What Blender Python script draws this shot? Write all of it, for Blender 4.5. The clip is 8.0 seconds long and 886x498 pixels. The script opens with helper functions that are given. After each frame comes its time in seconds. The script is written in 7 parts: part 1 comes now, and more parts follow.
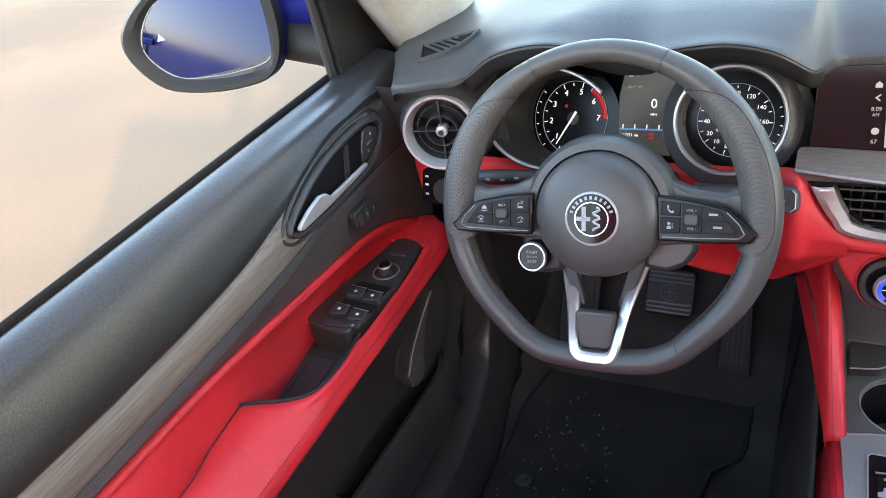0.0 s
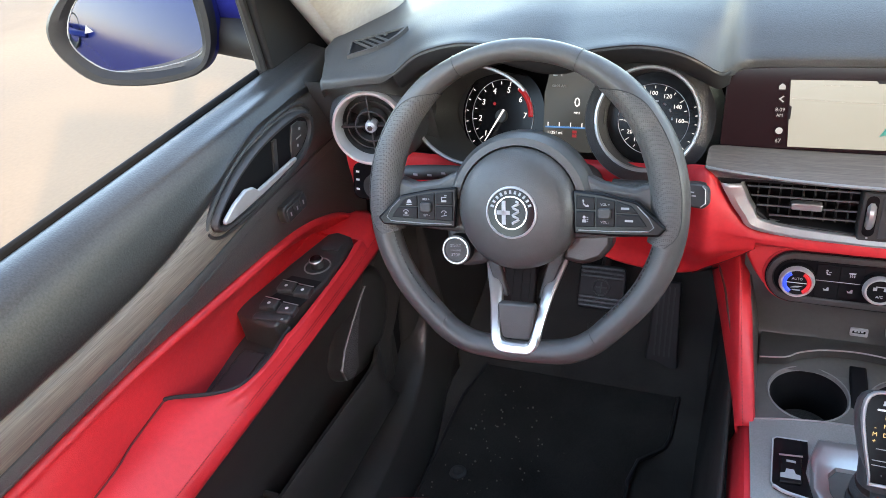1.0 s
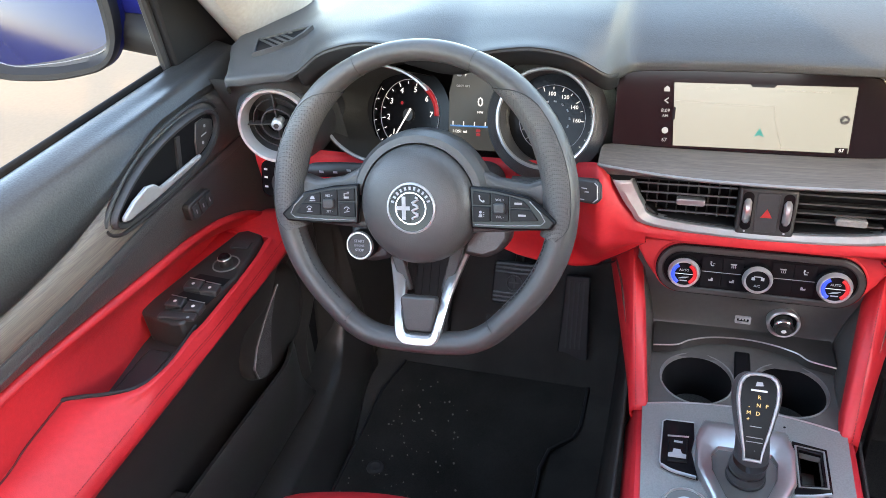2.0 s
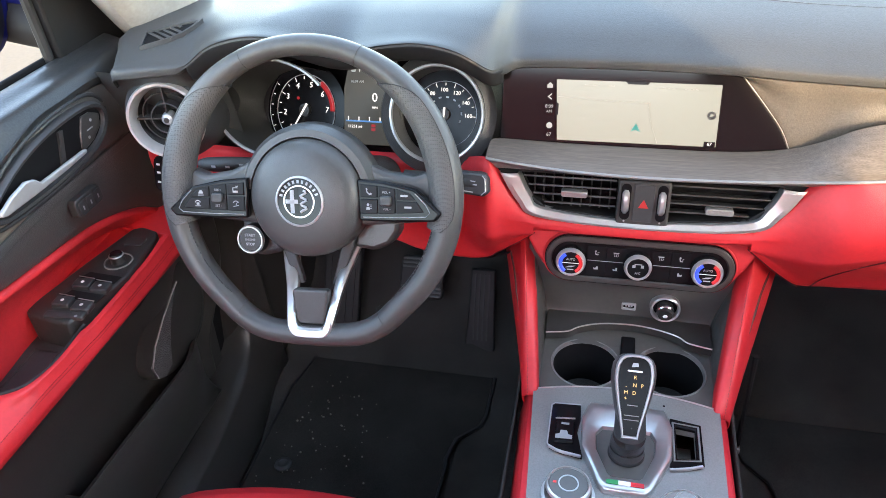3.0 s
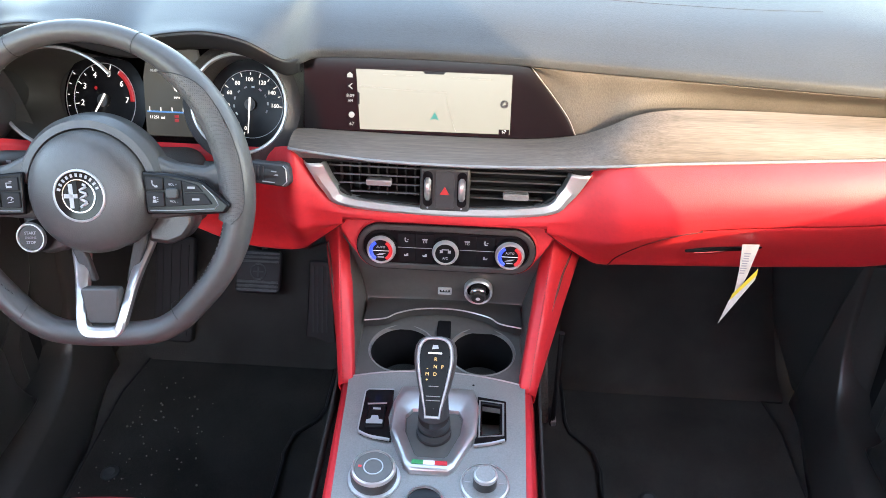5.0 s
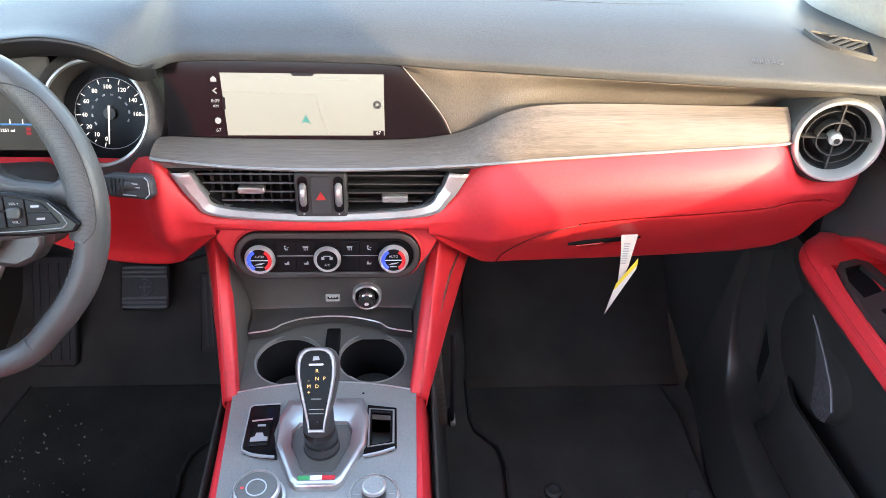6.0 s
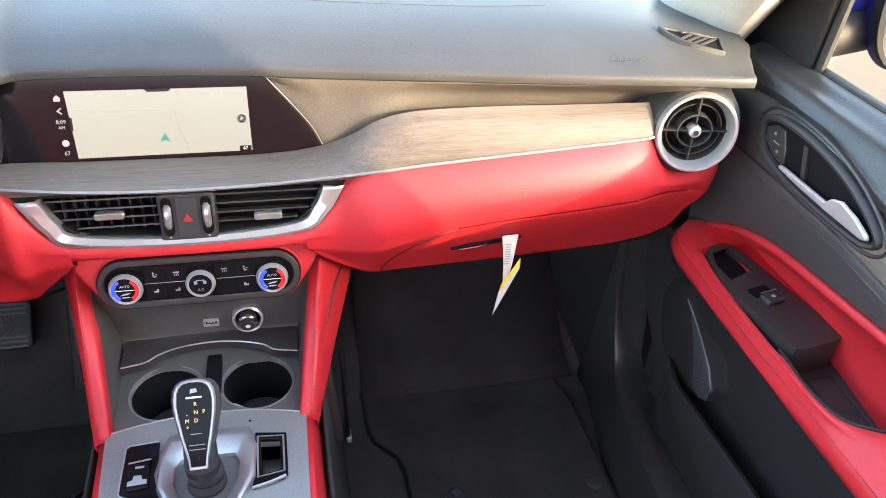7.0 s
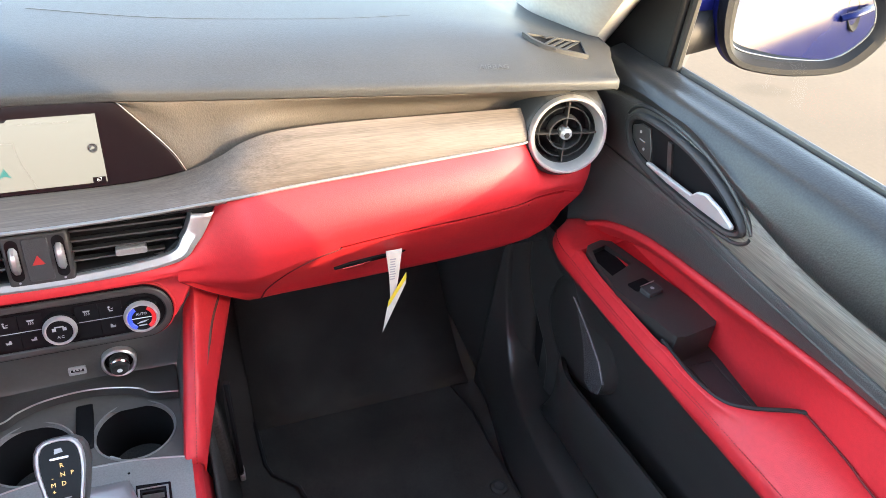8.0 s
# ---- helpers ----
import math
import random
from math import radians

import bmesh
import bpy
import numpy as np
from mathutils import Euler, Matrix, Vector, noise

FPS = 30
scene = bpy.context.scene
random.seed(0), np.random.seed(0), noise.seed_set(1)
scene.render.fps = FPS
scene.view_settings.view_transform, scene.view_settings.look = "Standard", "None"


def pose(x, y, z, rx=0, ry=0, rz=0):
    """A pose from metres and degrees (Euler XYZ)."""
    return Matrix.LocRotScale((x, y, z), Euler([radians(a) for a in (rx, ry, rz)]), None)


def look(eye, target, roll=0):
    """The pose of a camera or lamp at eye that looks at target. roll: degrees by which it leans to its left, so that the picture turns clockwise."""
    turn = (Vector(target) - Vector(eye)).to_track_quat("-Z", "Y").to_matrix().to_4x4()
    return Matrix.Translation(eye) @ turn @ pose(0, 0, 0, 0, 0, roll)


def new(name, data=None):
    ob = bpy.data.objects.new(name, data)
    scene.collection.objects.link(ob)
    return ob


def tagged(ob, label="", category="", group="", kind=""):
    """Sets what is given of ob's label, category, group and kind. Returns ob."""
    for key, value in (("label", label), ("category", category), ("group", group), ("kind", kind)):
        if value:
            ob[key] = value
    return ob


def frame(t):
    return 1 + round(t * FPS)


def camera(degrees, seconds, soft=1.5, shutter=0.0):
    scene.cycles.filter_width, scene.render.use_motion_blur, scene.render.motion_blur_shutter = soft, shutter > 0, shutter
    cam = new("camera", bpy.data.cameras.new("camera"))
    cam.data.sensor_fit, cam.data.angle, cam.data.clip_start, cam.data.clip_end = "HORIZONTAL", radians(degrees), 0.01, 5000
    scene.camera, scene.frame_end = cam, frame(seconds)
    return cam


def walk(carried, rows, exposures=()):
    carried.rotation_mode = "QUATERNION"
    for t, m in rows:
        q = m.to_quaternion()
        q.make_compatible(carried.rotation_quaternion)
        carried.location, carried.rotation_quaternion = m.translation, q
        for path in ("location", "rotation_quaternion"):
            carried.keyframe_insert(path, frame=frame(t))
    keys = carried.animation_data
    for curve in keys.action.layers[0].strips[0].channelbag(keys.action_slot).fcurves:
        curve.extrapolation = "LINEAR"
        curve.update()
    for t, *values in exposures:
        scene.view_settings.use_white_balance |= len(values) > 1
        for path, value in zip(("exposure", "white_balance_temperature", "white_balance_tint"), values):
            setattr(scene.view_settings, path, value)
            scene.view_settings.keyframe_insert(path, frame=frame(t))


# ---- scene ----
from mathutils.bvhtree import BVHTree

cam = camera(62.85, 8.0, soft=0.75)
PATH = [
    (0, -0.1853, -0.8164, 1.4848, 55.63, 10.32, 25.15),
    (0.5, -0.1735, -0.8172, 1.4842, 55.33, 9.39, 23.98),
    (1, -0.1496, -0.8193, 1.4822, 55.10, 8.16, 21.98),
    (1.5, -0.1292, -0.8225, 1.4838, 54.90, 6.91, 19.83),
    (3, -0.0578, -0.8329, 1.4839, 54.15, 2.97, 12.29),
    (3.5, -0.0334, -0.8339, 1.4842, 54.02, 1.92, 10.12),
    (4, -0.0088, -0.8315, 1.4835, 53.80, 0.85, 7.84),
    (5.5, 0.0696, -0.8205, 1.4803, 53.33, -1.51, 0.79),
    (6, 0.0953, -0.8059, 1.4774, 53.38, -2.06, -3.09),
    (6.5, 0.1083, -0.7954, 1.4751, 53.59, -2.68, -7.19),
    (7, 0.1161, -0.7869, 1.4750, 54.01, -3.60, -12.20),
    (7.5, 0.1220, -0.7795, 1.4732, 54.77, -4.18, -16.91),
    (8, 0.1326, -0.7668, 1.4708, 55.37, -4.76, -21.94),
]
KELVIN, TINT = 7600, 11
walk(cam, [(t, pose(*p)) for t, *p in PATH], [(t, e, KELVIN, TINT) for t, e in ((0.0, 3.86), (1.5, 4.07), (4.0, 4.18), (5.5, 4.3), (6.5, 4.3), (8.0, 4.18))])

# ---- light ----
SUN_EL, SUN_AZ = 17.8, 140.0        # degrees above the horizon, clockwise from straight ahead
world = bpy.data.worlds.new("sky")
scene.world = world
world.use_nodes = True
wn = world.node_tree.nodes
sky = wn.new("ShaderNodeTexSky")
sky.sky_type, sky.sun_disc = "NISHITA", False
sky.dust_density = 0.9
sky.sun_elevation, sky.sun_rotation = radians(SUN_EL), radians(SUN_AZ)
wn["Background"].inputs["Strength"].default_value = 0.20
world.node_tree.links.new(sky.outputs[0], wn["Background"].inputs["Color"])
sun_data = bpy.data.lights.new("sun", "SUN")
sun_data.energy, sun_data.angle, sun_data.color = 0.66, radians(0.8), (1.0, 0.81, 0.59)
sun = new("sun", sun_data)
to_sun = Vector((math.sin(radians(SUN_AZ)) * math.cos(radians(SUN_EL)), math.cos(radians(SUN_AZ)) * math.cos(radians(SUN_EL)), math.sin(radians(SUN_EL))))
sun.matrix_world = look(to_sun * 20, (0, 0, 0))


# ---- materials ----
def mat(name, color, rough=0.5, metal=0.0, var=0.12, var_scale=9.0, fine=0.06, fine_scale=160.0, bump=0.0, bump_scale=400.0,
        cells=False, stretch=(1, 1, 1), spec=0.5, coat=0.0, sheen=0.0, glow=0.0, dark=None):
    """A surface with a large and a fine variation of its colour, and a fine relief (cells: leather grain)."""
    m = bpy.data.materials.new(name)
    m.use_nodes = True
    n, ln = m.node_tree.nodes, m.node_tree.links
    b = n["Principled BSDF"]
    b.inputs["Metallic"].default_value = metal
    b.inputs["Specular IOR Level"].default_value = spec
    b.inputs["Coat Weight"].default_value = coat
    b.inputs["Coat Roughness"].default_value = 0.06
    b.inputs["Sheen Weight"].default_value = sheen
    tc = n.new("ShaderNodeTexCoord")
    mp = n.new("ShaderNodeMapping")
    mp.inputs["Scale"].default_value = stretch
    ln.new(tc.outputs["Object"], mp.inputs["Vector"])
    big, small = n.new("ShaderNodeTexNoise"), n.new("ShaderNodeTexNoise")
    big.inputs["Scale"].default_value, small.inputs["Scale"].default_value = var_scale, fine_scale
    big.inputs["Detail"].default_value, small.inputs["Detail"].default_value = 4.0, 3.0
    ln.new(mp.outputs[0], big.inputs["Vector"])
    ln.new(mp.outputs[0], small.inputs["Vector"])
    add = n.new("ShaderNodeMath")
    add.operation = "MULTIPLY_ADD"
    ln.new(small.outputs["Fac"], add.inputs[0])
    add.inputs[1].default_value = fine / max(var, 1e-4)
    ln.new(big.outputs["Fac"], add.inputs[2])
    ramp = n.new("ShaderNodeValToRGB")
    total = 1.0 + fine / max(var, 1e-4)
    lo = dark if dark else [c * (1 - var - fine) for c in color]
    hi = [min(1.0, c * (1 + var + fine)) for c in color]
    ramp.color_ramp.elements[0].position, ramp.color_ramp.elements[1].position = 0.30, 0.70
    ramp.color_ramp.elements[0].color, ramp.color_ramp.elements[1].color = (*lo, 1), (*hi, 1)
    div = n.new("ShaderNodeMath")
    div.operation = "DIVIDE"
    ln.new(add.outputs[0], div.inputs[0])
    div.inputs[1].default_value = total
    ln.new(div.outputs[0], ramp.inputs["Fac"])
    ln.new(ramp.outputs["Color"], b.inputs["Base Color"])
    rr = n.new("ShaderNodeMapRange")
    rr.inputs["To Min"].default_value, rr.inputs["To Max"].default_value = max(0.02, rough * 0.82), min(1.0, rough * 1.18)
    ln.new(big.outputs["Fac"], rr.inputs["Value"])
    ln.new(rr.outputs[0], b.inputs["Roughness"])
    if bump:
        if cells:
            t = n.new("ShaderNodeTexVoronoi")
            t.feature = "F1"
            out = t.outputs["Distance"]
        else:
            t = n.new("ShaderNodeTexNoise")
            t.inputs["Detail"].default_value = 3.0
            out = t.outputs["Fac"]
        t.inputs["Scale"].default_value = bump_scale
        ln.new(mp.outputs[0], t.inputs["Vector"])
        bp = n.new("ShaderNodeBump")
        bp.inputs["Strength"].default_value, bp.inputs["Distance"].default_value = bump, 0.0012
        bp.invert = cells
        ln.new(out, bp.inputs["Height"])
        ln.new(bp.outputs[0], b.inputs["Normal"])
    if glow:
        for e in ramp.color_ramp.elements:
            e.color = (*[c * 0.08 for c in color], 1)
        b.inputs["Emission Color"].default_value = (*color, 1)
        b.inputs["Emission Strength"].default_value = glow
    return m


PAD = mat("dash_leather", (0.043, 0.0435, 0.044), 0.50, bump=0.16, bump_scale=620, cells=True, fine=0.13, fine_scale=520, spec=0.28)
DOORPAD = mat("door_leather", (0.021, 0.0212, 0.0215), 0.36, bump=0.14, bump_scale=480, cells=True, fine=0.30, fine_scale=420, spec=0.34)
WHEEL = mat("wheel_leather", (0.058, 0.0567, 0.0555), 0.40, bump=0.10, bump_scale=700, cells=True, spec=0.42)
PERF = mat("perforated_leather", (0.063, 0.0615, 0.060), 0.46)
PLASTIC = mat("black_plastic", (0.028, 0.0275, 0.027), 0.46, bump=0.25, bump_scale=900)
SOFTBLACK = mat("soft_black_plastic", (0.031, 0.032, 0.034), 0.52, bump=0.3, bump_scale=700)
BAND = mat("black_door_band", (0.025, 0.0257, 0.0275), 0.42, bump=0.25, bump_scale=900)
BANDGREY = mat("dark_grey_door_skin", (0.060, 0.059, 0.059), 0.45, bump=0.25, bump_scale=600, cells=True)
SAIL = mat("matt_black", (0.009, 0.009, 0.010), 0.6, spec=0.25)
# Near-black that paints shade into recesses and holes; also the driver's black window seal.
DARK = mat("recess_shade_and_black", (0.006, 0.006, 0.007), 0.7, spec=0.12)
GLOSS = mat("piano_black", (0.008, 0.007, 0.008), 0.09, var=0.05, fine=0.02, coat=0.0, spec=0.16)
STACK = mat("stack_plastic", (0.080, 0.0765, 0.072), 0.33, spec=0.65, bump=0.15, bump_scale=800)
RED = mat("red_leather", (0.58, 0.0235, 0.0315), 0.50, bump=0.13, bump_scale=900, cells=True, var=0.06, fine=0.05, spec=0.48)
REDTHREAD = mat("red_thread", (0.30, 0.018, 0.022), 0.7)
REDGAP = mat("dark_red_gap", (0.10, 0.006, 0.008), 0.7)
FACE = mat("dark_gloss_face", (0.006, 0.006, 0.0065), 0.12, spec=0.05, var=0.05, fine=0.02)
KNOBBLACK = mat("satin_black", (0.008, 0.008, 0.009), 0.2, spec=0.15)
SILVER = mat("satin_silver", (0.48, 0.48, 0.48), 0.30, metal=0.8, var=0.05, fine=0.03)
RINGSILVER = mat("bright_vent_silver", (0.52, 0.52, 0.52), 0.30, metal=0.62, var=0.05, fine=0.03)
SATIN = mat("brushed_lever_silver", (0.40, 0.40, 0.405), 0.42, metal=0.5, var=0.04, fine=0.03)
STRIP = mat("dim_strip_silver", (0.22, 0.215, 0.21), 0.5, metal=0.4, var=0.05, fine=0.03)
CHROME = mat("chrome", (0.86, 0.87, 0.88), 0.10, metal=1.0, var=0.03, fine=0.02)
GREY = mat("grey_console_plate", (0.232, 0.227, 0.220), 0.38, metal=0.35, var=0.08, fine=0.1, fine_scale=500)
WOOD = mat("grey_oak_along_dash", (0.100, 0.081, 0.069), 0.55, var=0.20, var_scale=7, fine=0.32, fine_scale=44, stretch=(0.7, 30, 30), bump=0.05, bump_scale=34, dark=(0.058, 0.047, 0.040), spec=0.35)
FASCIA = mat("taupe_leather", (0.092, 0.078, 0.066), 0.50, bump=0.2, bump_scale=520, cells=True, fine=0.14, fine_scale=420, spec=0.5)
WOODY = mat("grey_oak_along_door", (0.152, 0.132, 0.112), 0.55, var=0.22, var_scale=6, fine=0.32, fine_scale=34, stretch=(30, 0.7, 30), bump=0.15, bump_scale=34, dark=(0.066, 0.057, 0.049), spec=0.35)
LOWPLASTIC = mat("dark_lower_plastic", (0.038, 0.0365, 0.035), 0.32, bump=0.2, bump_scale=700, spec=0.6)
CARPET = mat("black_carpet", (0.048, 0.0463, 0.044), 0.95, bump=1.0, bump_scale=1100, var=0.25, fine=0.35, fine_scale=700, spec=0.1)
# Copy of the carpet darkened to paint the dimmer driver's footwell.
MATSHADE = mat("shaded_black_carpet", (0.031, 0.030, 0.028), 0.95, bump=1.0, bump_scale=1100, var=0.25, fine=0.35, fine_scale=700, spec=0.1)
# Paler than the pillar fabric so the unseen ceiling bounces more light.
LINING = mat("pale_bounce_fabric", (0.74, 0.71, 0.67), 0.9, bump=0.4, bump_scale=900, spec=0.2)
PALE = mat("pale_grey_fabric", (0.37, 0.35, 0.325), 0.9, bump=0.4, bump_scale=900, spec=0.2)
CLOTH = mat("grey_rear_trim", (0.22, 0.21, 0.205), 0.9, bump=0.3, bump_scale=500, spec=0.2)
WHITE = mat("white_print", (0.75, 0.75, 0.75), 0.5)
PALEPRINT = mat("grey_print", (0.34, 0.34, 0.35), 0.5)
KEYPRINT = mat("dim_print", (0.22, 0.22, 0.23), 0.5)
TOUCH = mat("dim_lit_print", (0.75, 0.76, 0.78), 0.4, glow=0.045)
BLUECAR = mat("blue_paint", (0.008, 0.011, 0.090), 0.45, spec=0.06, var=0.08)
CARPAINT = mat("glossy_blue_paint", (0.012, 0.017, 0.085), 0.20, spec=0.10, var=0.05, fine=0.02)
RUBBER = mat("rubber", (0.010, 0.010, 0.011), 0.6)
GROUNDM = mat("sandy_concrete", (0.121, 0.082, 0.053), 0.9, var=0.16, var_scale=0.5, fine=0.05, fine_scale=40, bump=0.12, bump_scale=60, spec=0.2)


def soil(m, spots):
    """Soft damp marks of their own shape: (x, y, half length, half width, turn, how dark)."""
    n, ln = m.node_tree.nodes, m.node_tree.links
    base = n["Principled BSDF"].inputs["Base Color"]
    tc, ns = n.new("ShaderNodeTexCoord"), n.new("ShaderNodeTexNoise")
    ns.inputs["Scale"].default_value, ns.inputs["Detail"].default_value = 3.0, 4.0
    ln.new(tc.outputs["Object"], ns.inputs["Vector"])
    for x, y, a, b, turn, keep in spots:
        mp, le, ad, mr, mx = n.new("ShaderNodeMapping"), n.new("ShaderNodeVectorMath"), n.new("ShaderNodeMath"), n.new("ShaderNodeMapRange"), n.new("ShaderNodeMixRGB")
        mp.vector_type, le.operation, ad.operation, mx.blend_type = "TEXTURE", "LENGTH", "MULTIPLY_ADD", "MULTIPLY"
        mp.inputs["Location"].default_value, mp.inputs["Rotation"].default_value, mp.inputs["Scale"].default_value = (x, y, 0), (0, 0, radians(turn)), (a, b, 1)
        ln.new(tc.outputs["Object"], mp.inputs["Vector"])
        ln.new(mp.outputs[0], le.inputs[0])
        ln.new(ns.outputs["Fac"], ad.inputs[0])
        ad.inputs[1].default_value = 0.9
        ln.new(le.outputs["Value"], ad.inputs[2])
        mr.inputs["From Min"].default_value, mr.inputs["From Max"].default_value = 1.05, 1.55
        mr.inputs["To Min"].default_value, mr.inputs["To Max"].default_value = 1.0, 0.0
        ln.new(ad.outputs[0], mr.inputs["Value"])
        ln.new(mr.outputs[0], mx.inputs["Fac"])
        ln.new(base.links[0].from_socket, mx.inputs["Color1"])
        mx.inputs["Color2"].default_value = (*keep, 1)
        ln.new(mx.outputs[0], base)


def perforate(m, spacing):
    """Small punched holes: dark dots sunk into the leather."""
    n, ln = m.node_tree.nodes, m.node_tree.links
    b = n["Principled BSDF"]
    tc, vo, mr, mx, bp = n.new("ShaderNodeTexCoord"), n.new("ShaderNodeTexVoronoi"), n.new("ShaderNodeMapRange"), n.new("ShaderNodeMixRGB"), n.new("ShaderNodeBump")
    vo.inputs["Scale"].default_value, vo.inputs["Randomness"].default_value = 1.0 / spacing, 0.1
    ln.new(tc.outputs["Object"], vo.inputs["Vector"])
    ln.new(vo.outputs["Distance"], mr.inputs["Value"])
    mr.inputs["From Min"].default_value, mr.inputs["From Max"].default_value = 0.26, 0.42
    ln.new(mr.outputs[0], mx.inputs["Fac"])
    mx.inputs["Color1"].default_value = (0.026, 0.026, 0.027, 1)
    ln.new(b.inputs["Base Color"].links[0].from_socket, mx.inputs["Color2"])
    ln.new(mx.outputs[0], b.inputs["Base Color"])
    bp.inputs["Strength"].default_value, bp.inputs["Distance"].default_value = 0.6, 0.0006
    ln.new(mr.outputs[0], bp.inputs["Height"])
    ln.new(bp.outputs[0], b.inputs["Normal"])


perforate(PERF, 0.0020)
soil(GROUNDM, [(3.46, 2.18, 0.19, 0.11, -18, (0.84, 0.83, 0.81)), (-7.6, 3.7, 1.9, 1.2, 0, (0.80, 0.79, 0.78))])
LIT = mat("lit_white", (0.9, 0.92, 0.95), 0.4, glow=0.095)
MIRROR = mat("mirror_glass", (0.44, 0.47, 0.52), 0.015, metal=1.0, var=0.02, fine=0.01)


def glass_mat(name, tint, gloss=0.22):
    m = bpy.data.materials.new(name)
    m.use_nodes = True
    n, ln = m.node_tree.nodes, m.node_tree.links
    tr, gl, mx, fr = n.new("ShaderNodeBsdfTransparent"), n.new("ShaderNodeBsdfGlossy"), n.new("ShaderNodeMixShader"), n.new("ShaderNodeFresnel")
    tr.inputs["Color"].default_value = (*tint, 1)
    gl.inputs["Roughness"].default_value = 0.02
    fr.inputs["IOR"].default_value = 1.45
    half = n.new("ShaderNodeMath")
    half.operation = "MULTIPLY"
    half.inputs[1].default_value = gloss
    ln.new(fr.outputs[0], half.inputs[0])
    ln.new(half.outputs[0], mx.inputs[0])
    ln.new(tr.outputs[0], mx.inputs[1])
    ln.new(gl.outputs[0], mx.inputs[2])
    ln.new(mx.outputs[0], n["Material Output"].inputs["Surface"])
    return m


GLASS = glass_mat("clear_glass", (0.85, 0.88, 0.87))
SIDEGLASS = glass_mat("side_glass", (0.80, 0.82, 0.81), 0.012)


# ---- shape helpers ----
def V(*a):
    return Vector(a)


def thing(name, at, label, category, group="", kind=""):
    ob = new(name)
    ob.location = at
    ob.empty_display_size = 0.05
    return tagged(ob, label, category, group, kind)


def part(name, bm, material, parent=None, label="", bevel=0.0, sub=0, solid=0.0, sharp=35.0, segs=2):
    """Links a bmesh, whose points are in the world, as one mesh under a thing or a part."""
    bmesh.ops.remove_doubles(bm, verts=bm.verts, dist=1e-5)
    bmesh.ops.recalc_face_normals(bm, faces=bm.faces)
    me = bpy.data.meshes.new(name)
    bm.to_mesh(me)
    bm.free()
    me.materials.append(material)
    me.polygons.foreach_set("use_smooth", [True] * len(me.polygons))
    me.set_sharp_from_angle(angle=radians(sharp))
    ob = new(name, me)
    if parent is not None:
        ob.parent = parent
        if parent.type == "EMPTY":
            ob.matrix_parent_inverse = Matrix.Translation(parent.location).inverted()
    if solid:
        s = ob.modifiers.new("thick", "SOLIDIFY")
        s.thickness, s.offset = solid, 0.0
    if bevel:
        b = ob.modifiers.new("edge", "BEVEL")
        b.width, b.segments, b.limit_method, b.angle_limit = bevel, segs, "ANGLE", radians(30)
    if sub:
        s = ob.modifiers.new("smooth", "SUBSURF")
        s.levels = s.render_levels = sub
    if label:
        ob["label"] = label
    return ob


def cr(pts, n=6, closed=False):
    """A smooth curve through pts, n steps a span."""
    p = [Vector(q) for q in pts]
    k = len(p)
    out = []
    for i in range(k if closed else k - 1):
        a, b = p[i], p[(i + 1) % k]
        z = p[i - 1] if closed or i else a + (a - b)
        c = p[(i + 2) % k] if closed or i + 2 < k else b + (b - a)
        for j in range(n):
            t = j / n
            out.append(0.5 * ((2 * a) + (b - z) * t + (2 * z - 5 * a + 4 * b - c) * t * t + (3 * a - z - 3 * b + c) * t ** 3))
    if not closed:
        out.append(p[-1])
    return out


def grid(rows, closed=False, loop=False, caps=False):
    """A surface over rows of points. closed: each row is a ring; loop: the last row meets the first."""
    bm = bmesh.new()
    vs = [[bm.verts.new(q) for q in r] for r in rows]
    w = len(rows[0])
    for i in range(len(rows) if loop else len(rows) - 1):
        a, b = vs[i], vs[(i + 1) % len(rows)]
        for j in range(w if closed else w - 1):
            k = (j + 1) % w
            try:
                bm.faces.new((a[j], a[k], b[k], b[j]))
            except ValueError:
                pass
    if caps and closed:
        bm.faces.new(vs[0][::-1])
        bm.faces.new(vs[-1])
    return bm


def surf(sections, nu=4, nv=4):
    """A smooth sheet through sections of equally many points."""
    rows = [cr(s, nv) for s in sections]
    cols = [cr([r[j] for r in rows], nu) for j in range(len(rows[0]))]
    return grid(cols)


def basis(o, u, v):
    u, v = Vector(u).normalized(), Vector(v)
    n = u.cross(v).normalized()
    v = n.cross(u)
    m = Matrix((u, v, n)).transposed().to_4x4()
    m.translation = Vector(o)
    return m


def slab(outline, m, depth, back=None):
    """A plate: the outline (u, v) in the plane of m, from w = 0 back to w = -depth."""
    bm = bmesh.new()
    top = [bm.verts.new(m @ V(u, v, 0)) for u, v in outline]
    bot = [bm.verts.new(m @ V(u, v, -depth)) for u, v in (back or outline)]
    bm.faces.new(top)
    bm.faces.new(bot[::-1])
    for i in range(len(top)):
        j = (i + 1) % len(top)
        bm.faces.new((top[i], bot[i], bot[j], top[j]))
    return bm


def frame_plate(outer, inner, m, depth):
    """A plate with a hole; outer and inner have equally many points."""
    rows = [[m @ V(u, v, 0) for u, v in outer], [m @ V(u, v, 0) for u, v in inner], [m @ V(u, v, -depth) for u, v in inner], [m @ V(u, v, -depth) for u, v in outer]]
    return grid(rows, closed=True, loop=True)


def lathe(profile, m, n=40):
    """Profile of (radius, height) turned about the w axis of m; ends on the axis close it."""
    rows = [[m @ V(r * math.cos(a * math.tau / n), r * math.sin(a * math.tau / n), h) for a in range(n)] for r, h in profile]
    return grid(rows, closed=True)


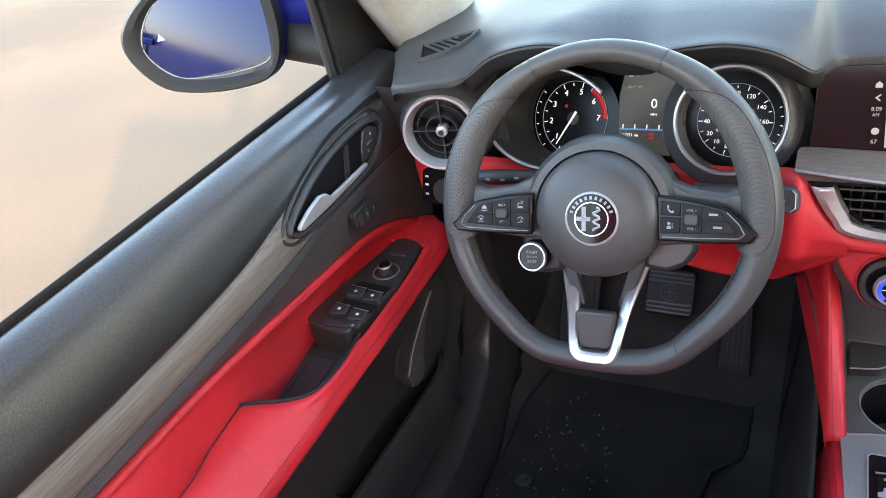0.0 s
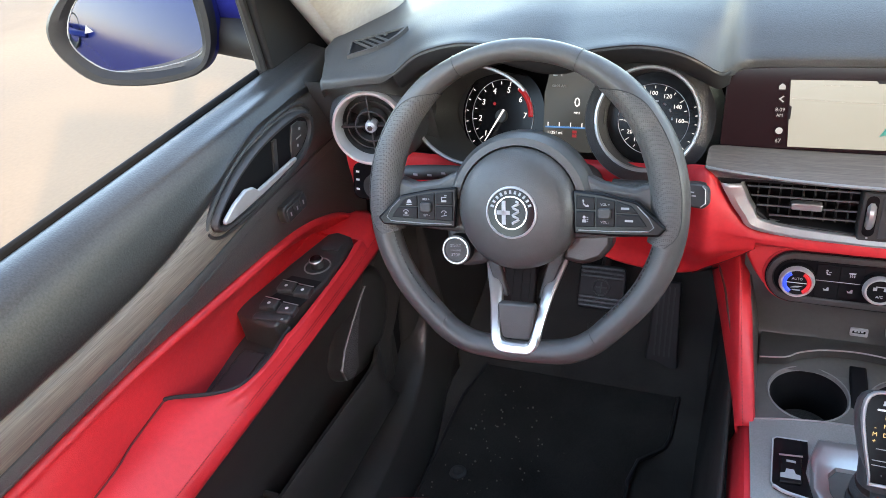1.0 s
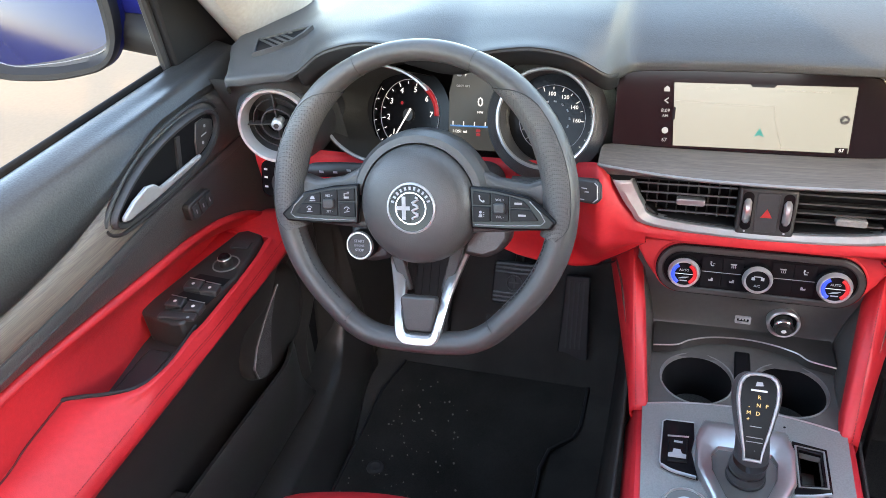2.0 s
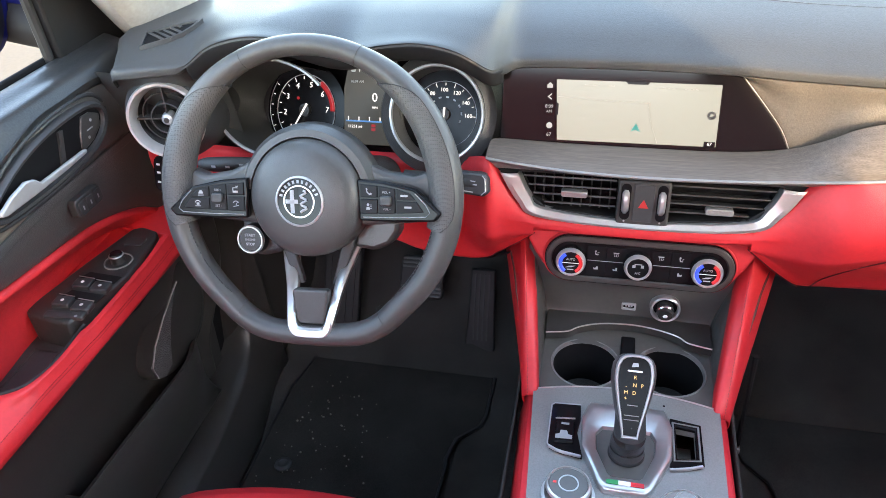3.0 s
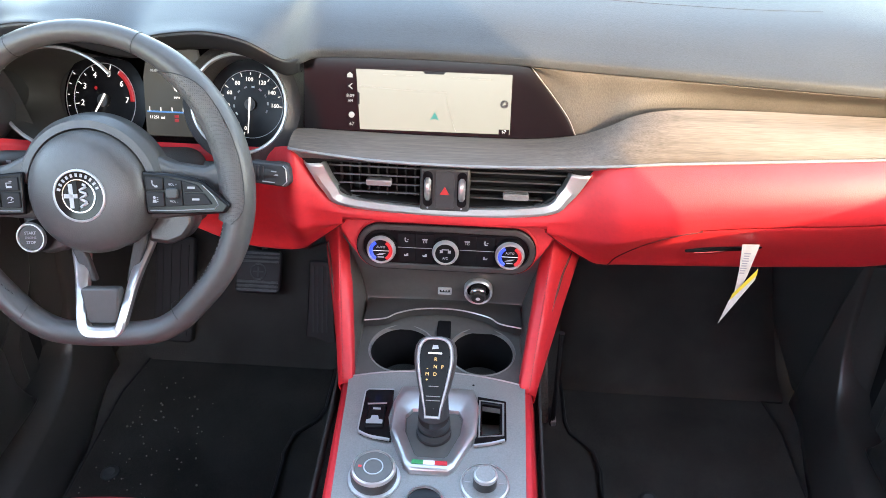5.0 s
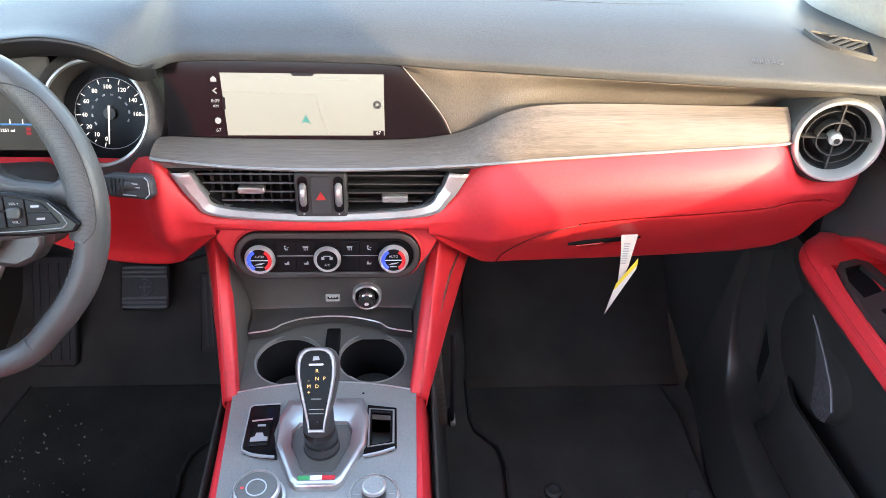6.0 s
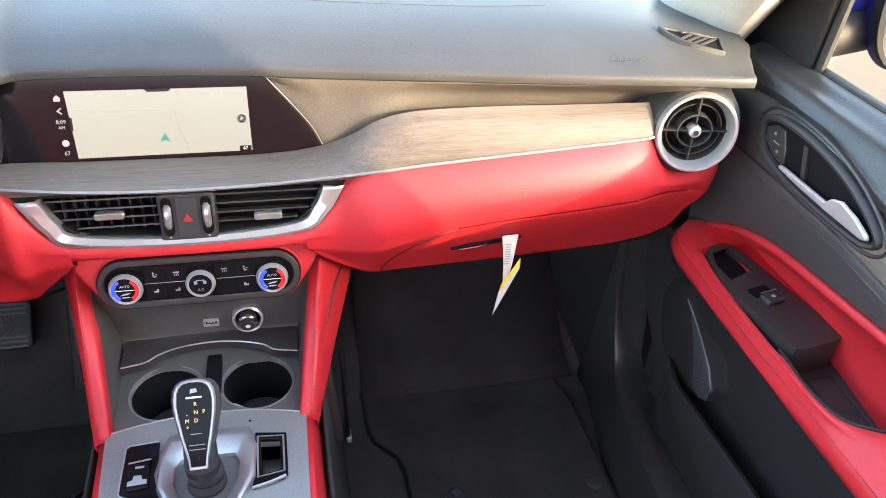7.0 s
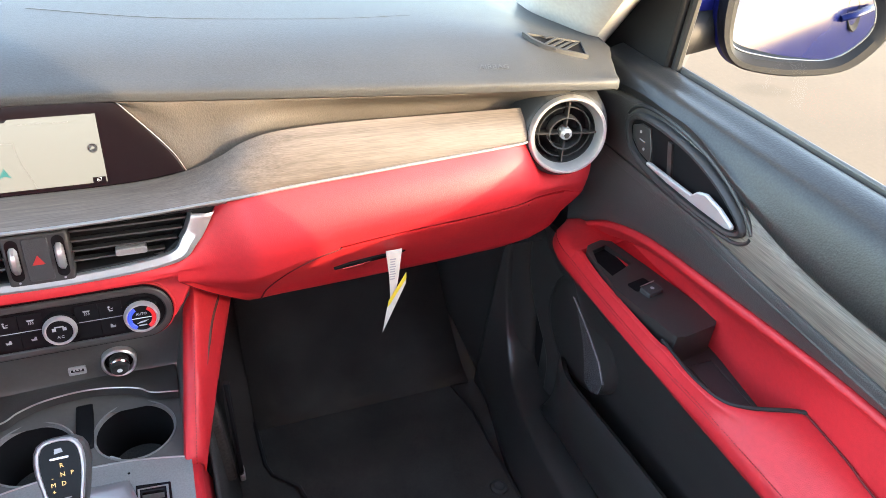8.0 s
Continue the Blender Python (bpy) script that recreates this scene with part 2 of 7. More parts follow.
def arc_lathe(profile, m, a0, a1, n=40):
    """A profile (radius, height) swept from angle a0 to a1 about m's axis."""
    return grid([[m @ V(r * math.cos(a), r * math.sin(a), h) for r, h in profile] for a in [radians(a0 + (a1 - a0) * q / n) for q in range(n + 1)]])


def tube(path, r, n=12, closed=False, flat=1.0, up=(0, 0, 1), caps=True):
    """A rod along a path; r a number or one for each point; flat squeezes it along up."""
    p = [Vector(q) for q in path]
    k = len(p)
    rows = []
    for i in range(k):
        a = p[i - 1] if (closed or i) else p[0]
        b = p[(i + 1) % k] if (closed or i < k - 1) else p[-1]
        t = (b - a).normalized()
        s = t.cross(Vector(up))
        s = s.normalized() if s.length > 1e-6 else t.orthogonal().normalized()
        w = s.cross(t).normalized()
        q = r[i] if isinstance(r, (list, tuple)) else r
        rows.append([p[i] + s * (q * math.cos(j * math.tau / n)) + w * (q * flat * math.sin(j * math.tau / n)) for j in range(n)])
    return grid(rows, closed=True, loop=closed, caps=caps and not closed)


def box(c, size, m=None):
    bm = bmesh.new()
    bmesh.ops.create_cube(bm, size=1.0)
    mm = (m if m is not None else Matrix()) @ Matrix.Translation(c) @ Matrix.Diagonal((*size, 1))
    bmesh.ops.transform(bm, matrix=mm, verts=bm.verts)
    return bm


def join(*bms):
    """Several pieces of one part in one bmesh."""
    out = bmesh.new()
    for b in bms:
        me = bpy.data.meshes.new("tmp")
        b.to_mesh(me)
        b.free()
        out.from_mesh(me)
        bpy.data.meshes.remove(me)
    return out


def stadium(w, h, n=10, r=None):
    """A rounded rectangle of w by h about the middle."""
    r = min(w, h) / 2 if r is None else r
    out = []
    for cx, cy, a0 in ((w / 2 - r, h / 2 - r, 0), (-w / 2 + r, h / 2 - r, 90), (-w / 2 + r, -h / 2 + r, 180), (w / 2 - r, -h / 2 + r, 270)):
        for i in range(n + 1):
            a = radians(a0 + 90 * i / n)
            out.append((cx + r * math.cos(a), cy + r * math.sin(a)))
    return out


def disc(r, n=32):
    return [(r * math.cos(i * math.tau / n), r * math.sin(i * math.tau / n)) for i in range(n)]


def text(name, body, size, m, material, parent, depth=0.0003, label=""):
    cu = bpy.data.curves.new("tmp", "FONT")
    cu.body, cu.size, cu.extrude, cu.align_x, cu.align_y = body, size, depth, "CENTER", "CENTER"
    cu.resolution_u = 2
    ob = bpy.data.objects.new("tmp", cu)
    scene.collection.objects.link(ob)
    me = bpy.data.meshes.new_from_object(ob.evaluated_get(bpy.context.evaluated_depsgraph_get()))
    bpy.data.objects.remove(ob)
    bm = bmesh.new()
    bm.from_mesh(me)
    bmesh.ops.transform(bm, matrix=m, verts=bm.verts)
    return part(name, bm, material, parent, label)


def at(m, u, v, w=0.0, turn=0.0):
    return m @ Matrix.Translation((u, v, w)) @ Matrix.Rotation(radians(turn), 4, "Z")


def lerp(table, x):
    """Linear look-up in a table of (x, value)."""
    for (a, p), (b, q) in zip(table, table[1:]):
        if x <= b:
            t = min(1, max(0, (x - a) / (b - a)))
            return p + (q - p) * t
    return table[-1][1]


def stitch(path, parent, material, step=0.0042, r=0.0006, name="stitching"):
    """A row of short thread stitches along a path, as one part."""
    p = [Vector(q) for q in path]
    out, carry = [], 0.0
    for a, b in zip(p, p[1:]):
        l = (b - a).length
        t = carry
        while t < l:
            q, w = a + (b - a) * (t / l), a + (b - a) * (min(l, t + step * 0.62) / l)
            if (w - q).length > 1e-4:
                out.append(tube([q, w], r, 5))
            t += step
        carry = t - l
    return part(name, join(*out), material, parent)


# ---- ground and cabin shell ----
def build_ground():
    bm = bmesh.new()
    n, half = 24, 400.0
    bmesh.ops.create_grid(bm, x_segments=n, y_segments=n, size=half)
    tagged(part("ground", bm, GROUNDM), "pale sandy concrete yard in bright sun", "ground", kind="structure")


def build_shell():
    # floor pan with footwells, the firewall that rises ahead of them, and the tunnel
    rows = []
    for x in (-0.80, -0.74, -0.68, -0.66, -0.30, -0.19, -0.165, -0.145, 0.145, 0.165, 0.19, 0.30, 0.66, 0.68, 0.74, 0.80):
        a = abs(x)
        z = 0.315 if a > 0.25 else 0.33 if a > 0.18 else 0.52 if a > 0.15 else 0.66
        f = 0.30 if a > 0.2 else 0.34
        rows.append([V(x, -1.75, z + 0.02), V(x, -0.6, z), V(x, 0.0, z), V(x, 0.26, max(z, 0.325)), V(x, f + 0.12, max(z, 0.43)), V(x, f + 0.24, 0.62), V(x, f + 0.30, 0.95), V(x, f + 0.30, 1.12)])
    tagged(part("floor", grid(rows), CARPET, solid=0.006, sharp=60), "black carpeted car floor with raised side sills", "floor", kind="structure")
    # unseen roof lining and rear walls, added to bounce, block and admit light
    rows = [[V(x, y, z + 0.05 * (1 - (x / 0.62) ** 2)) for x in (-0.53, -0.35, 0, 0.4, 0.62)] for y, z in ((-0.25, 1.535), (-0.42, 1.575), (-0.9, 1.60), (-1.36, 1.585))]
    tagged(part("ceiling", grid(rows), LINING, solid=0.02), "pale roof lining, unseen, cut back to let skylight in", "ceiling", kind="structure")
    # Extra unseen panel that keeps sun off the driver's armrest.
    rows = [[V(x, y, z) for x in (0.26, 0.45, 0.66, 0.78)] for y, z in ((-1.36, 1.615), (-1.58, 1.60), (-1.80, 1.575))]
    tagged(part("ceiling", grid(rows), LINING, solid=0.02), "added pale panel over the rear corner, unseen, blocking sun", "ceiling", kind="structure")
    # Added wall, red to tint the reflections in the glossy panels.
    tagged(part("wall_rear", box((0, -1.78, 0.98), (1.6, 0.04, 1.20)), RED), "unseen red wall closing the rear, added for reflections and bounce", "wall", kind="structure")
    # Quarter walls out of view: the right stops sun, the left admits sky.
    tagged(part("wall_quarter", box((0.80, -1.295, 1.03), (0.04, 0.93, 1.26)), CLOTH), "unseen grey wall behind the passenger door, added to block sun", "wall", kind="structure")
    tagged(part("wall_quarter", box((-0.80, -1.295, 0.77), (0.04, 0.93, 0.74)), CLOTH), "unseen grey wall behind the driver door, kept low for skylight", "wall", kind="structure")
    for s, nm in ((-1, "wall_left"), (1, "wall_right")):
        rows = []
        for z, ye in ((0.34, 0.185), (0.40, 0.190), (0.45, 0.200), (0.52, 0.216), (0.60, 0.232), (0.72, 0.242), (0.86, 0.248), (1.12, 0.25)):
            rows.append([V(s * 0.800, ye - 0.050, z), V(s * 0.772, ye - 0.030, z), V(s * 0.758, ye - 0.010, z), V(s * 0.751, ye + 0.006, z), V(s * 0.746, ye + 0.030, z), V(s * 0.728, ye + 0.11, z), V(s * 0.70, 0.45, z), V(s * 0.69, 0.66, z)])
        tagged(part(nm, surf(rows, 3, 3), LOWPLASTIC, solid=0.004), "black plastic footwell side panel with a rolled rear edge", "wall", kind="structure")
        # Block added to close the gap where daylight leaked in.
        tagged(part("trim", box((s * 0.812, 0.340, 0.72), (0.03, 0.68, 0.80)), SAIL, bevel=0.004), "added black block behind the footwell panel, stopping daylight", "pillar", kind="structure")
        secs = []
        for y, xi in ((0.245, 0.752), (0.23, 0.753), (0.21, 0.754), (0.18, 0.752), (0.14, 0.745), (0.08, 0.732), (0.0, 0.719), (-0.10, 0.710), (-0.20, 0.706), (-0.40, 0.700), (-0.8, 0.698), (-1.4, 0.698)):
            up = lerp([(0.08, 0.0), (0.14, 0.014), (0.18, 0.055), (0.21, 0.12), (0.23, 0.22), (0.245, 0.36)], y)
            secs.append([V(s * (xi - 0.035), y, 0.315), V(s * (xi - 0.022), y, 0.37 + 0.5 * up), V(s * (xi - 0.008), y, 0.415 + 0.95 * up), V(s * xi, y, 0.428 + up), V(s * (xi + 0.03), y, 0.436 + up), V(s * 0.83, y, 0.44 + up)])
        tagged(part("trim", surf(secs, 3, 3), LOWPLASTIC, solid=0.004), "black plastic door sill trim", "sill trim", kind="structure")
    # windscreen
    rows = [[V(x * 0.80, 0.66 - 0.10 * x * x, 1.10), V(x * 0.62, -0.23 - 0.05 * x * x, 1.56)] for x in (-1, -0.6, -0.2, 0.2, 0.6, 1)]
    ob = part("window_1", grid(rows), GLASS)
    tagged(ob, "clear curved windscreen above the dashboard", "windscreen", kind="structure")


def build_pillar(s):
    secs = []
    for k in range(6):
        t = -0.08 + 1.08 * k / 5
        r = V(s * (0.737 - 0.090 * t), 0.086 - 0.350 * t, 1.152 + 0.37 * t)
        f = V(s * (0.716 - 0.106 * t), 0.30 - 0.43 * t, 1.118 + 0.412 * t)
        mid = (r + f) / 2
        secs.append([r + V(s * 0.06, 0.035, 0), r, r * 0.75 + f * 0.25 + V(-s * 0.022, 0, 0.012), mid + V(-s * 0.030, 0, 0.018), r * 0.25 + f * 0.75 + V(-s * 0.020, 0, 0.010), f, f + V(s * 0.05, 0.03, -0.01)])
    tagged(part("pillar_trim", surf(secs, 4, 4), PALE, solid=0.006), "pale grey fabric-covered windscreen pillar trim", "pillar", "windscreen pillars", "structure")


# ---- dashboard ----
# front edge of the top pad; it arches twice over the instruments
LIP = [(-0.6945, -0.040, 1.121), (-0.694, -0.047, 1.132), (-0.685, -0.053, 1.138), (-0.665, -0.054, 1.140), (-0.625, -0.047, 1.143), (-0.603, -0.043, 1.144), (-0.588, -0.038, 1.146), (-0.576, -0.034, 1.154), (-0.562, -0.031, 1.164), (-0.545, -0.030, 1.172), (-0.515, -0.030, 1.180), (-0.484, -0.030, 1.183), (-0.452, -0.030, 1.180), (-0.424, -0.026, 1.171), (-0.398, -0.020, 1.162), (-0.376, -0.022, 1.162),
       (-0.352, -0.028, 1.170), (-0.326, -0.030, 1.176), (-0.287, -0.030, 1.180), (-0.256, -0.030, 1.177), (-0.232, -0.029, 1.170), (-0.214, -0.027, 1.160), (-0.201, -0.022, 1.150), (-0.192, -0.010, 1.142), (-0.184, 0.014, 1.137), (-0.174, 0.036, 1.135), (-0.155, 0.045, 1.134), (-0.10, 0.046, 1.135), (0.0, 0.045, 1.135),
       (0.10, 0.038, 1.135), (0.16, 0.028, 1.135), (0.28, 0.008, 1.137), (0.40, -0.012, 1.139), (0.52, -0.033, 1.142), (0.61, -0.048, 1.144), (0.665, -0.055, 1.144), (0.685, -0.054, 1.143), (0.6935, -0.049, 1.140), (0.6955, -0.040, 1.134)]


def pad_height(x, y, z, dz):
    k = 1.0 if abs(x) < 0.60 else max(0.3, 1 - 0.7 * (abs(x) - 0.60) / 0.10)
    return z + dz * k * min(1.0, max(0.35, (1.197 - z) / 0.05))


def build_door_pillar(s):
    rows = []
    for t in (0.0, 0.35, 0.7, 1.0):
        x, z = 0.815 - 0.165 * t, 1.12 + 0.43 * t
        y0, y1 = -0.640 - 0.075 * t, -0.83 - 0.05 * t
        rows.append([V(s * x, y0, z), V(s * (x - 0.03), y0 - 0.02, z), V(s * (x - 0.03), y1 + 0.02, z), V(s * x, y1, z), V(s * (x + 0.03), y1, z), V(s * (x + 0.03), y0, z)])
    tagged(part("door_pillar", grid(rows, closed=True, caps=True), PALE), "pale trimmed pillar behind the front door", "pillar", "door pillars", "structure")


def build_dashboard():
    d = thing("dashboard", (0, 0.1, 0.7), "dark grey leather dashboard with red lower trim and oak band", "dashboard")
    secs = []
    for x, y, z in LIP:
        f = 1.190 - 0.045 * (abs(x) / 0.7) ** 6
        g = lambda dz: pad_height(x, y, z, dz)
        thin = 0.45 if -0.60 < x < -0.185 else 1.0
        hood = -0.60 < x < -0.19
        nose = [V(x, y + 0.0030, z - 0.0022), V(x, y + 0.0006, z + 0.0012), V(x, y + 0.0014, z + 0.0040)] if hood else [V(x, y + 0.004, z - 0.009), V(x, y, z - 0.001), V(x, y + 0.0035, z + 0.0055)]
        secs.append([V(x, y + 0.035, z - 0.014 * thin), *nose, V(x, y + 0.022, g(0.014)), V(x, y + 0.06, g(0.028)), V(x, y + 0.13, min(f + 0.006, g(0.040))), V(x, 0.32, f - 0.004), V(x, 0.62 - 0.12 * (x / 0.7) ** 2, f - 0.03)])
    for sec in secs:
        if abs(sec[2].x) > 0.68:
            for q in sec:
                q.x += math.copysign(0.046 * min(1.0, max(0.0, (q.y + 0.047) / 0.11)), q.x)
    pad = surf(secs, 4, 3)
    pad_skin = BVHTree.FromBMesh(pad)
    part("top_pad", pad, PAD, d, "grained dark grey leather top pad")
    on_pad = lambda x, y: pad_skin.ray_cast(V(x, y, 1.4), V(0, 0, -1))[0]
    part("airbag_seam", tube([on_pad(q.x, q.y) + V(0, 0, -0.0003) for q in cr([(0.02, 0.208, 0), (0.18, 0.163, 0), (0.35, 0.133, 0), (0.47, 0.123, 0)], 6)], 0.0008, 6), PAD, d)
    text("airbag_mark", "AIRBAG", 0.011, basis(on_pad(0.533, -0.010) + V(0, 0, 0.0004), (1, -0.17, 0.02), (0, 1, 0.42)), mat("faint_print", (0.059, 0.060, 0.062), 0.5), d)
    secs = []
    for x, y, z, yb, zb in ((0.100, 0.047, 1.124, 0.060, 1.120), (0.114, 0.045, 1.123, 0.054, 1.106), (0.130, 0.042, 1.123, 0.049, 1.088), (0.154, 0.038, 1.123, 0.039, 1.060), (0.167, 0.036, 1.122, 0.033, 1.040), (0.182, 0.034, 1.123, 0.029, 1.046), (0.204, 0.030, 1.123, 0.024, 1.058), (0.233, 0.025, 1.123, 0.014, 1.078), (0.274, 0.018, 1.124, 0.008, 1.091), (0.356, 0.005, 1.126, 0.006, 1.094), (0.46, -0.012, 1.128, 0.006, 1.093), (0.565, -0.028, 1.131, 0.004, 1.090), (0.63, -0.035, 1.132, 0.01, 1.07), (0.70, -0.005, 1.118, 0.04, 1.06)):
        deep = yb + lerp([(0.16, 0.004), (0.22, 0.006), (0.31, 0.024), (0.58, 0.030), (0.70, 0.004)], x)
        secs.append([V(x, y + 0.012, z + 0.006), V(x, y + 0.004, z - 0.002), V(x, (y + deep) / 2 + 0.005, (z + zb) / 2), V(x, deep, zb + 0.001), V(x, deep + 0.004, zb - 0.03)])
    part("fascia", surf(secs, 4, 3), FASCIA, d, "concave taupe leather fascia")
    secs = [[V(-0.735, -0.026, 1.130), V(-0.735, -0.005, 1.08), V(-0.735, 0.03, 1.0)], [V(-0.69, -0.038, 1.134), V(-0.69, -0.012, 1.08), V(-0.69, 0.02, 1.01)], [V(-0.65, -0.044, 1.137), V(-0.65, -0.022, 1.10), V(-0.65, 0.02, 1.02)], [V(-0.605, -0.036, 1.140), V(-0.605, -0.012, 1.10), V(-0.605, 0.03, 1.0)], [V(-0.575, 0.0, 1.14), V(-0.575, 0.03, 1.08), V(-0.575, 0.05, 0.98)]]
    part("fascia", surf(secs, 4, 4), PLASTIC, d)
    # oak band: a shelf under the screen that turns upright towards the passenger
    secs = []
    for x, yt, zt, yb, zb in ((-0.203, 0.020, 1.034, -0.014, 1.030), (-0.19, 0.031, 1.033, -0.018, 1.029), (-0.10, 0.033, 1.030, -0.024, 1.023), (0.0, 0.033, 1.030, -0.026, 1.021), (0.10, 0.033, 1.030, -0.026, 1.023), (0.166, 0.032, 1.038, -0.026, 1.027),
                              (0.204, 0.018, 1.060, -0.027, 1.030), (0.233, 0.007, 1.082, -0.028, 1.033), (0.274, 0.0, 1.095, -0.029, 1.038), (0.356, 0.0, 1.098, -0.030, 1.045), (0.46, 0.0, 1.097, -0.030, 1.053), (0.565, 0.0, 1.096, -0.030, 1.061), (0.585, 0.002, 1.095, -0.028, 1.063)):
        secs.append([V(x, yt, zt), V(x, yt * 0.55 + yb * 0.45 - 0.004, zt * 0.55 + zb * 0.45 + 0.002), V(x, yb, zb), V(x, yb + 0.012, zb - 0.004)])
    part("oak_trim", surf(secs, 4, 4), WOOD, d, "grey-brown open-pore oak trim")
    line = [(s[2].x, s[2].y - 0.001, s[2].z - 0.002) for s in secs]
    part("silver_strip", tube(cr(line, 4), 0.0020, 8), STRIP, d, "thin satin silver strip")
    # grey step between the strip and the vents
    secs = [[V(x, y + 0.002, z - 0.003), V(x, y + 0.008, z - 0.008), V(x, -0.008, 1.010)] for x, y, z in line[:7]]
    part("vent_brow", surf(secs, 3, 2), GREY, d)
    # red lower trim, passenger side
    upper, door, left_fill, right_fill, drv = [], [], [], [], []
    run = [(-0.730, 0.04, 1.02, 0.968, 0.06, 0.955, 0.3), (-0.712, 0.008, 1.026, 0.962, 0.045, 0.945, 0.3), (-0.69, -0.008, 1.028, 0.955, 0.03, 0.938, 0.3), (-0.66, -0.014, 1.012, 0.950, 0.02, 0.932, 0.25), (-0.615, -0.012, 1.01, 0.945, 0.02, 0.925, 0.2), (-0.55, 0.02, 0.990, 0.935, 0.04, 0.905, 0.2), (-0.45, 0.045, 0.982, 0.920, 0.05, 0.880, 0.2), (-0.33, 0.045, 0.982, 0.915, 0.05, 0.825, 0.3), (-0.25, 0.03, 0.990, 0.915, 0.045, 0.818, 0.4), (-0.215, -0.004, 1.012, 0.915, 0.046, 0.822, 0.5), (-0.198, -0.016, 1.014, 0.918, 0.034, 0.842, 0.5), (-0.18, -0.013, 0.985, 0.922, 0.015, 0.866, 0.4), (-0.16, -0.015, 0.958, 0.926, 0.0, 0.890, 0.25), (-0.139, -0.017, 0.943, 0.930, -0.008, 0.912, 0.18),
           (-0.08, -0.017, 0.938, 0.926, 0, 0, 0.10), (0.0, -0.017, 0.936, 0.925, 0, 0, 0.10), (0.08, -0.017, 0.938, 0.926, 0, 0, 0.10),
           (0.139, -0.017, 0.943, 0.930, -0.008, 0.912, 0.18), (0.16, -0.015, 0.958, 0.926, 0.0, 0.890, 0.25), (0.18, -0.013, 0.985, 0.922, 0.015, 0.866, 0.45), (0.203, -0.018, 1.016, 0.922, 0.036, 0.838, 0.7), (0.23, -0.026, 1.031, 0.928, 0.057, 0.811, 0.95), (0.27, -0.028, 1.035, 0.940, 0.060, 0.810, 1), (0.33, -0.029, 1.040, 0.955, 0.060, 0.812, 1), (0.40, -0.030, 1.046, 0.964, 0.060, 0.815, 1),
           (0.50, -0.030, 1.054, 0.972, 0.060, 0.820, 1), (0.575, -0.029, 1.058, 0.978, 0.060, 0.825, 0.85), (0.615, -0.020, 1.018, 0.980, 0.055, 0.832, 0.75), (0.66, -0.014, 1.012, 0.978, 0.048, 0.846, 0.6), (0.69, -0.008, 1.028, 0.968, 0.040, 0.872, 0.5), (0.712, 0.008, 1.026, 0.968, 0.045, 0.908, 0.4), (0.730, 0.04, 1.01, 0.968, 0.06, 0.94, 0.35)]
    for x, yt, zt, zs, yb, zb, w in run:
        h = zt - zs
        top = [V(x, yt + 0.01, zt + 0.006), V(x, yt, zt), V(x, yt - 0.020 * w, zt - 0.28 * h), V(x, yt - 0.030 * w, zt - 0.62 * h), V(x, yt - 0.024 * w, zs + 0.005)]
        low = [V(x, yt - 0.012 * w, zs - 0.014), V(x, yt * 0.35 + yb * 0.65, zs * 0.30 + zb * 0.70), V(x, yb, zb), V(x, yb + 0.05, zb - 0.004)]
        upper.append(top + [V(x, yt - 0.016 * w, zs - 0.003), V(x, yt + 0.012, zs - 0.006)])
        if x < -0.13:
            drv.append(top + low)
        if 0.13 < x < 0.34:
            left_fill.append(top + low)
        if 0.32 < x < 0.67:
            door.append([V(x, yt + 0.012, zs - 0.006), V(x, yt - 0.012 * w, zs - 0.0065)] + low)
        if x >= 0.65:
            right_fill.append([upper[-1][-2] + V(0, 0.001, 0.002)] + low)
    skin = BVHTree.FromBMesh(join(surf(left_fill, 4, 4), surf(door, 4, 4)))
    xs = [q[0] for q in run]
    split = xs.index(-0.139), xs.index(0.139), xs.index(0.33)
    part("red_trim", surf(upper[split[0]:split[1] + 1], 4, 4), RED, d, "red leather lower dash trim")
    part("red_trim", surf(upper[split[2]:], 4, 4), RED, d, "red leather lower dash trim")
    part("red_trim", surf(drv, 4, 4), RED, d)
    part("red_trim", surf(left_fill, 4, 4), RED, d)
    part("red_trim", surf(right_fill, 4, 4), RED, d)
    lid = part("glovebox_lid", surf(door, 4, 4), RED, d, "red glovebox lid")
    path = [V(0.334, -0.046, 0.9505), V(0.312, -0.0455, 0.9450), V(0.296, -0.045, 0.937), V(0.282, -0.042, 0.926), V(0.268, -0.026, 0.906), V(0.256, 0.0, 0.876), V(0.249, 0.03, 0.845), V(0.244, 0.058, 0.814)]
    on_skin = []
    for q in cr(path, 6):
        hit = skin.ray_cast(V(q.x, -0.3, q.z), V(0, 1, 0))[0]
        on_skin.append((hit if hit else q) + V(0, -0.0002, 0))
    part("lid_gap", tube(on_skin, 0.0013, 6), REDGAP, d)
    part("lid_gap", tube(cr([q[1] + V(0, -0.0022, 0.0018) for q in door if q[1].x < 0.60] + [V(0.596, -0.036, 0.971), V(0.603, -0.030, 0.962)], 4), 0.0011, 6), REDTHREAD, d)
    # Dark red tubes paint the shadow line below the trim's edge.
    for side in (left_fill, drv):
        part("trim_gap_shade", tube(cr([q[7] + V(0, 0.0006, -0.0012) for q in side if abs(q[0].x) < 0.24], 4), 0.0012, 6), REDGAP, d)
    # glovebox handle
    m = basis((0.378, 0.0035, 0.889), (1, 0, 0.10), (0, -0.78, 1))
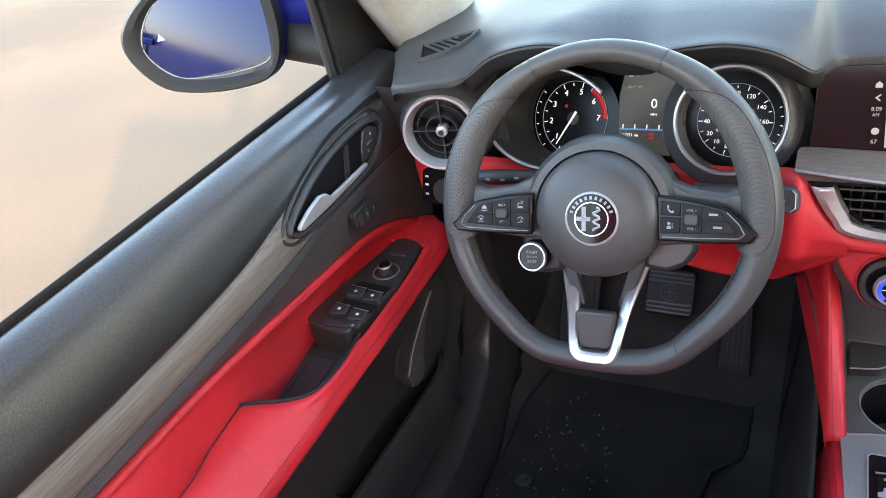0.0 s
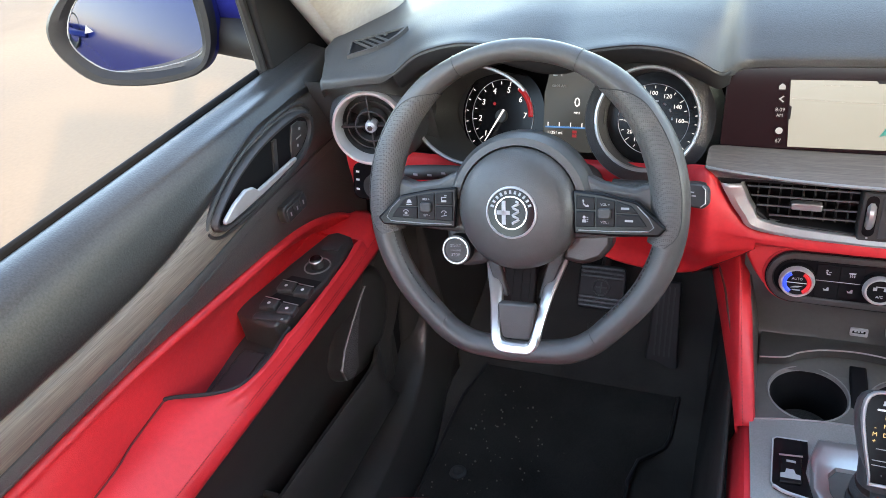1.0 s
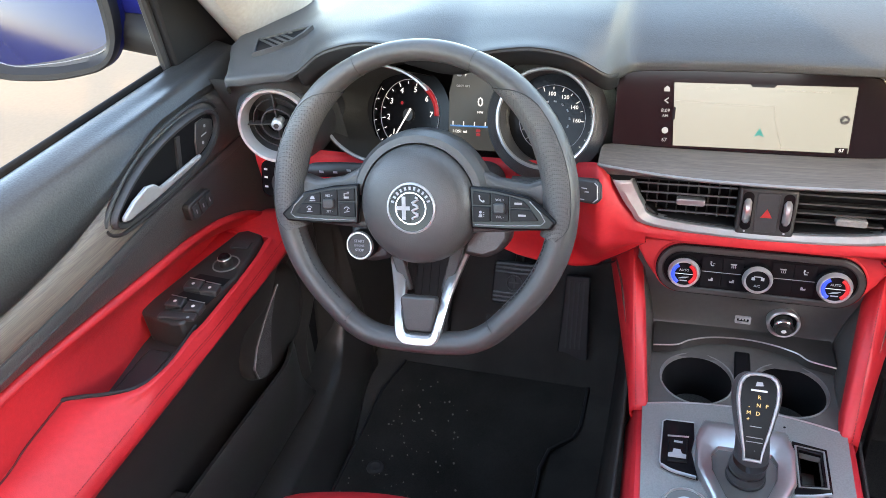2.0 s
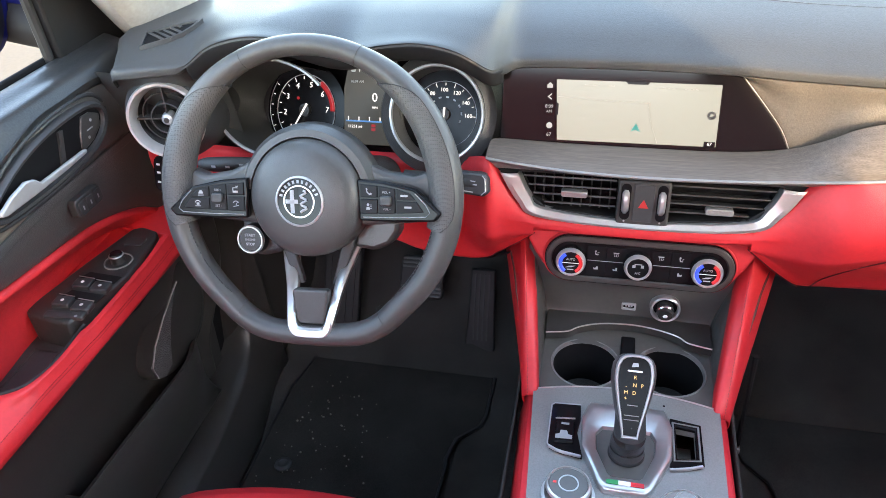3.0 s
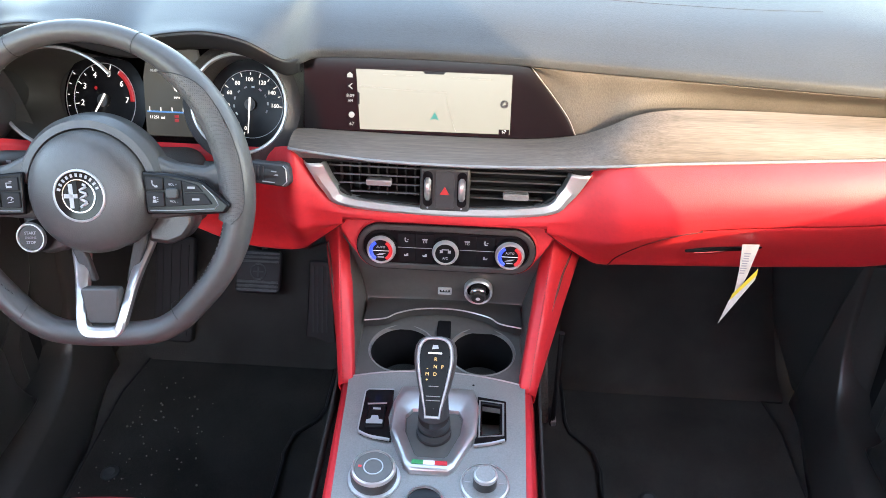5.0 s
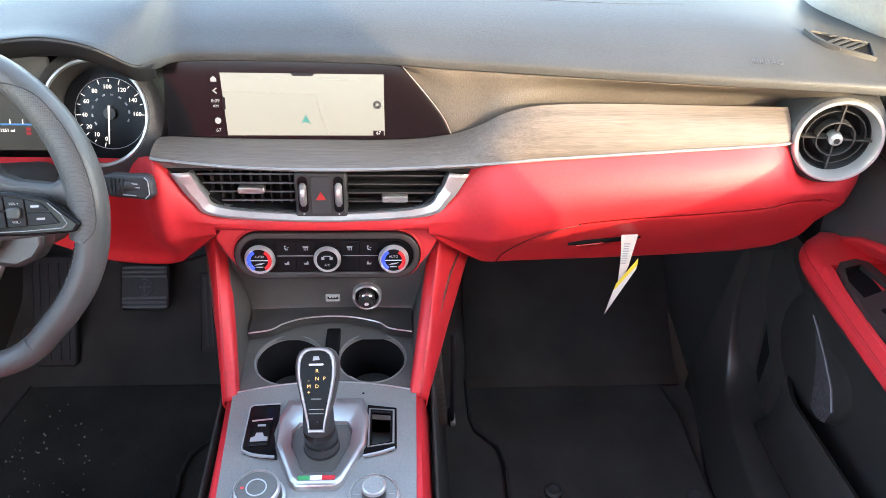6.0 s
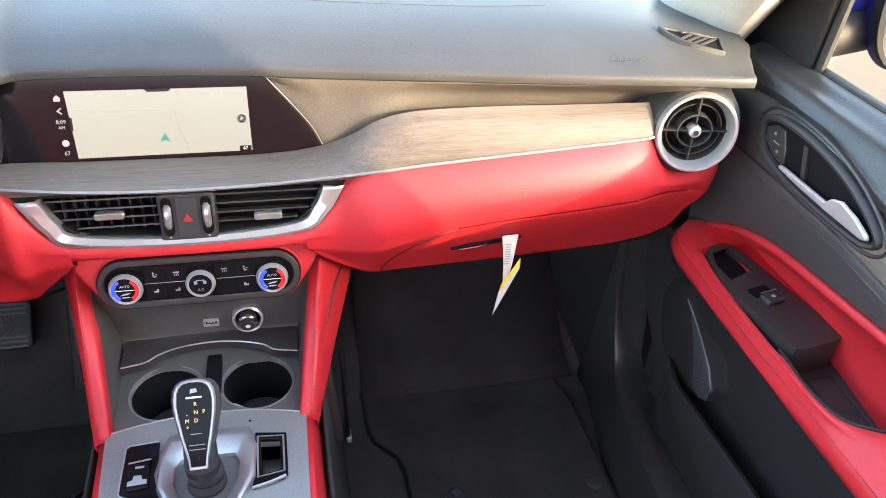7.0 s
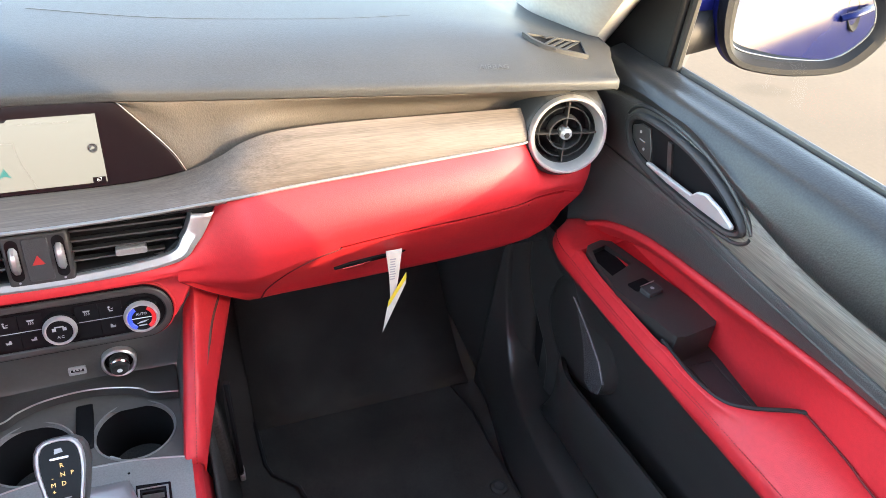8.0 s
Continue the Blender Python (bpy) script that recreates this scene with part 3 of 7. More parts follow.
    # Flat near-black plate paints the shade of the handle recess.
    part("handle_recess", slab([(-0.042, -0.006), (-0.020, 0.004), (0.010, 0.007), (0.040, 0.006), (0.060, 0.003), (0.040, -0.005), (0.0, -0.008), (-0.025, -0.008)], at(m, 0, 0, 0.003), 0.006), DARK, lid, "dark plate standing for the shaded glovebox handle recess", bevel=0.001)
    part("handle_bar", tube([m @ V(-0.030, -0.003, 0.004), m @ V(-0.010, 0.001, 0.005), m @ V(0.008, 0.002, 0.004)], [0.001, 0.0018, 0.0008], 8), CHROME, lid)
    # red lip under the vents
    secs = [[V(x, -0.0165, 0.9255), V(x, -0.012, 0.919), V(x, -0.006, 0.9155), V(x, 0.012, 0.914), V(x, 0.035, 0.914)] for x in (-0.150, -0.13, -0.07, 0, 0.07, 0.13, 0.150)]
    part("red_center", surf(secs, 3, 3), RED, d, "red leather lip over the climate panel")
    # Matt black paints the dark void under the driver's dash.
    secs = [[V(x, 0.052, zb), V(x, 0.075, zb - 0.018), V(x, 0.14, 0.80), V(x, 0.32, 0.79)] for x, zb in ((-0.735, 0.99), (-0.66, 0.94), (-0.45, 0.88), (-0.25, 0.82), (-0.17, 0.835))]
    part("knee_panel", surf(secs, 3, 3), SAIL, d)
    secs = [[V(x, 0.09, 0.806), V(x, 0.20, 0.790), V(x, 0.40, 0.78)] for x in (0.20, 0.45, 0.72)]
    part("underside", surf(secs, 2, 2), LOWPLASTIC, d)
    # light switch panel left of the wheel
    m = basis((-0.664, -0.024, 0.976), (1, -0.12, 0), (0, 0.3, 1))
    sw = part("light_switch", slab(stadium(0.05, 0.054, 6, 0.012), at(m, 0, 0, 0.010), 0.02), GLOSS, d, "black light switch panel", bevel=0.002)
    part("dial", lathe([(0.019, 0.0), (0.018, 0.006), (0.0, 0.007)], at(m, 0.016, -0.004, 0.010), 24), PLASTIC, sw)
    part("print", join(*[slab(stadium(0.006, 0.003, 2, 0.0006), at(m, u, v, 0.0104), 0.0003) for u, v in ((-0.016, 0.014), (-0.016, 0.002), (-0.016, -0.012))]), WHITE, sw)
    build_binnacle(d)
    for s in (-1, 1):
        build_round_vent(d, s)
        build_defroster(d, s, pad_skin)
    build_pod(d)
    build_center_vents(d)
    build_climate(d)


def build_defroster(d, s, pad_skin):
    """Triangular side window vent in the pad, with slanted slats."""
    m = basis((0, 0, 1.16), (1, 0, 0), (0, 1, 0))
    o = [(s * u, w) for u, w in [(0.671, -0.005), (0.686, 0.056), (0.594, 0.058), (0.599, 0.033), (0.6105, 0.012), (0.634, 0.000)]]
    i = [(s * u, w) for u, w in [(0.6680, -0.001), (0.6815, 0.052), (0.599, 0.054), (0.603, 0.034), (0.6135, 0.0155), (0.636, 0.004)]]
    near = lambda w: -0.003 + (w + 0.005) * 0.70
    o, i = ([(u, near(w)) for u, w in q] for q in (o, i))
    inv = m.inverted()

    def lay(bm):
        for q in bm.verts:
            low = pad_skin.ray_cast(V(q.co.x, q.co.y, 1.4), V(0, 0, -1))[0]
            if low:
                q.co.z = low.z + (inv @ q.co).z
        return bm

    v = part("side_vent", lay(frame_plate(o, i, at(m, 0, 0, 0.0056), 0.0060)), SOFTBLACK, d, "triangular side window vent")
    # Dark sheet over the unbroken pad paints the shade inside the vent.
    part("vent_well", lay(slab(i, at(m, 0, 0, 0.0030), 0.0024)), DARK, v)
    for n in range(7):
        a = V(0.6785 - 0.0118 * n, 0.0525, 0)
        # each slat ends at the curved edge
        edge = lerp([(0.599, 0.054), (0.603, 0.034), (0.6135, 0.0155), (0.636, 0.004), (0.668, -0.001), (0.70, -0.001)], a.x - 0.030)
        b = V(a.x - 0.052 * (a.y - edge) / 0.058, edge, 0)
        if (b - a).length < 0.01:
            continue
        across = V(0.74, -0.67, 0).normalized() * 0.0018
        part("slat", lay(slab([(s * p.x, near(p.y)) for p in (a + across, b + across, b - across, a - across)], at(m, 0, 0, 0.0048), 0.0016)), SOFTBLACK, v)


def build_binnacle(d):
    """Two hoods over the instruments, their tubes, dials and the display between them."""
    lining = []
    for x, y, z in [p for p in LIP if -0.60 < p[0] < -0.18]:
        c = -0.492 if x < -0.388 else -0.283
        lining.append([V(x, y + 0.0016, z - 0.0004), V(x * 0.985 + c * 0.015, y + 0.004, z - 0.012), V(x * 0.97 + c * 0.03, y + 0.010, z - 0.021), V(x * 0.955 + c * 0.045, y + 0.030, z - 0.025), V(x * 0.94 + c * 0.06, 0.045, z - 0.028), V(x * 0.92 + c * 0.08, 0.12, max(1.120, z - 0.032) if -0.45 < x < -0.33 else 1.122)])
    # Matt black paints the shade on the hoods' front and underside.
    part("hood_lining", surf(lining, 4, 4), SAIL, d, "black hood lining with the underside's shade painted in", solid=0.002)
    faces = []
    for o, face, wide, r in (((-0.515, 0.020, 1.066), (-0.494, 0.103, 1.026), 1.53, 0.0645), ((-0.283, 0.055, 1.052), (-0.281, 0.094, 1.033), 1.0, 0.0638)):
        n = (Vector(o) - Vector(face)).normalized()
        u = V(0, 0, 1).cross(n).normalized()
        m = basis(o, u, n.cross(u))
        f = basis(face, u, n.cross(u))
        faces.append(at(f, -0.0035, -0.001) @ Matrix.Scale(1.12, 4) if wide > 1 else f)
        dep = (Vector(o) - Vector(face)).length
        e = m @ Matrix.Diagonal((wide, 1, 1, 1))
        if wide > 1:
            e = at(m, 0.0066, 0.0) @ Matrix.Diagonal((wide, 1, 1, 1))
            part("dial_tube", arc_lathe([(r + 0.012, -dep - 0.03), (r + 0.010, -0.025), (r + 0.006, -0.006), (r + 0.005, 0.002), (r + 0.0035, 0.004), (r + 0.001, 0.003), (r, 0.0), (r - 0.004, -dep - 0.004), (0.030, -dep - 0.006)], e, 78, 300), PLASTIC, d)
            part("dial_ring", arc_lathe([(r - 0.0010, 0.003), (r + 0.0003, 0.0058), (r + 0.0022, 0.0058), (r + 0.0035, 0.003), (r + 0.0012, 0.001), (r - 0.0010, 0.003)], e, 40, 320, 56), SATIN, d, "satin silver dial ring")
        else:
            part("dial_tube", lathe([(r + 0.027, -dep - 0.03), (r + 0.024, -0.025), (r + 0.019, -0.006), (r + 0.007, 0.002), (r + 0.005, 0.004), (r + 0.002, 0.003), (r, 0.0), (r - 0.002, -dep - 0.004), (0.0, -dep - 0.006)], e, 64), BANDGREY, d)
            part("dial_ring", lathe([(r - 0.0010, 0.003), (r + 0.0005, 0.0062), (r + 0.003, 0.0062), (r + 0.0045, 0.003), (r + 0.0015, 0.001), (r - 0.0010, 0.003)], e, 56), SILVER, d, "satin silver dial ring")
    part("binnacle_back", box((-0.388, 0.165, 1.05), (0.42, 0.02, 0.20)), DARK, d)
    rev = part("rev_counter", slab(disc(0.063, 48), faces[0], 0.002), KNOBBLACK, d, "black rev counter with white figures and red arc")
    spd = part("speedometer", slab(disc(0.063, 48), faces[1], 0.002), KNOBBLACK, d, "black speedometer with white figures")
    redm = mat("dial_red", (0.75, 0.02, 0.03), 0.5, glow=0.03)
    for face, owner, marks, r in ((faces[0], rev, [(str(n), 267 - 37 * n) for n in range(8)], 0.034), (faces[1], spd, [("0", 258), ("10", 235), ("20", 212), ("40", 185), ("60", 155), ("80", 125), ("100", 95), ("120", 63), ("140", 31), ("160", 0)], 0.0345)):
        for txt, a in marks:
            text("figure", txt, 0.0105 if owner is rev else 0.0078, at(face, r * math.cos(radians(a)), r * math.sin(radians(a)), 0.0006), LIT, owner)
        ticks = [box((0.0425, 0, 0.0006), (0.0036 if n % 2 else 0.006, 0.0009, 0.0004), at(face, 0, 0, 0, (267 if owner is rev else 258) - 18.5 * n)) for n in range(15)]
        part("ticks", join(*ticks), LIT, owner)
        part("scale_ring", lathe([(0.0462, 0.0004), (0.0462, 0.001), (0.0470, 0.001), (0.0470, 0.0004)], face, 56), PALEPRINT, owner)
        a0 = 243 if owner is rev else 268
        part("needle", slab([(-0.010, -0.0014), (0.040, -0.0005), (0.040, 0.0005), (-0.010, 0.0014)], at(face, 0, 0, 0.0068, a0), 0.0008), LIT, owner, "white needle")
        part("needle_hub", lathe([(0.0085, 0.0), (0.008, 0.005), (0.0, 0.0055)], face, 24), PLASTIC, owner)
        side = [box((0.0555, 0, 0.0006), (0.003, 0.0009, 0.0004), at(face, 0, 0, 0, a)) for a in ((150, 165, 180, 195, 210, 225) if owner is rev else (-40, -28, -16, -4, 8, 20))]
        part("side_scale", join(*side), LIT, owner)
        b0, b1 = (148, 240) if owner is rev else (-52, 24)
        part("side_line", grid([[face @ V(q * math.cos(radians(a)), q * math.sin(radians(a)), 0.001) for a in range(b0, b1, 4)] for q in (0.0583, 0.0590)]), PALEPRINT, owner, solid=0.0004)
    inner = [box((0.0245, 0, 0.0006), (0.0022, 0.0042, 0.0003), at(faces[1], 0, 0, 0, a)) for a in range(-20, 240, 26)]
    part("inner_figures", join(*inner), PALEPRINT, spd, "small grey inner figures")
    part("red_arc", grid([[faces[0] @ V(r * math.cos(radians(a)), r * math.sin(radians(a)), 0.001) for a in range(6, 64, 3)] for r in (0.0395, 0.0462)]), redm, rev, solid=0.0004)
    part("warning_lamp", slab(disc(0.0022, 10), at(faces[0], -0.014, 0.014, 0.001), 0.0004), redm, rev)
    # display between the dials
    m = basis((-0.386, 0.088, 1.048), (1, 0, 0), (0, 0.38, 1))
    # Backlight glow that also paints the reflection haze over the display.
    dis = part("trip_display", slab([(-0.043, -0.060), (0.043, -0.060), (0.043, 0.02), (0.036, 0.060), (-0.034, 0.060), (-0.043, 0.02)], m, 0.006), mat("grey_backlit_haze", (0.50, 0.50, 0.47), 0.25, glow=0.006, spec=0.1), d, "dark trip display with lit figures", bevel=0.001)
    text("print", "0", 0.018, at(m, 0.004, 0.008, 0.0008), LIT, dis)
    text("print", "MPH", 0.0042, at(m, 0.004, -0.006, 0.0008), LIT, dis)
    text("print", "P", 0.0085, at(m, -0.018, 0.046, 0.0008), LIT, dis)
    text("print", "11251 mi", 0.0058, at(m, -0.026, -0.034, 0.0008), LIT, dis)
    text("print", "272 mi", 0.0058, at(m, 0.026, -0.034, 0.0008), LIT, dis)
    bluem = mat("display_blue", (0.05, 0.22, 0.55), 0.4, glow=0.08)
    part("scale_line", box((0, -0.026, 0.0008), (0.080, 0.0022, 0.0004), m), bluem, dis)
    part("scale_ticks", join(*[box((u, -0.0225, 0.0008), (0.0012, 0.006, 0.0004), m) for u in (-0.036, -0.02, -0.004, 0.012, 0.028)]), LIT, dis)
    part("red_marker", join(box((0.002, -0.032, 0.0008), (0.006, 0.004, 0.0004), m), box((0.002, -0.0375, 0.0008), (0.006, 0.004, 0.0004), m)), redm, dis)
    text("print", "08:09 AM", 0.0050, at(m, -0.022, 0.030, 0.0008), PALEPRINT, dis)
    part("lamp_mark", slab(stadium(0.008, 0.0055, 4), at(m, -0.028, 0.046, 0.0008), 0.0004), PALEPRINT, dis)


def build_round_vent(d, s):
    m = basis((s * 0.636, -0.036, 1.066), (1, 0, 0), (0, 0.16, 1)) @ Matrix.Rotation(radians(s * -12), 4, "Y")
    m = Matrix.Translation((s * 0.003, 0, 0.003)) @ m @ Matrix.Scale(0.90, 4)
    v = part("round_vent", lathe([(0.080, -0.13), (0.079, -0.06), (0.072, -0.026), (0.065, -0.009), (0.061, -0.003), (0.056, 0.0), (0.054, -0.004)], m, 48), SOFTBLACK, d, "round air vent in a black housing")
    part("vent_ring", lathe([(0.0590, -0.004), (0.0585, 0.005), (0.0565, 0.0085), (0.0530, 0.0082), (0.0490, 0.0000), (0.0470, -0.012), (0.0590, -0.012)], m, 56), RINGSILVER, v, "satin silver vent ring")
    part("barrel", lathe([(0.0500, 0.0), (0.0485, -0.012), (0.046, -0.026), (0.040, -0.032)], m, 40), SOFTBLACK, v, "black vent barrel")
    # Back coloured near-black for the shade deep in the barrel.
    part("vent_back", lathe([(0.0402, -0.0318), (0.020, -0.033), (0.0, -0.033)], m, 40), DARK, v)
    q = at(m, 0, 0, -0.010) @ Matrix.Rotation(radians(8), 4, "X")
    part("vane_ring", lathe([(0.0235, -0.012), (0.0235, 0.004), (0.0255, 0.004), (0.0255, -0.012), (0.0235, -0.012)], q, 40), SOFTBLACK, v)
    part("vane_ring", lathe([(0.0385, -0.014), (0.0385, -0.002), (0.0400, -0.002), (0.0400, -0.014), (0.0385, -0.014)], q, 40), PLASTIC, v)
    for a in (0, 90, 180, 270):
        part("vane", box((0.0295, 0, -0.004), (0.040, 0.0024, 0.014), at(q, 0, 0, 0, a)), PLASTIC, v)
    part("vane_cap", lathe([(0.0, 0.010), (0.005, 0.010), (0.0085, 0.007), (0.0095, 0.002), (0.009, -0.01)], q, 28), SATIN, v, "bright round vane cap")
    part("cap_mark", lathe([(0.0, 0.0112), (0.0042, 0.0108), (0.0045, 0.0098)], q, 6), PLASTIC, v)


POD = basis((0, 0.031, 1.033), (1, 0, 0), (0, 0.33, 1))


def build_pod(d):
    right = cr([(0.166, 0.005), (0.154, 0.028), (0.130, 0.058), (0.102, 0.090)], 5)
    out = cr([(-0.192, 0.0), (-0.100, -0.002), (0.0, -0.003), (0.10, -0.002), (0.166, 0.005)], 5)[:-1] + right + [V(0.05, 0.096), V(-0.065, 0.098), V(-0.190, 0.099)]
    pod = part("screen_panel", slab([(p[0], p[1]) for p in out], POD, 0.012), GLOSS, d, "glossy black screen panel", bevel=0.001)
    part("panel_edge", tube([POD @ V(p[0] + 0.001, p[1] + 0.001, 0.0006) for p in right], 0.0006, 6), SILVER, pod, "thin bright panel edge")
    glow = mat("screen_glow", (0.58, 0.60, 0.535), 0.22, glow=0.050, var=0.03, var_scale=14, fine=0.01)
    faint = mat("map_line", (0.50, 0.50, 0.44), 0.3, glow=0.052)
    teal = mat("teal_arrow", (0.02, 0.36, 0.33), 0.3, glow=0.06)
    scr = part("screen", slab([(-0.1165, 0.002), (0.0815, 0.003), (0.0805, 0.0795), (-0.1215, 0.0795)], at(POD, 0, 0, 0.0012), 0.001), glow, pod, "lit screen with a pale map")
    p = lambda u, v: at(POD, u, v, 0.0018)
    part("map_arrow", slab([(-0.006, -0.005), (0.0, -0.0025), (0.006, -0.005), (0.0, 0.006)], p(-0.018, 0.0225), 0.0005), teal, scr, "teal position arrow")
    part("map_line", strip_mesh([(-0.004, 0.055), (-0.0035, 0.045), (0.0, 0.030), (0.006, 0.015), (0.010, 0.004)], POD, 0.0005, 0.0016), faint, scr)
    part("map_line", strip_mesh([(-0.118, 0.058), (-0.06, 0.055), (-0.004, 0.054)], POD, 0.0004, 0.0016), faint, scr)
    for u, v, l in ((-0.078, 0.0735, 0.016), (-0.052, 0.0735, 0.008), (0.015, 0.073, 0.022), (0.045, 0.0725, 0.016)):
        part("map_line", box((u, v, 0), (l, 0.0009, 0.0004), p(0, 0)), faint, scr)
    part("notch", slab([(-0.015, 0.0035), (0.015, 0.0035), (0.012, 0.0), (-0.012, 0.0)], p(-0.020, 0.0765), 0.0005), KNOBBLACK, scr)
    part("notch", slab([(-0.002, 0.009), (0.0015, 0.007), (0.0015, -0.007), (-0.002, -0.009)], p(-0.1185, 0.042), 0.0005), KNOBBLACK, scr)
    part("round_icon", lathe([(0.0, 0.0006), (0.0052, 0.0006), (0.0052, 0.0)], p(0.072, 0.042), 20), PLASTIC, scr)
    part("icon_mark", slab([(-0.003, -0.002), (0.003, 0.0), (0.0, 0.003)], at(p(0.072, 0.042), 0, 0, 0.001), 0.0003), glow, scr)
    box67 = part("temp_box", box((0, 0, 0), (0.0135, 0.0062, 0.0005), p(0.0735, 0.0062)), GLOSS, scr)
    text("print", "67", 0.0058, at(p(0.0735, 0.0062), 0, 0, 0.0005), LIT, box67)
    # touch marks beside the screen
    marks = [slab([(-0.0035, -0.003), (0.0035, -0.003), (0.0035, 0.001), (0.0, 0.004), (-0.0035, 0.001)], p(-0.1295, 0.0715), 0.0005), slab([(0.002, 0.004), (0.003, 0.003), (-0.0005, 0.0), (0.003, -0.003), (0.002, -0.004), (-0.003, 0.0)], p(-0.1290, 0.0575), 0.0005),
             lathe([(0.0, 0.0005), (0.0018, 0.0005), (0.0034, 0.0005), (0.0040, 0.0)], p(-0.1275, 0.0205), 16)]
    text("print", "8:09", 0.0062, p(-0.1290, 0.0450), TOUCH, pod)
    text("print", "AM", 0.0050, p(-0.1290, 0.0385), TOUCH, pod)
    text("print", "67", 0.0066, p(-0.1275, 0.0085), TOUCH, pod)
    for mk in marks:
        part("touch_mark", mk, TOUCH, pod)


def strip_mesh(pts, m, half, w):
    """A thin line drawn in the plane of m."""
    rows = []
    p = [Vector((a, b, 0)) for a, b in pts]
    p = cr(p, 5)
    for i, q in enumerate(p):
        t = (p[min(i + 1, len(p) - 1)] - p[max(0, i - 1)]).normalized()
        n = Vector((-t.y, t.x, 0)) * half
        rows.append([m @ (q - n + V(0, 0, w)), m @ (q + n + V(0, 0, w)), m @ (q + n + V(0, 0, w - 0.0004)), m @ (q - n + V(0, 0, w - 0.0004))])
    return grid(rows, closed=True, caps=True)


VENT = basis((0, -0.013, 0.974), (1, 0, 0), (0, 0.15, 1))


def build_center_vents(d):
    z = -0.974
    fo = [(-0.202, 1.012 + z), (-0.172, 0.965 + z), (-0.137, 0.9422 + z), (0.0, 0.9352 + z), (0.137, 0.9422 + z), (0.176, 0.967 + z), (0.206, 1.014 + z), (0.0, 1.014 + z)]
    outer = [(-0.187, 1.005 + z), (-0.163, 0.966 + z), (-0.133, 0.944 + z), (0.0, 0.937 + z), (0.133, 0.944 + z), (0.168, 0.968 + z), (0.191, 1.005 + z)]
    inner = [(-0.160, 1.005 + z), (-0.145, 0.975 + z), (-0.122, 0.956 + z), (0.0, 0.947 + z), (0.124, 0.956 + z), (0.150, 0.978 + z), (0.162, 1.005 + z)]
    v = part("center_vents", frame_plate(fo, [(a * 1.02, b) for a, b in inner] + [(0.0, 1.005 + z)], at(VENT, 0, 0, -0.004), 0.03), SAIL, d, "twin centre air vents in a black surround", bevel=0.0015)
    rows = []
    for w, k in ((-0.004, 0), (0.004, 0.08), (0.006, 0.4), (0.002, 0.9), (-0.010, 1.0)):
        rows.append(cr([VENT @ V(a[0] * (1 - k) + b[0] * k, a[1] * (1 - k) + b[1] * k, w) for a, b in zip(outer, inner)], 6))
    part("vent_trim", grid(rows), RINGSILVER, v, "satin silver U-shaped vent trim", solid=0.001)
    # Back plate coloured near-black for the shade behind the slats.
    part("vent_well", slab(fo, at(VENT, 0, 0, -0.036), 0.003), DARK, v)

    def left_edge(zz):
        return lerp([(0.947 + z, 0.0), (0.956 + z, -0.120), (0.975 + z, -0.144), (1.005 + z, -0.159)], zz)

    for n, zz in enumerate((0.9975 + z, 0.9855 + z, 0.9735 + z, 0.9615 + z)):
        x0 = left_edge(zz)
        for a, b, tilt in ((x0, -0.035, -20), (0.033, -x0 + 0.003, -6)):
            if b - a < 0.02:
                continue
            part("slat", box((0, 0, 0), (b - a, 0.0020, 0.012), at(VENT, (a + b) / 2, zz, -0.012) @ Matrix.Rotation(radians(tilt), 4, "X")), PLASTIC, v)
    for n in range(9):
        part("vane", box((0, 0, 0), (0.0018, 0.048, 0.012), at(VENT, -0.142 + 0.0125 * n, 0.0035, -0.027)), PLASTIC, v)
    for u, zz in ((-0.088, 0.9795 + z), (0.094, 0.9675 + z)):
        part("slider", slab(stadium(0.034, 0.009, 5, 0.003), at(VENT, u, zz, 0.001), 0.012), SILVER if u < 0 else GREY, v, "small silver vent slider", bevel=0.0015)
    c = part("switch_block", box((0, 0, -0.010), (0.066, 0.062, 0.028), at(VENT, 0, 0.0005, 0)), PLASTIC, v, bevel=0.003)
    for u in (-0.0225, 0.0225):
        part("wheel_slot", slab(stadium(0.0125, 0.050, 6), at(VENT, u, 0.002, 0.0045), 0.002), GLOSS, c)
        part("thumb_wheel", lathe([(0.0, -0.0046), (0.019, -0.0046), (0.022, -0.002), (0.022, 0.002), (0.019, 0.0046), (0.0, 0.0046)], at(VENT, u, 0.002, -0.010) @ Matrix.Rotation(radians(90), 4, "Y"), 36), SILVER, c, "bright thumb wheel")
        part("mark", slab(disc(0.0013, 8), at(VENT, u, -0.025, 0.0046), 0.0004), PALEPRINT, c)
    h = part("hazard_button", slab(stadium(0.026, 0.052, 4, 0.003), at(VENT, 0, 0.001, 0.0052), 0.004), SOFTBLACK, c, bevel=0.001)
    tri_red = mat("hazard_red", (0.42, 0.02, 0.02), 0.5)
    part("hazard_mark", slab([(-0.0065, -0.005), (0.0065, -0.005), (0.0, 0.0065)], at(VENT, 0, 0, 0.0057), 0.0004), tri_red, h, "red triangle")


CLIM = basis((0.003, -0.012, 0.8768), (1, 0, 0), (0, 0.25, 1))


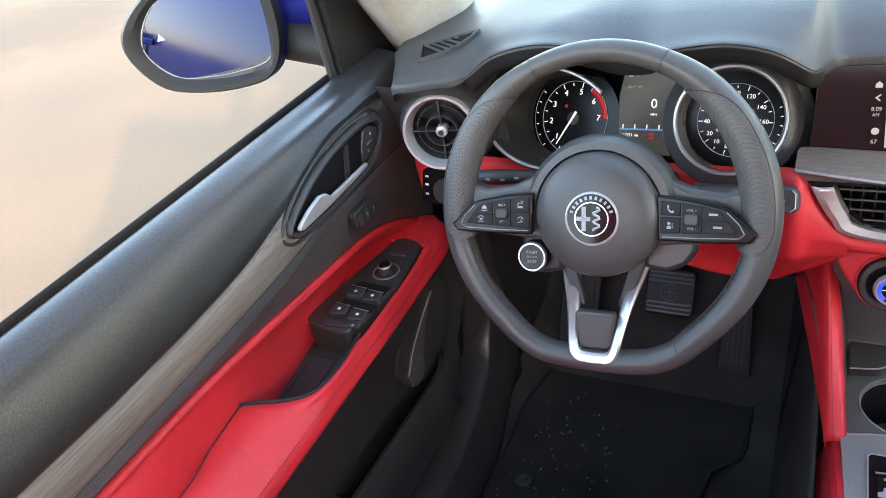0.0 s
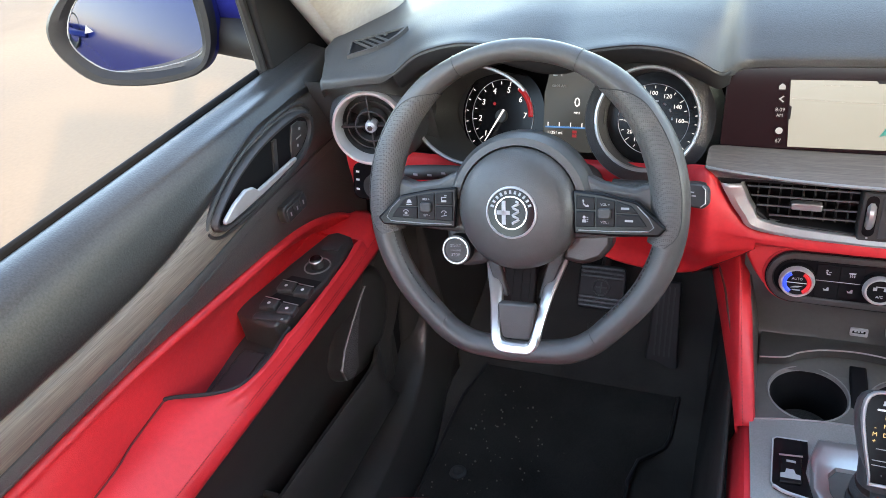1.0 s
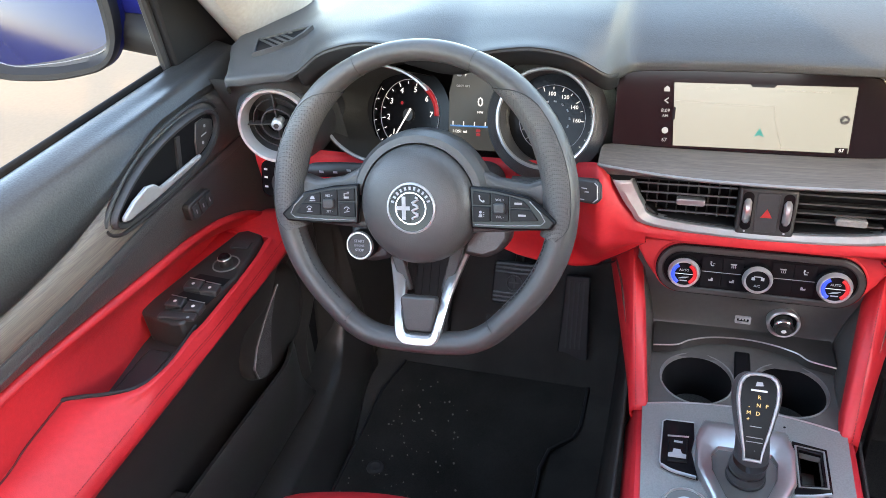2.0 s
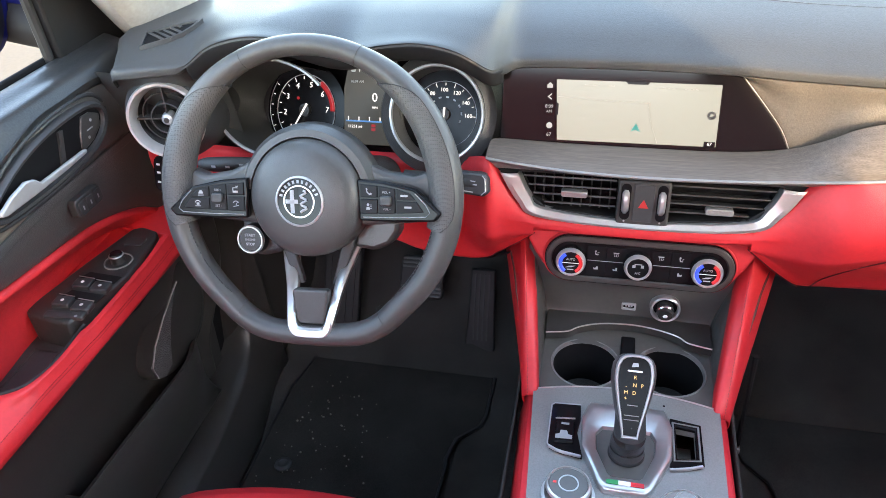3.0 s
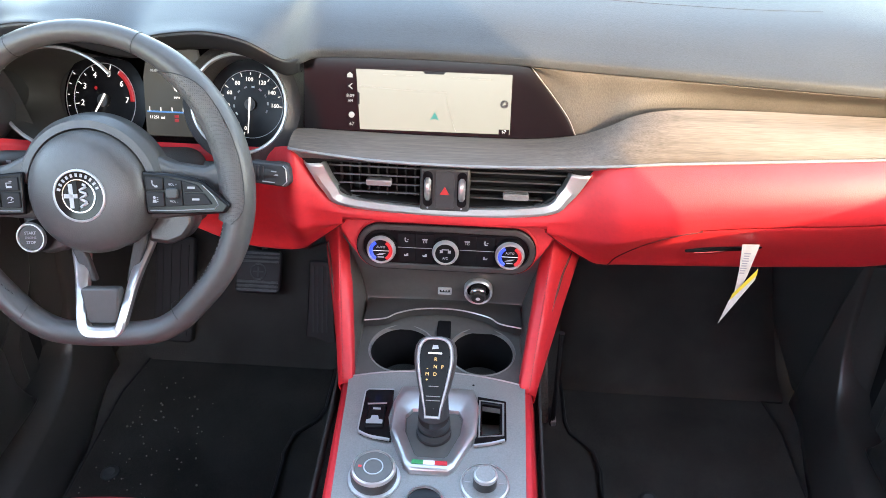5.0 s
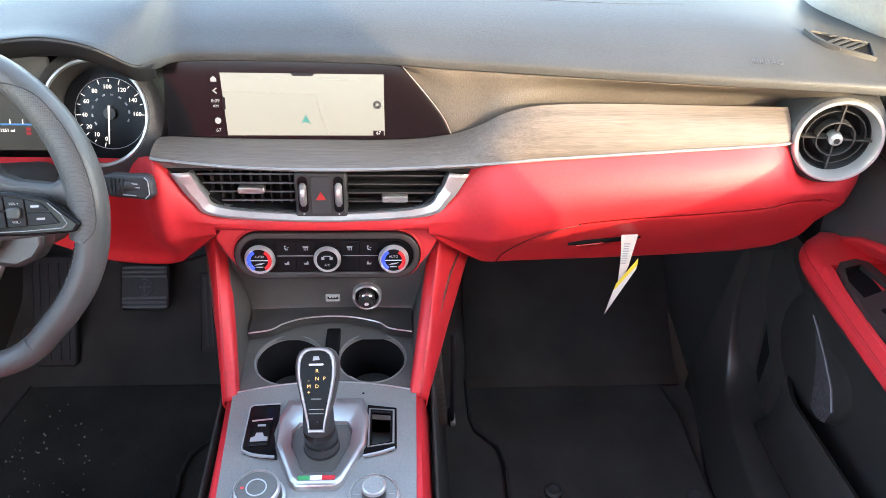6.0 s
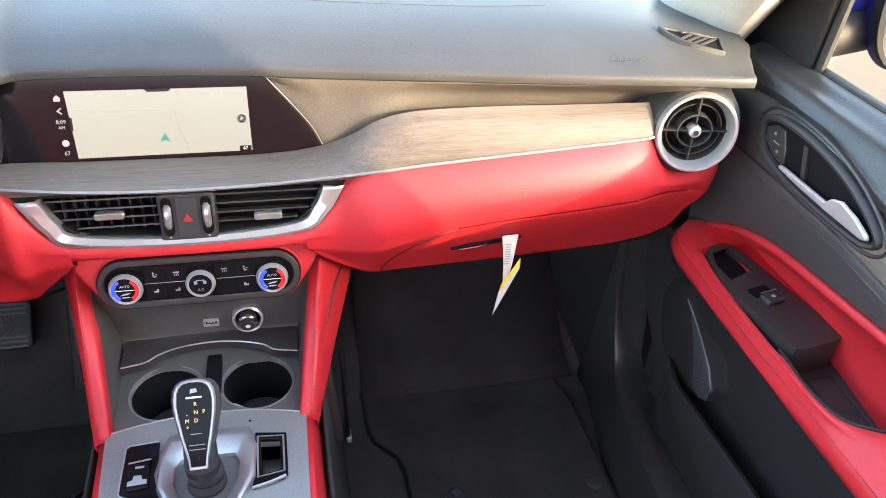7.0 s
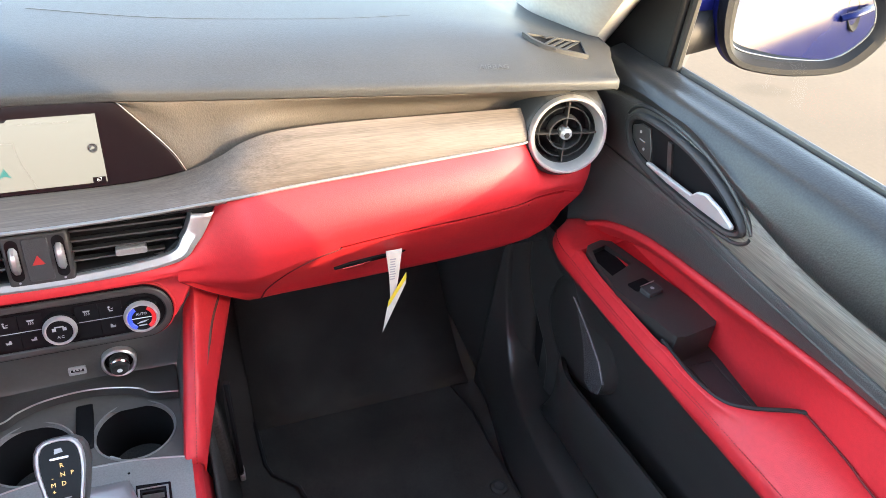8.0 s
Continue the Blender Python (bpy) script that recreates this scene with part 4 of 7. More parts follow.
def build_climate(d):
    part("red_surround", frame_plate(stadium(0.258, 0.0735, 14), stadium(0.250, 0.067, 14), at(CLIM, 0, 0, -0.0025), 0.036), RED, d, "red leather rim round the climate panel", bevel=0.002)
    part("red_backing", slab([(-0.153, 0.050), (0.153, 0.050), (0.150, 0.020), (0.139, 0.000), (0.126, -0.018), (-0.126, -0.018), (-0.139, 0.000), (-0.150, 0.020)], at(CLIM, 0, 0, -0.005), 0.02), RED, d, "red leather round the climate panel", bevel=0.004, segs=3)
    c = part("climate_panel", slab(stadium(0.252, 0.069, 14), at(CLIM, 0, 0, 0.001), 0.02), GLOSS, d, "black climate panel with three knobs")
    part("bezel", frame_plate(stadium(0.2495, 0.0665, 14), stadium(0.232, 0.049, 14), at(CLIM, 0, 0, 0.0040), 0.004), LOWPLASTIC, c, "satin black bezel", bevel=0.0018)
    bl = mat("blue_mark", (0.02, 0.06, 0.75), 0.4, glow=0.14)
    rd = mat("red_mark", (0.70, 0.02, 0.03), 0.4, glow=0.07)
    for u in (-0.0895, 0.0, 0.089):
        r = 0.0186 if u else 0.0166
        m = at(CLIM, u, -0.001, 0.001)
        k = part("knob", lathe([(r + 0.0035, 0.0), (r + 0.0025, 0.010), (r, 0.015), (0.0, 0.0155)], m, 40), KNOBBLACK, c, "round climate knob with silver rim")
        part("rim", lathe([(r - 0.0026, 0.0155), (r - 0.0020, 0.0176), (r - 0.0004, 0.0178), (r + 0.0010, 0.0150), (r + 0.0022, 0.0100), (r - 0.0026, 0.0155)], m, 44), RINGSILVER, k)
        if u:
            for mt, a0 in ((bl, 120), (rd, -60)):
                part("arc", grid([[m @ V(q * math.cos(radians(a)), q * math.sin(radians(a)), 0.0162) for a in range(a0, a0 + 121, 6)] for q in (r - 0.0072, r - 0.0026)]), mt, k, solid=0.0004)
            part("divider", box((0, 0, 0.0160), (0.027, 0.0007, 0.0006), m), WHITE, k)
            text("print", "AUTO", 0.0044, at(m, 0, 0.0052, 0.0158), PALEPRINT, k)
            part("mark", slab([(-0.007, -0.0015), (0.002, -0.0005), (0.007, 0.002), (-0.002, 0.001)], at(m, 0, -0.0055, 0.0160), 0.0004), PALEPRINT, k)
            part("mark", box((0, -0.0095, 0.0160), (0.009, 0.0014, 0.0004), m), PALEPRINT, k)
        else:
            for a in (-0.0055, 0.0055):
                part("mark", box((a, 0.003, 0.0160), (0.004, 0.004, 0.0004), m), PALEPRINT, k)
            part("mark", box((0, 0.006, 0.0160), (0.010, 0.0012, 0.0004), m), PALEPRINT, k)
            text("print", "A/C", 0.0046, at(m, 0, -0.007, 0.0158), PALEPRINT, k)
    for u in (-0.0555, -0.0295, 0.0295, 0.0555):
        for v in (0.0108, -0.0108):
            b = part("key", slab(stadium(0.0256, 0.0206, 3, 0.0008), at(CLIM, u, v, 0.0032), 0.003), KNOBBLACK, c, bevel=0.0005)
            if v > 0 or u != 0.0295:
                q = at(CLIM, u, v, 0.0036)
                seat = [(-0.0030, -0.002), (0.0025, -0.0022), (0.0033, 0.0006), (0.0005, -0.0004), (-0.0012, 0.0026), (-0.0028, 0.0022)]
                if v < 0:
                    icon = slab([(math.copysign(1, u) * a, c2) for a, c2 in seat], q, 0.0003)
                elif abs(u) < 0.04:
                    icon = join(slab([(-0.0040, 0.0030), (0.0040, 0.0030), (0.0032, 0.0012), (-0.0032, 0.0012)], q, 0.0003), *[slab([(a - 0.0004, 0.0004), (a + 0.0004, 0.0004), (a + 0.0010, -0.0012), (a + 0.0004, -0.0028), (a - 0.0004, -0.0028), (a + 0.0002, -0.0012)], q, 0.0003) for a in (-0.0022, 0.0, 0.0022)])
                else:
                    icon = join(slab(disc(0.0012, 10), at(q, -0.0014, 0.0030), 0.0003), slab([(-0.0026, 0.0014), (-0.0010, 0.0014), (-0.0002, -0.0012), (0.0026, -0.0014), (0.0026, -0.0024), (-0.0014, -0.0024)], q, 0.0003), slab([(0.0008, 0.0010), (0.0034, 0.0018), (0.0034, 0.0010), (0.0010, 0.0002)], q, 0.0003))
                part("mark", icon, PALEPRINT, b)
    for u in (-0.0425, 0.0425):
        part("key_gap", box((u, 0, 0.0034), (0.050, 0.0006, 0.0006), CLIM), PALEPRINT, c)


# ---- centre console ----
PLATE = basis((0, 0, 0.7316), (1, 0, 0), (0, 1, -0.045))


def holed(outline, holes, m, depth):
    """A flat plate with holes, given as outlines (u, v), and walls down to the depth."""
    bm = bmesh.new()
    edges = []
    for loop in [outline] + holes:
        vs = [bm.verts.new(m @ V(u, v, 0)) for u, v in loop]
        edges += [bm.edges.new((vs[i], vs[(i + 1) % len(vs)])) for i in range(len(vs))]
    bmesh.ops.triangle_fill(bm, use_beauty=True, use_dissolve=False, edges=edges)
    keep = [e for e in bm.edges if len(e.link_faces) == 1]
    r = bmesh.ops.extrude_edge_only(bm, edges=keep)
    n = m.to_3x3() @ V(0, 0, -depth)
    bmesh.ops.translate(bm, verts=[q for q in r["geom"] if isinstance(q, bmesh.types.BMVert)], vec=n)
    return bm


def build_console():
    c = thing("center_console", (0, -0.4, 0.32), "red-sided centre console with grey top plate", "console")
    for s in (-1, 1):
        secs, seam = [], []
        for k in range(-1, 9):
            t = k / 8
            pull, wide = (0.005 + 0.003 * t, 0.022 - 0.005 * t) if s < 0 else (0.003 + 0.007 * t, 0.005 + 0.009 * t)
            a = V(s * (0.150 - 0.026 * t - pull), 0.052 - 0.190 * t, 0.872 - 0.140 * t)
            b = V(s * (0.164 - 0.022 * t - pull), 0.034 - 0.172 * t, 0.886 - 0.160 * t)
            g = V(s * (0.216 - 0.070 * t - wide), 0.105 - 0.235 * t, 0.805 - 0.105 * t)
            secs.append([a + V(0, 0.02, -0.02), a, a * 0.5 + b * 0.5 + V(0, -0.003, 0.003), b, b * 0.6 + g * 0.4 + V(s * 0.004, 0, 0), g, g + V(-s * 0.02, 0.04, -0.03)])
            seam.append(b * 0.72 + a * 0.28 + V(0, -0.0050, 0.0050))
        skin = surf(secs, 3, 4)
        tree = BVHTree.FromBMesh(skin)
        leg = part("red_leg", skin, RED, c, "red leather knee rest with stitching", solid=0.003)
        stitch(seam, leg, REDTHREAD)
        slit = cr([V(s * 0.1920, 0.0520, 0.8330), V(s * 0.1800, 0.0180, 0.8260), V(s * 0.1712, 0.0020, 0.8190), V(s * 0.1640, -0.0208, 0.8070), V(s * 0.1590, -0.0400, 0.7950)], 4)
        slit = [tree.find_nearest(q)[0] + V(s * 0.0011, -0.0011, 0.0008) for q in slit]
        part("side_slit", tube(slit, [0.0008] + [0.0022] * (len(slit) - 6) + [0.0016, 0.0012, 0.0009, 0.0007, 0.0005], 6), mat("brown_slit", (0.085, 0.045, 0.035), 0.6), leg)
        w = 0.105 if s < 0 else 0.117
        rows = [[V(s * 0.119, -0.120, 0.731), V(s * 0.130, -0.122, 0.724), V(s * 0.136, -0.122, 0.69), V(s * 0.142, -0.11, 0.655)], [V(s * w, -0.45, 0.752), V(s * (w + 0.009), -0.45, 0.746), V(s * (w + 0.017), -0.45, 0.70), V(s * (w + 0.025), -0.45, 0.655)], [V(s * w, -0.75, 0.765), V(s * (w + 0.009), -0.75, 0.758), V(s * (w + 0.017), -0.75, 0.71), V(s * (w + 0.025), -0.75, 0.655)]]
        part("red_side", surf(rows, 3, 3), RED, c, "red leather console side", solid=0.003)
        rows = [[V(s * 0.150, 0.25, 0.78), V(s * 0.168, 0.25, 0.60), V(s * 0.190, 0.25, 0.32)], [V(s * 0.146, -0.12, 0.70), V(s * 0.160, -0.10, 0.56), V(s * 0.184, -0.08, 0.32)], [V(s * 0.144, -0.80, 0.70), V(s * 0.157, -0.80, 0.56), V(s * 0.178, -0.80, 0.32)]]
        part("carpet_side", surf(rows, 4, 4), CARPET, c, solid=0.004)
        e = 0.005 if s < 0 else 0.0
        rows = [[V(s * (0.150 - e), 0.055, 0.885), V(s * (0.138 - e), 0.030, 0.82), V(s * 0.120, 0.030, 0.735)], [V(s * (0.1365 - e), -0.04, 0.803), V(s * 0.126, -0.03, 0.775), V(s * 0.119, -0.03, 0.735)], [V(s * 0.118, -0.125, 0.735), V(s * 0.117, -0.125, 0.733), V(s * 0.116, -0.125, 0.715)]]
        part("inner_cheek", surf(rows, 6, 4), STACK, c, solid=0.003)
    rows = [[V(x, 0.022, 0.922), V(x, 0.019, 0.87), V(x, 0.016, 0.832), V(x, 0.026, 0.79), V(x, 0.028, 0.76), V(x, 0.020, 0.742), V(x, -0.03, 0.735)] for x in (-0.148, -0.06, 0.06, 0.150)]
    stack = part("stack_panel", surf(rows, 2, 4), STACK, c, "black lower stack panel")
    # power socket and port
    m = basis((0.052, 0.018, 0.777), (1, 0, 0), (0, 0.10, 1))
    so = part("power_socket", lathe([(0.0215, -0.012), (0.0215, 0.004), (0.0200, 0.0055), (0.0178, 0.0045), (0.0170, -0.004), (0.0, -0.005)], m, 40), RINGSILVER, stack, "silver-ringed power socket with plug")
    part("well", lathe([(0.0, -0.0035), (0.0174, -0.0035), (0.0174, -0.006)], m, 32), DARK, so)
    part("plug", lathe([(0.0115, -0.004), (0.0115, 0.010), (0.0100, 0.0150), (0.0, 0.0155)], m @ Matrix.Rotation(radians(14), 4, "X"), 28), PLASTIC, so)
    part("plug_collar", lathe([(0.0125, 0.004), (0.0128, 0.008), (0.0118, 0.0095), (0.0112, 0.004)], m @ Matrix.Rotation(radians(14), 4, "X"), 28), CHROME, so)
    part("mark", slab(disc(0.0036, 6), m @ Matrix.Rotation(radians(14), 4, "X") @ Matrix.Translation((0, 0, 0.0160)), 0.0004), WHITE, so)
    m = basis((0.001, 0.0245, 0.769), (1, 0, 0), (0, 0.10, 1))
    us = part("usb_port", frame_plate(stadium(0.021, 0.011, 3, 0.0015), stadium(0.016, 0.006, 3, 0.001), at(m, 0, 0, 0.002), 0.004), PALEPRINT, stack, "small grey-rimmed port")
    part("port_well", slab(stadium(0.016, 0.006, 3, 0.001), at(m, 0, 0, -0.001), 0.001), DARK, us)
    part("port_marks", join(*[box((u, 0, -0.0005), (0.0026, 0.002, 0.0006), m) for u in (-0.004, 0.0, 0.004)]), PALEPRINT, us)
    # ledge above the cups with bright edge
    edge = [V(-0.116, -0.032, 0.748), V(-0.085, -0.026, 0.7485), V(-0.068, -0.015, 0.750), V(-0.040, -0.005, 0.751), V(0.0, -0.001, 0.7515), V(0.036, -0.004, 0.751), V(0.070, -0.014, 0.750), V(0.086, -0.025, 0.7485), V(0.118, -0.032, 0.748)]
    e = [q + V(0, 0, 0.004) for q in cr(edge, 5)]
    ledge = part("ledge", grid([[q + V(0, 0.001, -0.014), q + V(0, 0, -0.002), q, q + V(0, 0.010, 0.001), V(q.x, 0.034, 0.746)] for q in e]), LOWPLASTIC, c, "black ledge with bright edge")
    part("bright_edge", tube([q + V(0, -0.0006, 0.0004) for q in e], 0.0011, 6), SILVER, ledge)
    # cup tray
    cups = ((-0.055, -0.069), (0.061, -0.067))
    outline = [(-0.119, 0.0), (0.119, 0.0), (0.121, -0.14), (-0.121, -0.14)]
    n = 40
    rings = [[(cx + 0.0470 * math.cos(i * math.tau / n), cy + 0.0470 * math.sin(i * math.tau / n)) for i in range(n)] for cx, cy in cups]
    tm = basis((0, 0, 0.7345), (1, 0, 0), (0, 1, 0.0))
    tray = part("cup_tray", holed(outline, rings, tm, 0.006), STACK, c, "dark grey double cup holder")
    for cx, cy in cups:
        cm = at(tm, cx, cy)
        part("cup_rim", lathe([(0.0492, 0.0), (0.0486, 0.0014), (0.0470, 0.0010), (0.0455, -0.005)], cm, 40), GREY, tray)
        # Near-black lining paints the shade down inside the cup.
        part("cup", lathe([(0.0470, -0.001), (0.045, -0.010), (0.039, -0.075), (0.0, -0.078)], cm, 40), DARK, tray, "cup holder painted near-black for shade")
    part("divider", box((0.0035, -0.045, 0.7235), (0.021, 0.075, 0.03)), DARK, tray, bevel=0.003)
    part("spring_tab", box((0, 0, 0), (0.016, 0.004, 0.018), pose(0.036, -0.092, 0.714, 20, 0, -35)), PALEPRINT, tray, "pale spring tab", bevel=0.002)
    # grey plate with openings
    front = [(x, -0.114 - 0.019 * (x / 0.122) ** 2) for x in [-0.122 + 0.244 * i / 16 for i in range(17)]]
    outline = front + [(0.116, -0.40), (0.114, -0.62), (-0.100, -0.62), (-0.105, -0.40)]
    sel = [(-0.047, -0.149), (0.052, -0.148), (0.062, -0.180), (0.060, -0.230), (0.034, -0.286), (0.025, -0.294), (-0.023, -0.294), (-0.031, -0.286), (-0.055, -0.232), (-0.056, -0.180)]
    bin_in = [(0.0635, -0.172), (0.0880, -0.175), (0.0875, -0.222), (0.0635, -0.227)]
    plate = part("top_plate", holed(outline, [[(a * 0.96, (b + 0.22) * 0.96 - 0.22) for a, b in sel], bin_in], PLATE, 0.012), GREY, c, "brushed grey console top plate")
    part("plate_edge", tube([PLATE @ V(x, y, 0.0) for x, y in front], 0.0012, 6), SILVER, plate)
    part("pin_hole", slab(disc(0.0016, 10), at(PLATE, 0.051, -0.137, 0.0004), 0.0004), DARK, plate)
    # parking brake switch
    ep = [(-0.094, -0.162), (-0.090, -0.158), (-0.056, -0.156), (-0.055, -0.182), (-0.058, -0.205), (-0.049, -0.246), (-0.078, -0.241), (-0.091, -0.236), (-0.094, -0.228)]
    epb = part("parking_brake_panel", slab(ep, at(PLATE, 0, 0, 0.0025), 0.004), GLOSS, c, "glossy black parking brake switch", bevel=0.001)
    # Two pale tubes paint the reflection on the glossy panel's edges.
    part("panel_edge", tube([PLATE @ V(u, v, 0.0028) for u, v in ep[:3]] , 0.0009, 6), PALEPRINT, epb)
    part("panel_edge", tube([PLATE @ V(u, v, 0.0028) for u, v in ep[6:] + ep[:1]], 0.0009, 6), PALEPRINT, epb)
    part("switch", slab([(-0.086, -0.190), (-0.062, -0.187), (-0.062, -0.226), (-0.086, -0.228)], at(PLATE, 0, 0, 0.006), 0.006), KNOBBLACK, epb, bevel=0.002)
    part("switch_edge", tube([PLATE @ V(-0.087, -0.189, 0.007), PLATE @ V(-0.062, -0.186, 0.007)], 0.0011, 6), SILVER, epb)
    part("lower_edge", tube(cr([PLATE @ V(-0.092, -0.234, 0.0035), PLATE @ V(-0.078, -0.2405, 0.0035), PLATE @ V(-0.052, -0.2455, 0.0045)], 4), 0.0022, 6), SILVER, epb)
    part("marks", join(box((-0.074, -0.196, 0.0064), (0.010, 0.003, 0.0006), PLATE), slab([(-0.085, -0.222), (-0.064, -0.221), (-0.064, -0.215), (-0.069, -0.214), (-0.071, -0.208), (-0.079, -0.208), (-0.080, -0.214), (-0.085, -0.216)], at(PLATE, 0, 0, 0.0066), 0.0006)), PALEPRINT, epb)
    # small bin
    bo = [(0.0575, -0.160), (0.0955, -0.166), (0.0955, -0.232), (0.088, -0.237), (0.0545, -0.246), (0.057, -0.205)]
    bi = [(0.0640, -0.1725), (0.0875, -0.1755), (0.0872, -0.2215), (0.0840, -0.2235), (0.0640, -0.2265), (0.0637, -0.200)]
    bn = part("small_bin", frame_plate(bo, bi, at(PLATE, 0, 0, 0.0028), 0.006), GLOSS, c, "small open bin with dark rim", bevel=0.001)
    part("bin_rim", tube([PLATE @ V(u, v, 0.003) for u, v in [(0.0605, -0.168), (0.0915, -0.171), (0.0912, -0.226), (0.0605, -0.231)]], 0.0014, 6, closed=True), GREY, bn)
    part("bin_floor", box((0.0757, -0.199, -0.026), (0.026, 0.056, 0.003), PLATE @ Matrix.Rotation(radians(6), 4, "X")), GREY, bn)
    part("bin_edge", tube(cr([PLATE @ V(0.0545, -0.2455, 0.003), PLATE @ V(0.075, -0.2405, 0.003), PLATE @ V(0.093, -0.2345, 0.004)], 4), 0.0022, 6), SILVER, bn)
    # rotary knobs
    m = at(PLATE, -0.063, -0.302)
    k = part("drive_knob", lathe([(0.0275, 0.0), (0.0275, 0.012), (0.0245, 0.020), (0.0, 0.0205)], m, 44), LOWPLASTIC, c, "silver-rimmed drive mode knob")
    part("knob_top", lathe([(0.0228, 0.0198), (0.0222, 0.0209), (0.0, 0.0212)], m, 40), STACK, k)
    part("base_ring", lathe([(0.0275, 0.0), (0.0318, 0.001), (0.0312, 0.0035), (0.0275, 0.004)], m, 44), RINGSILVER, k)
    part("rim", lathe([(0.0225, 0.0195), (0.0235, 0.0222), (0.0256, 0.0210), (0.0268, 0.0175), (0.0250, 0.0165)], m, 44), RINGSILVER, k)
    part("top_ring", lathe([(0.0105, 0.021), (0.0105, 0.0222), (0.0118, 0.0222), (0.0118, 0.021)], m, 32), SILVER, k)
    part("mark", box((-0.016, 0.0, 0.0212), (0.004, 0.003, 0.0006), m), mat("red_letter", (0.7, 0.05, 0.05), 0.5), k)
    m = at(PLATE, 0.069, -0.302)
    k = part("media_knob", lathe([(0.0280, 0.0), (0.0275, 0.004), (0.0, 0.0045)], m, 44), GREY, c, "silver media control knob")
    part("base_ring", lathe([(0.0262, 0.003), (0.0268, 0.006), (0.0290, 0.005), (0.0295, 0.0)], m, 44), RINGSILVER, k)
    part("button", lathe([(0.0145, 0.003), (0.0140, 0.018), (0.0125, 0.021), (0.0, 0.0205)], m, 36), LOWPLASTIC, k)
    part("button_ring", lathe([(0.0112, 0.0208), (0.0118, 0.0222), (0.0138, 0.0212), (0.0145, 0.0175), (0.0135, 0.0170)], m, 36), RINGSILVER, k)
    part("button_top", lathe([(0.0115, 0.0208), (0.0112, 0.0216), (0.0, 0.0216)], m, 32), GREY, k)
    for a in (-0.0205, 0.0205):
        part("mark", box((a, 0, 0.0046), (0.007, 0.0012, 0.0006), m), PALEPRINT, k)
    m = at(PLATE, 0.0, -0.338)
    k = part("volume_knob", lathe([(0.0235, 0.0), (0.0230, 0.008), (0.0, 0.009)], m, 40), GLOSS, c, "black volume knob with silver rim")
    part("rim", lathe([(0.0205, 0.008), (0.0212, 0.0105), (0.0235, 0.0095), (0.0240, 0.004)], m, 40), SILVER, k)
    part("net_pocket", slab([(-0.016, 0.20), (-0.020, 0.0), (-0.014, -0.012), (0.020, -0.012), (0.026, 0.0), (0.030, 0.20)], basis((0.178, -0.008, 0.545), (0, 1, 0), (-0.10, 0, 1)), 0.020), mat("dark_net", (0.050, 0.043, 0.037), 0.9, bump=1.0, bump_scale=180, fine=0.4, fine_scale=260), c, "dark net pocket on the tunnel side", bevel=0.004)
    part("net_rim", tube([(0.179, -0.026, 0.742), (0.1845, -0.030, 0.560), (0.185, -0.020, 0.532), (0.185, 0.012, 0.530)], 0.0045, 8), SAIL, c)
    part("net_clip", box((0.187, -0.022, 0.545), (0.008, 0.022, 0.012)), GREY, c, "small grey clip", bevel=0.002)


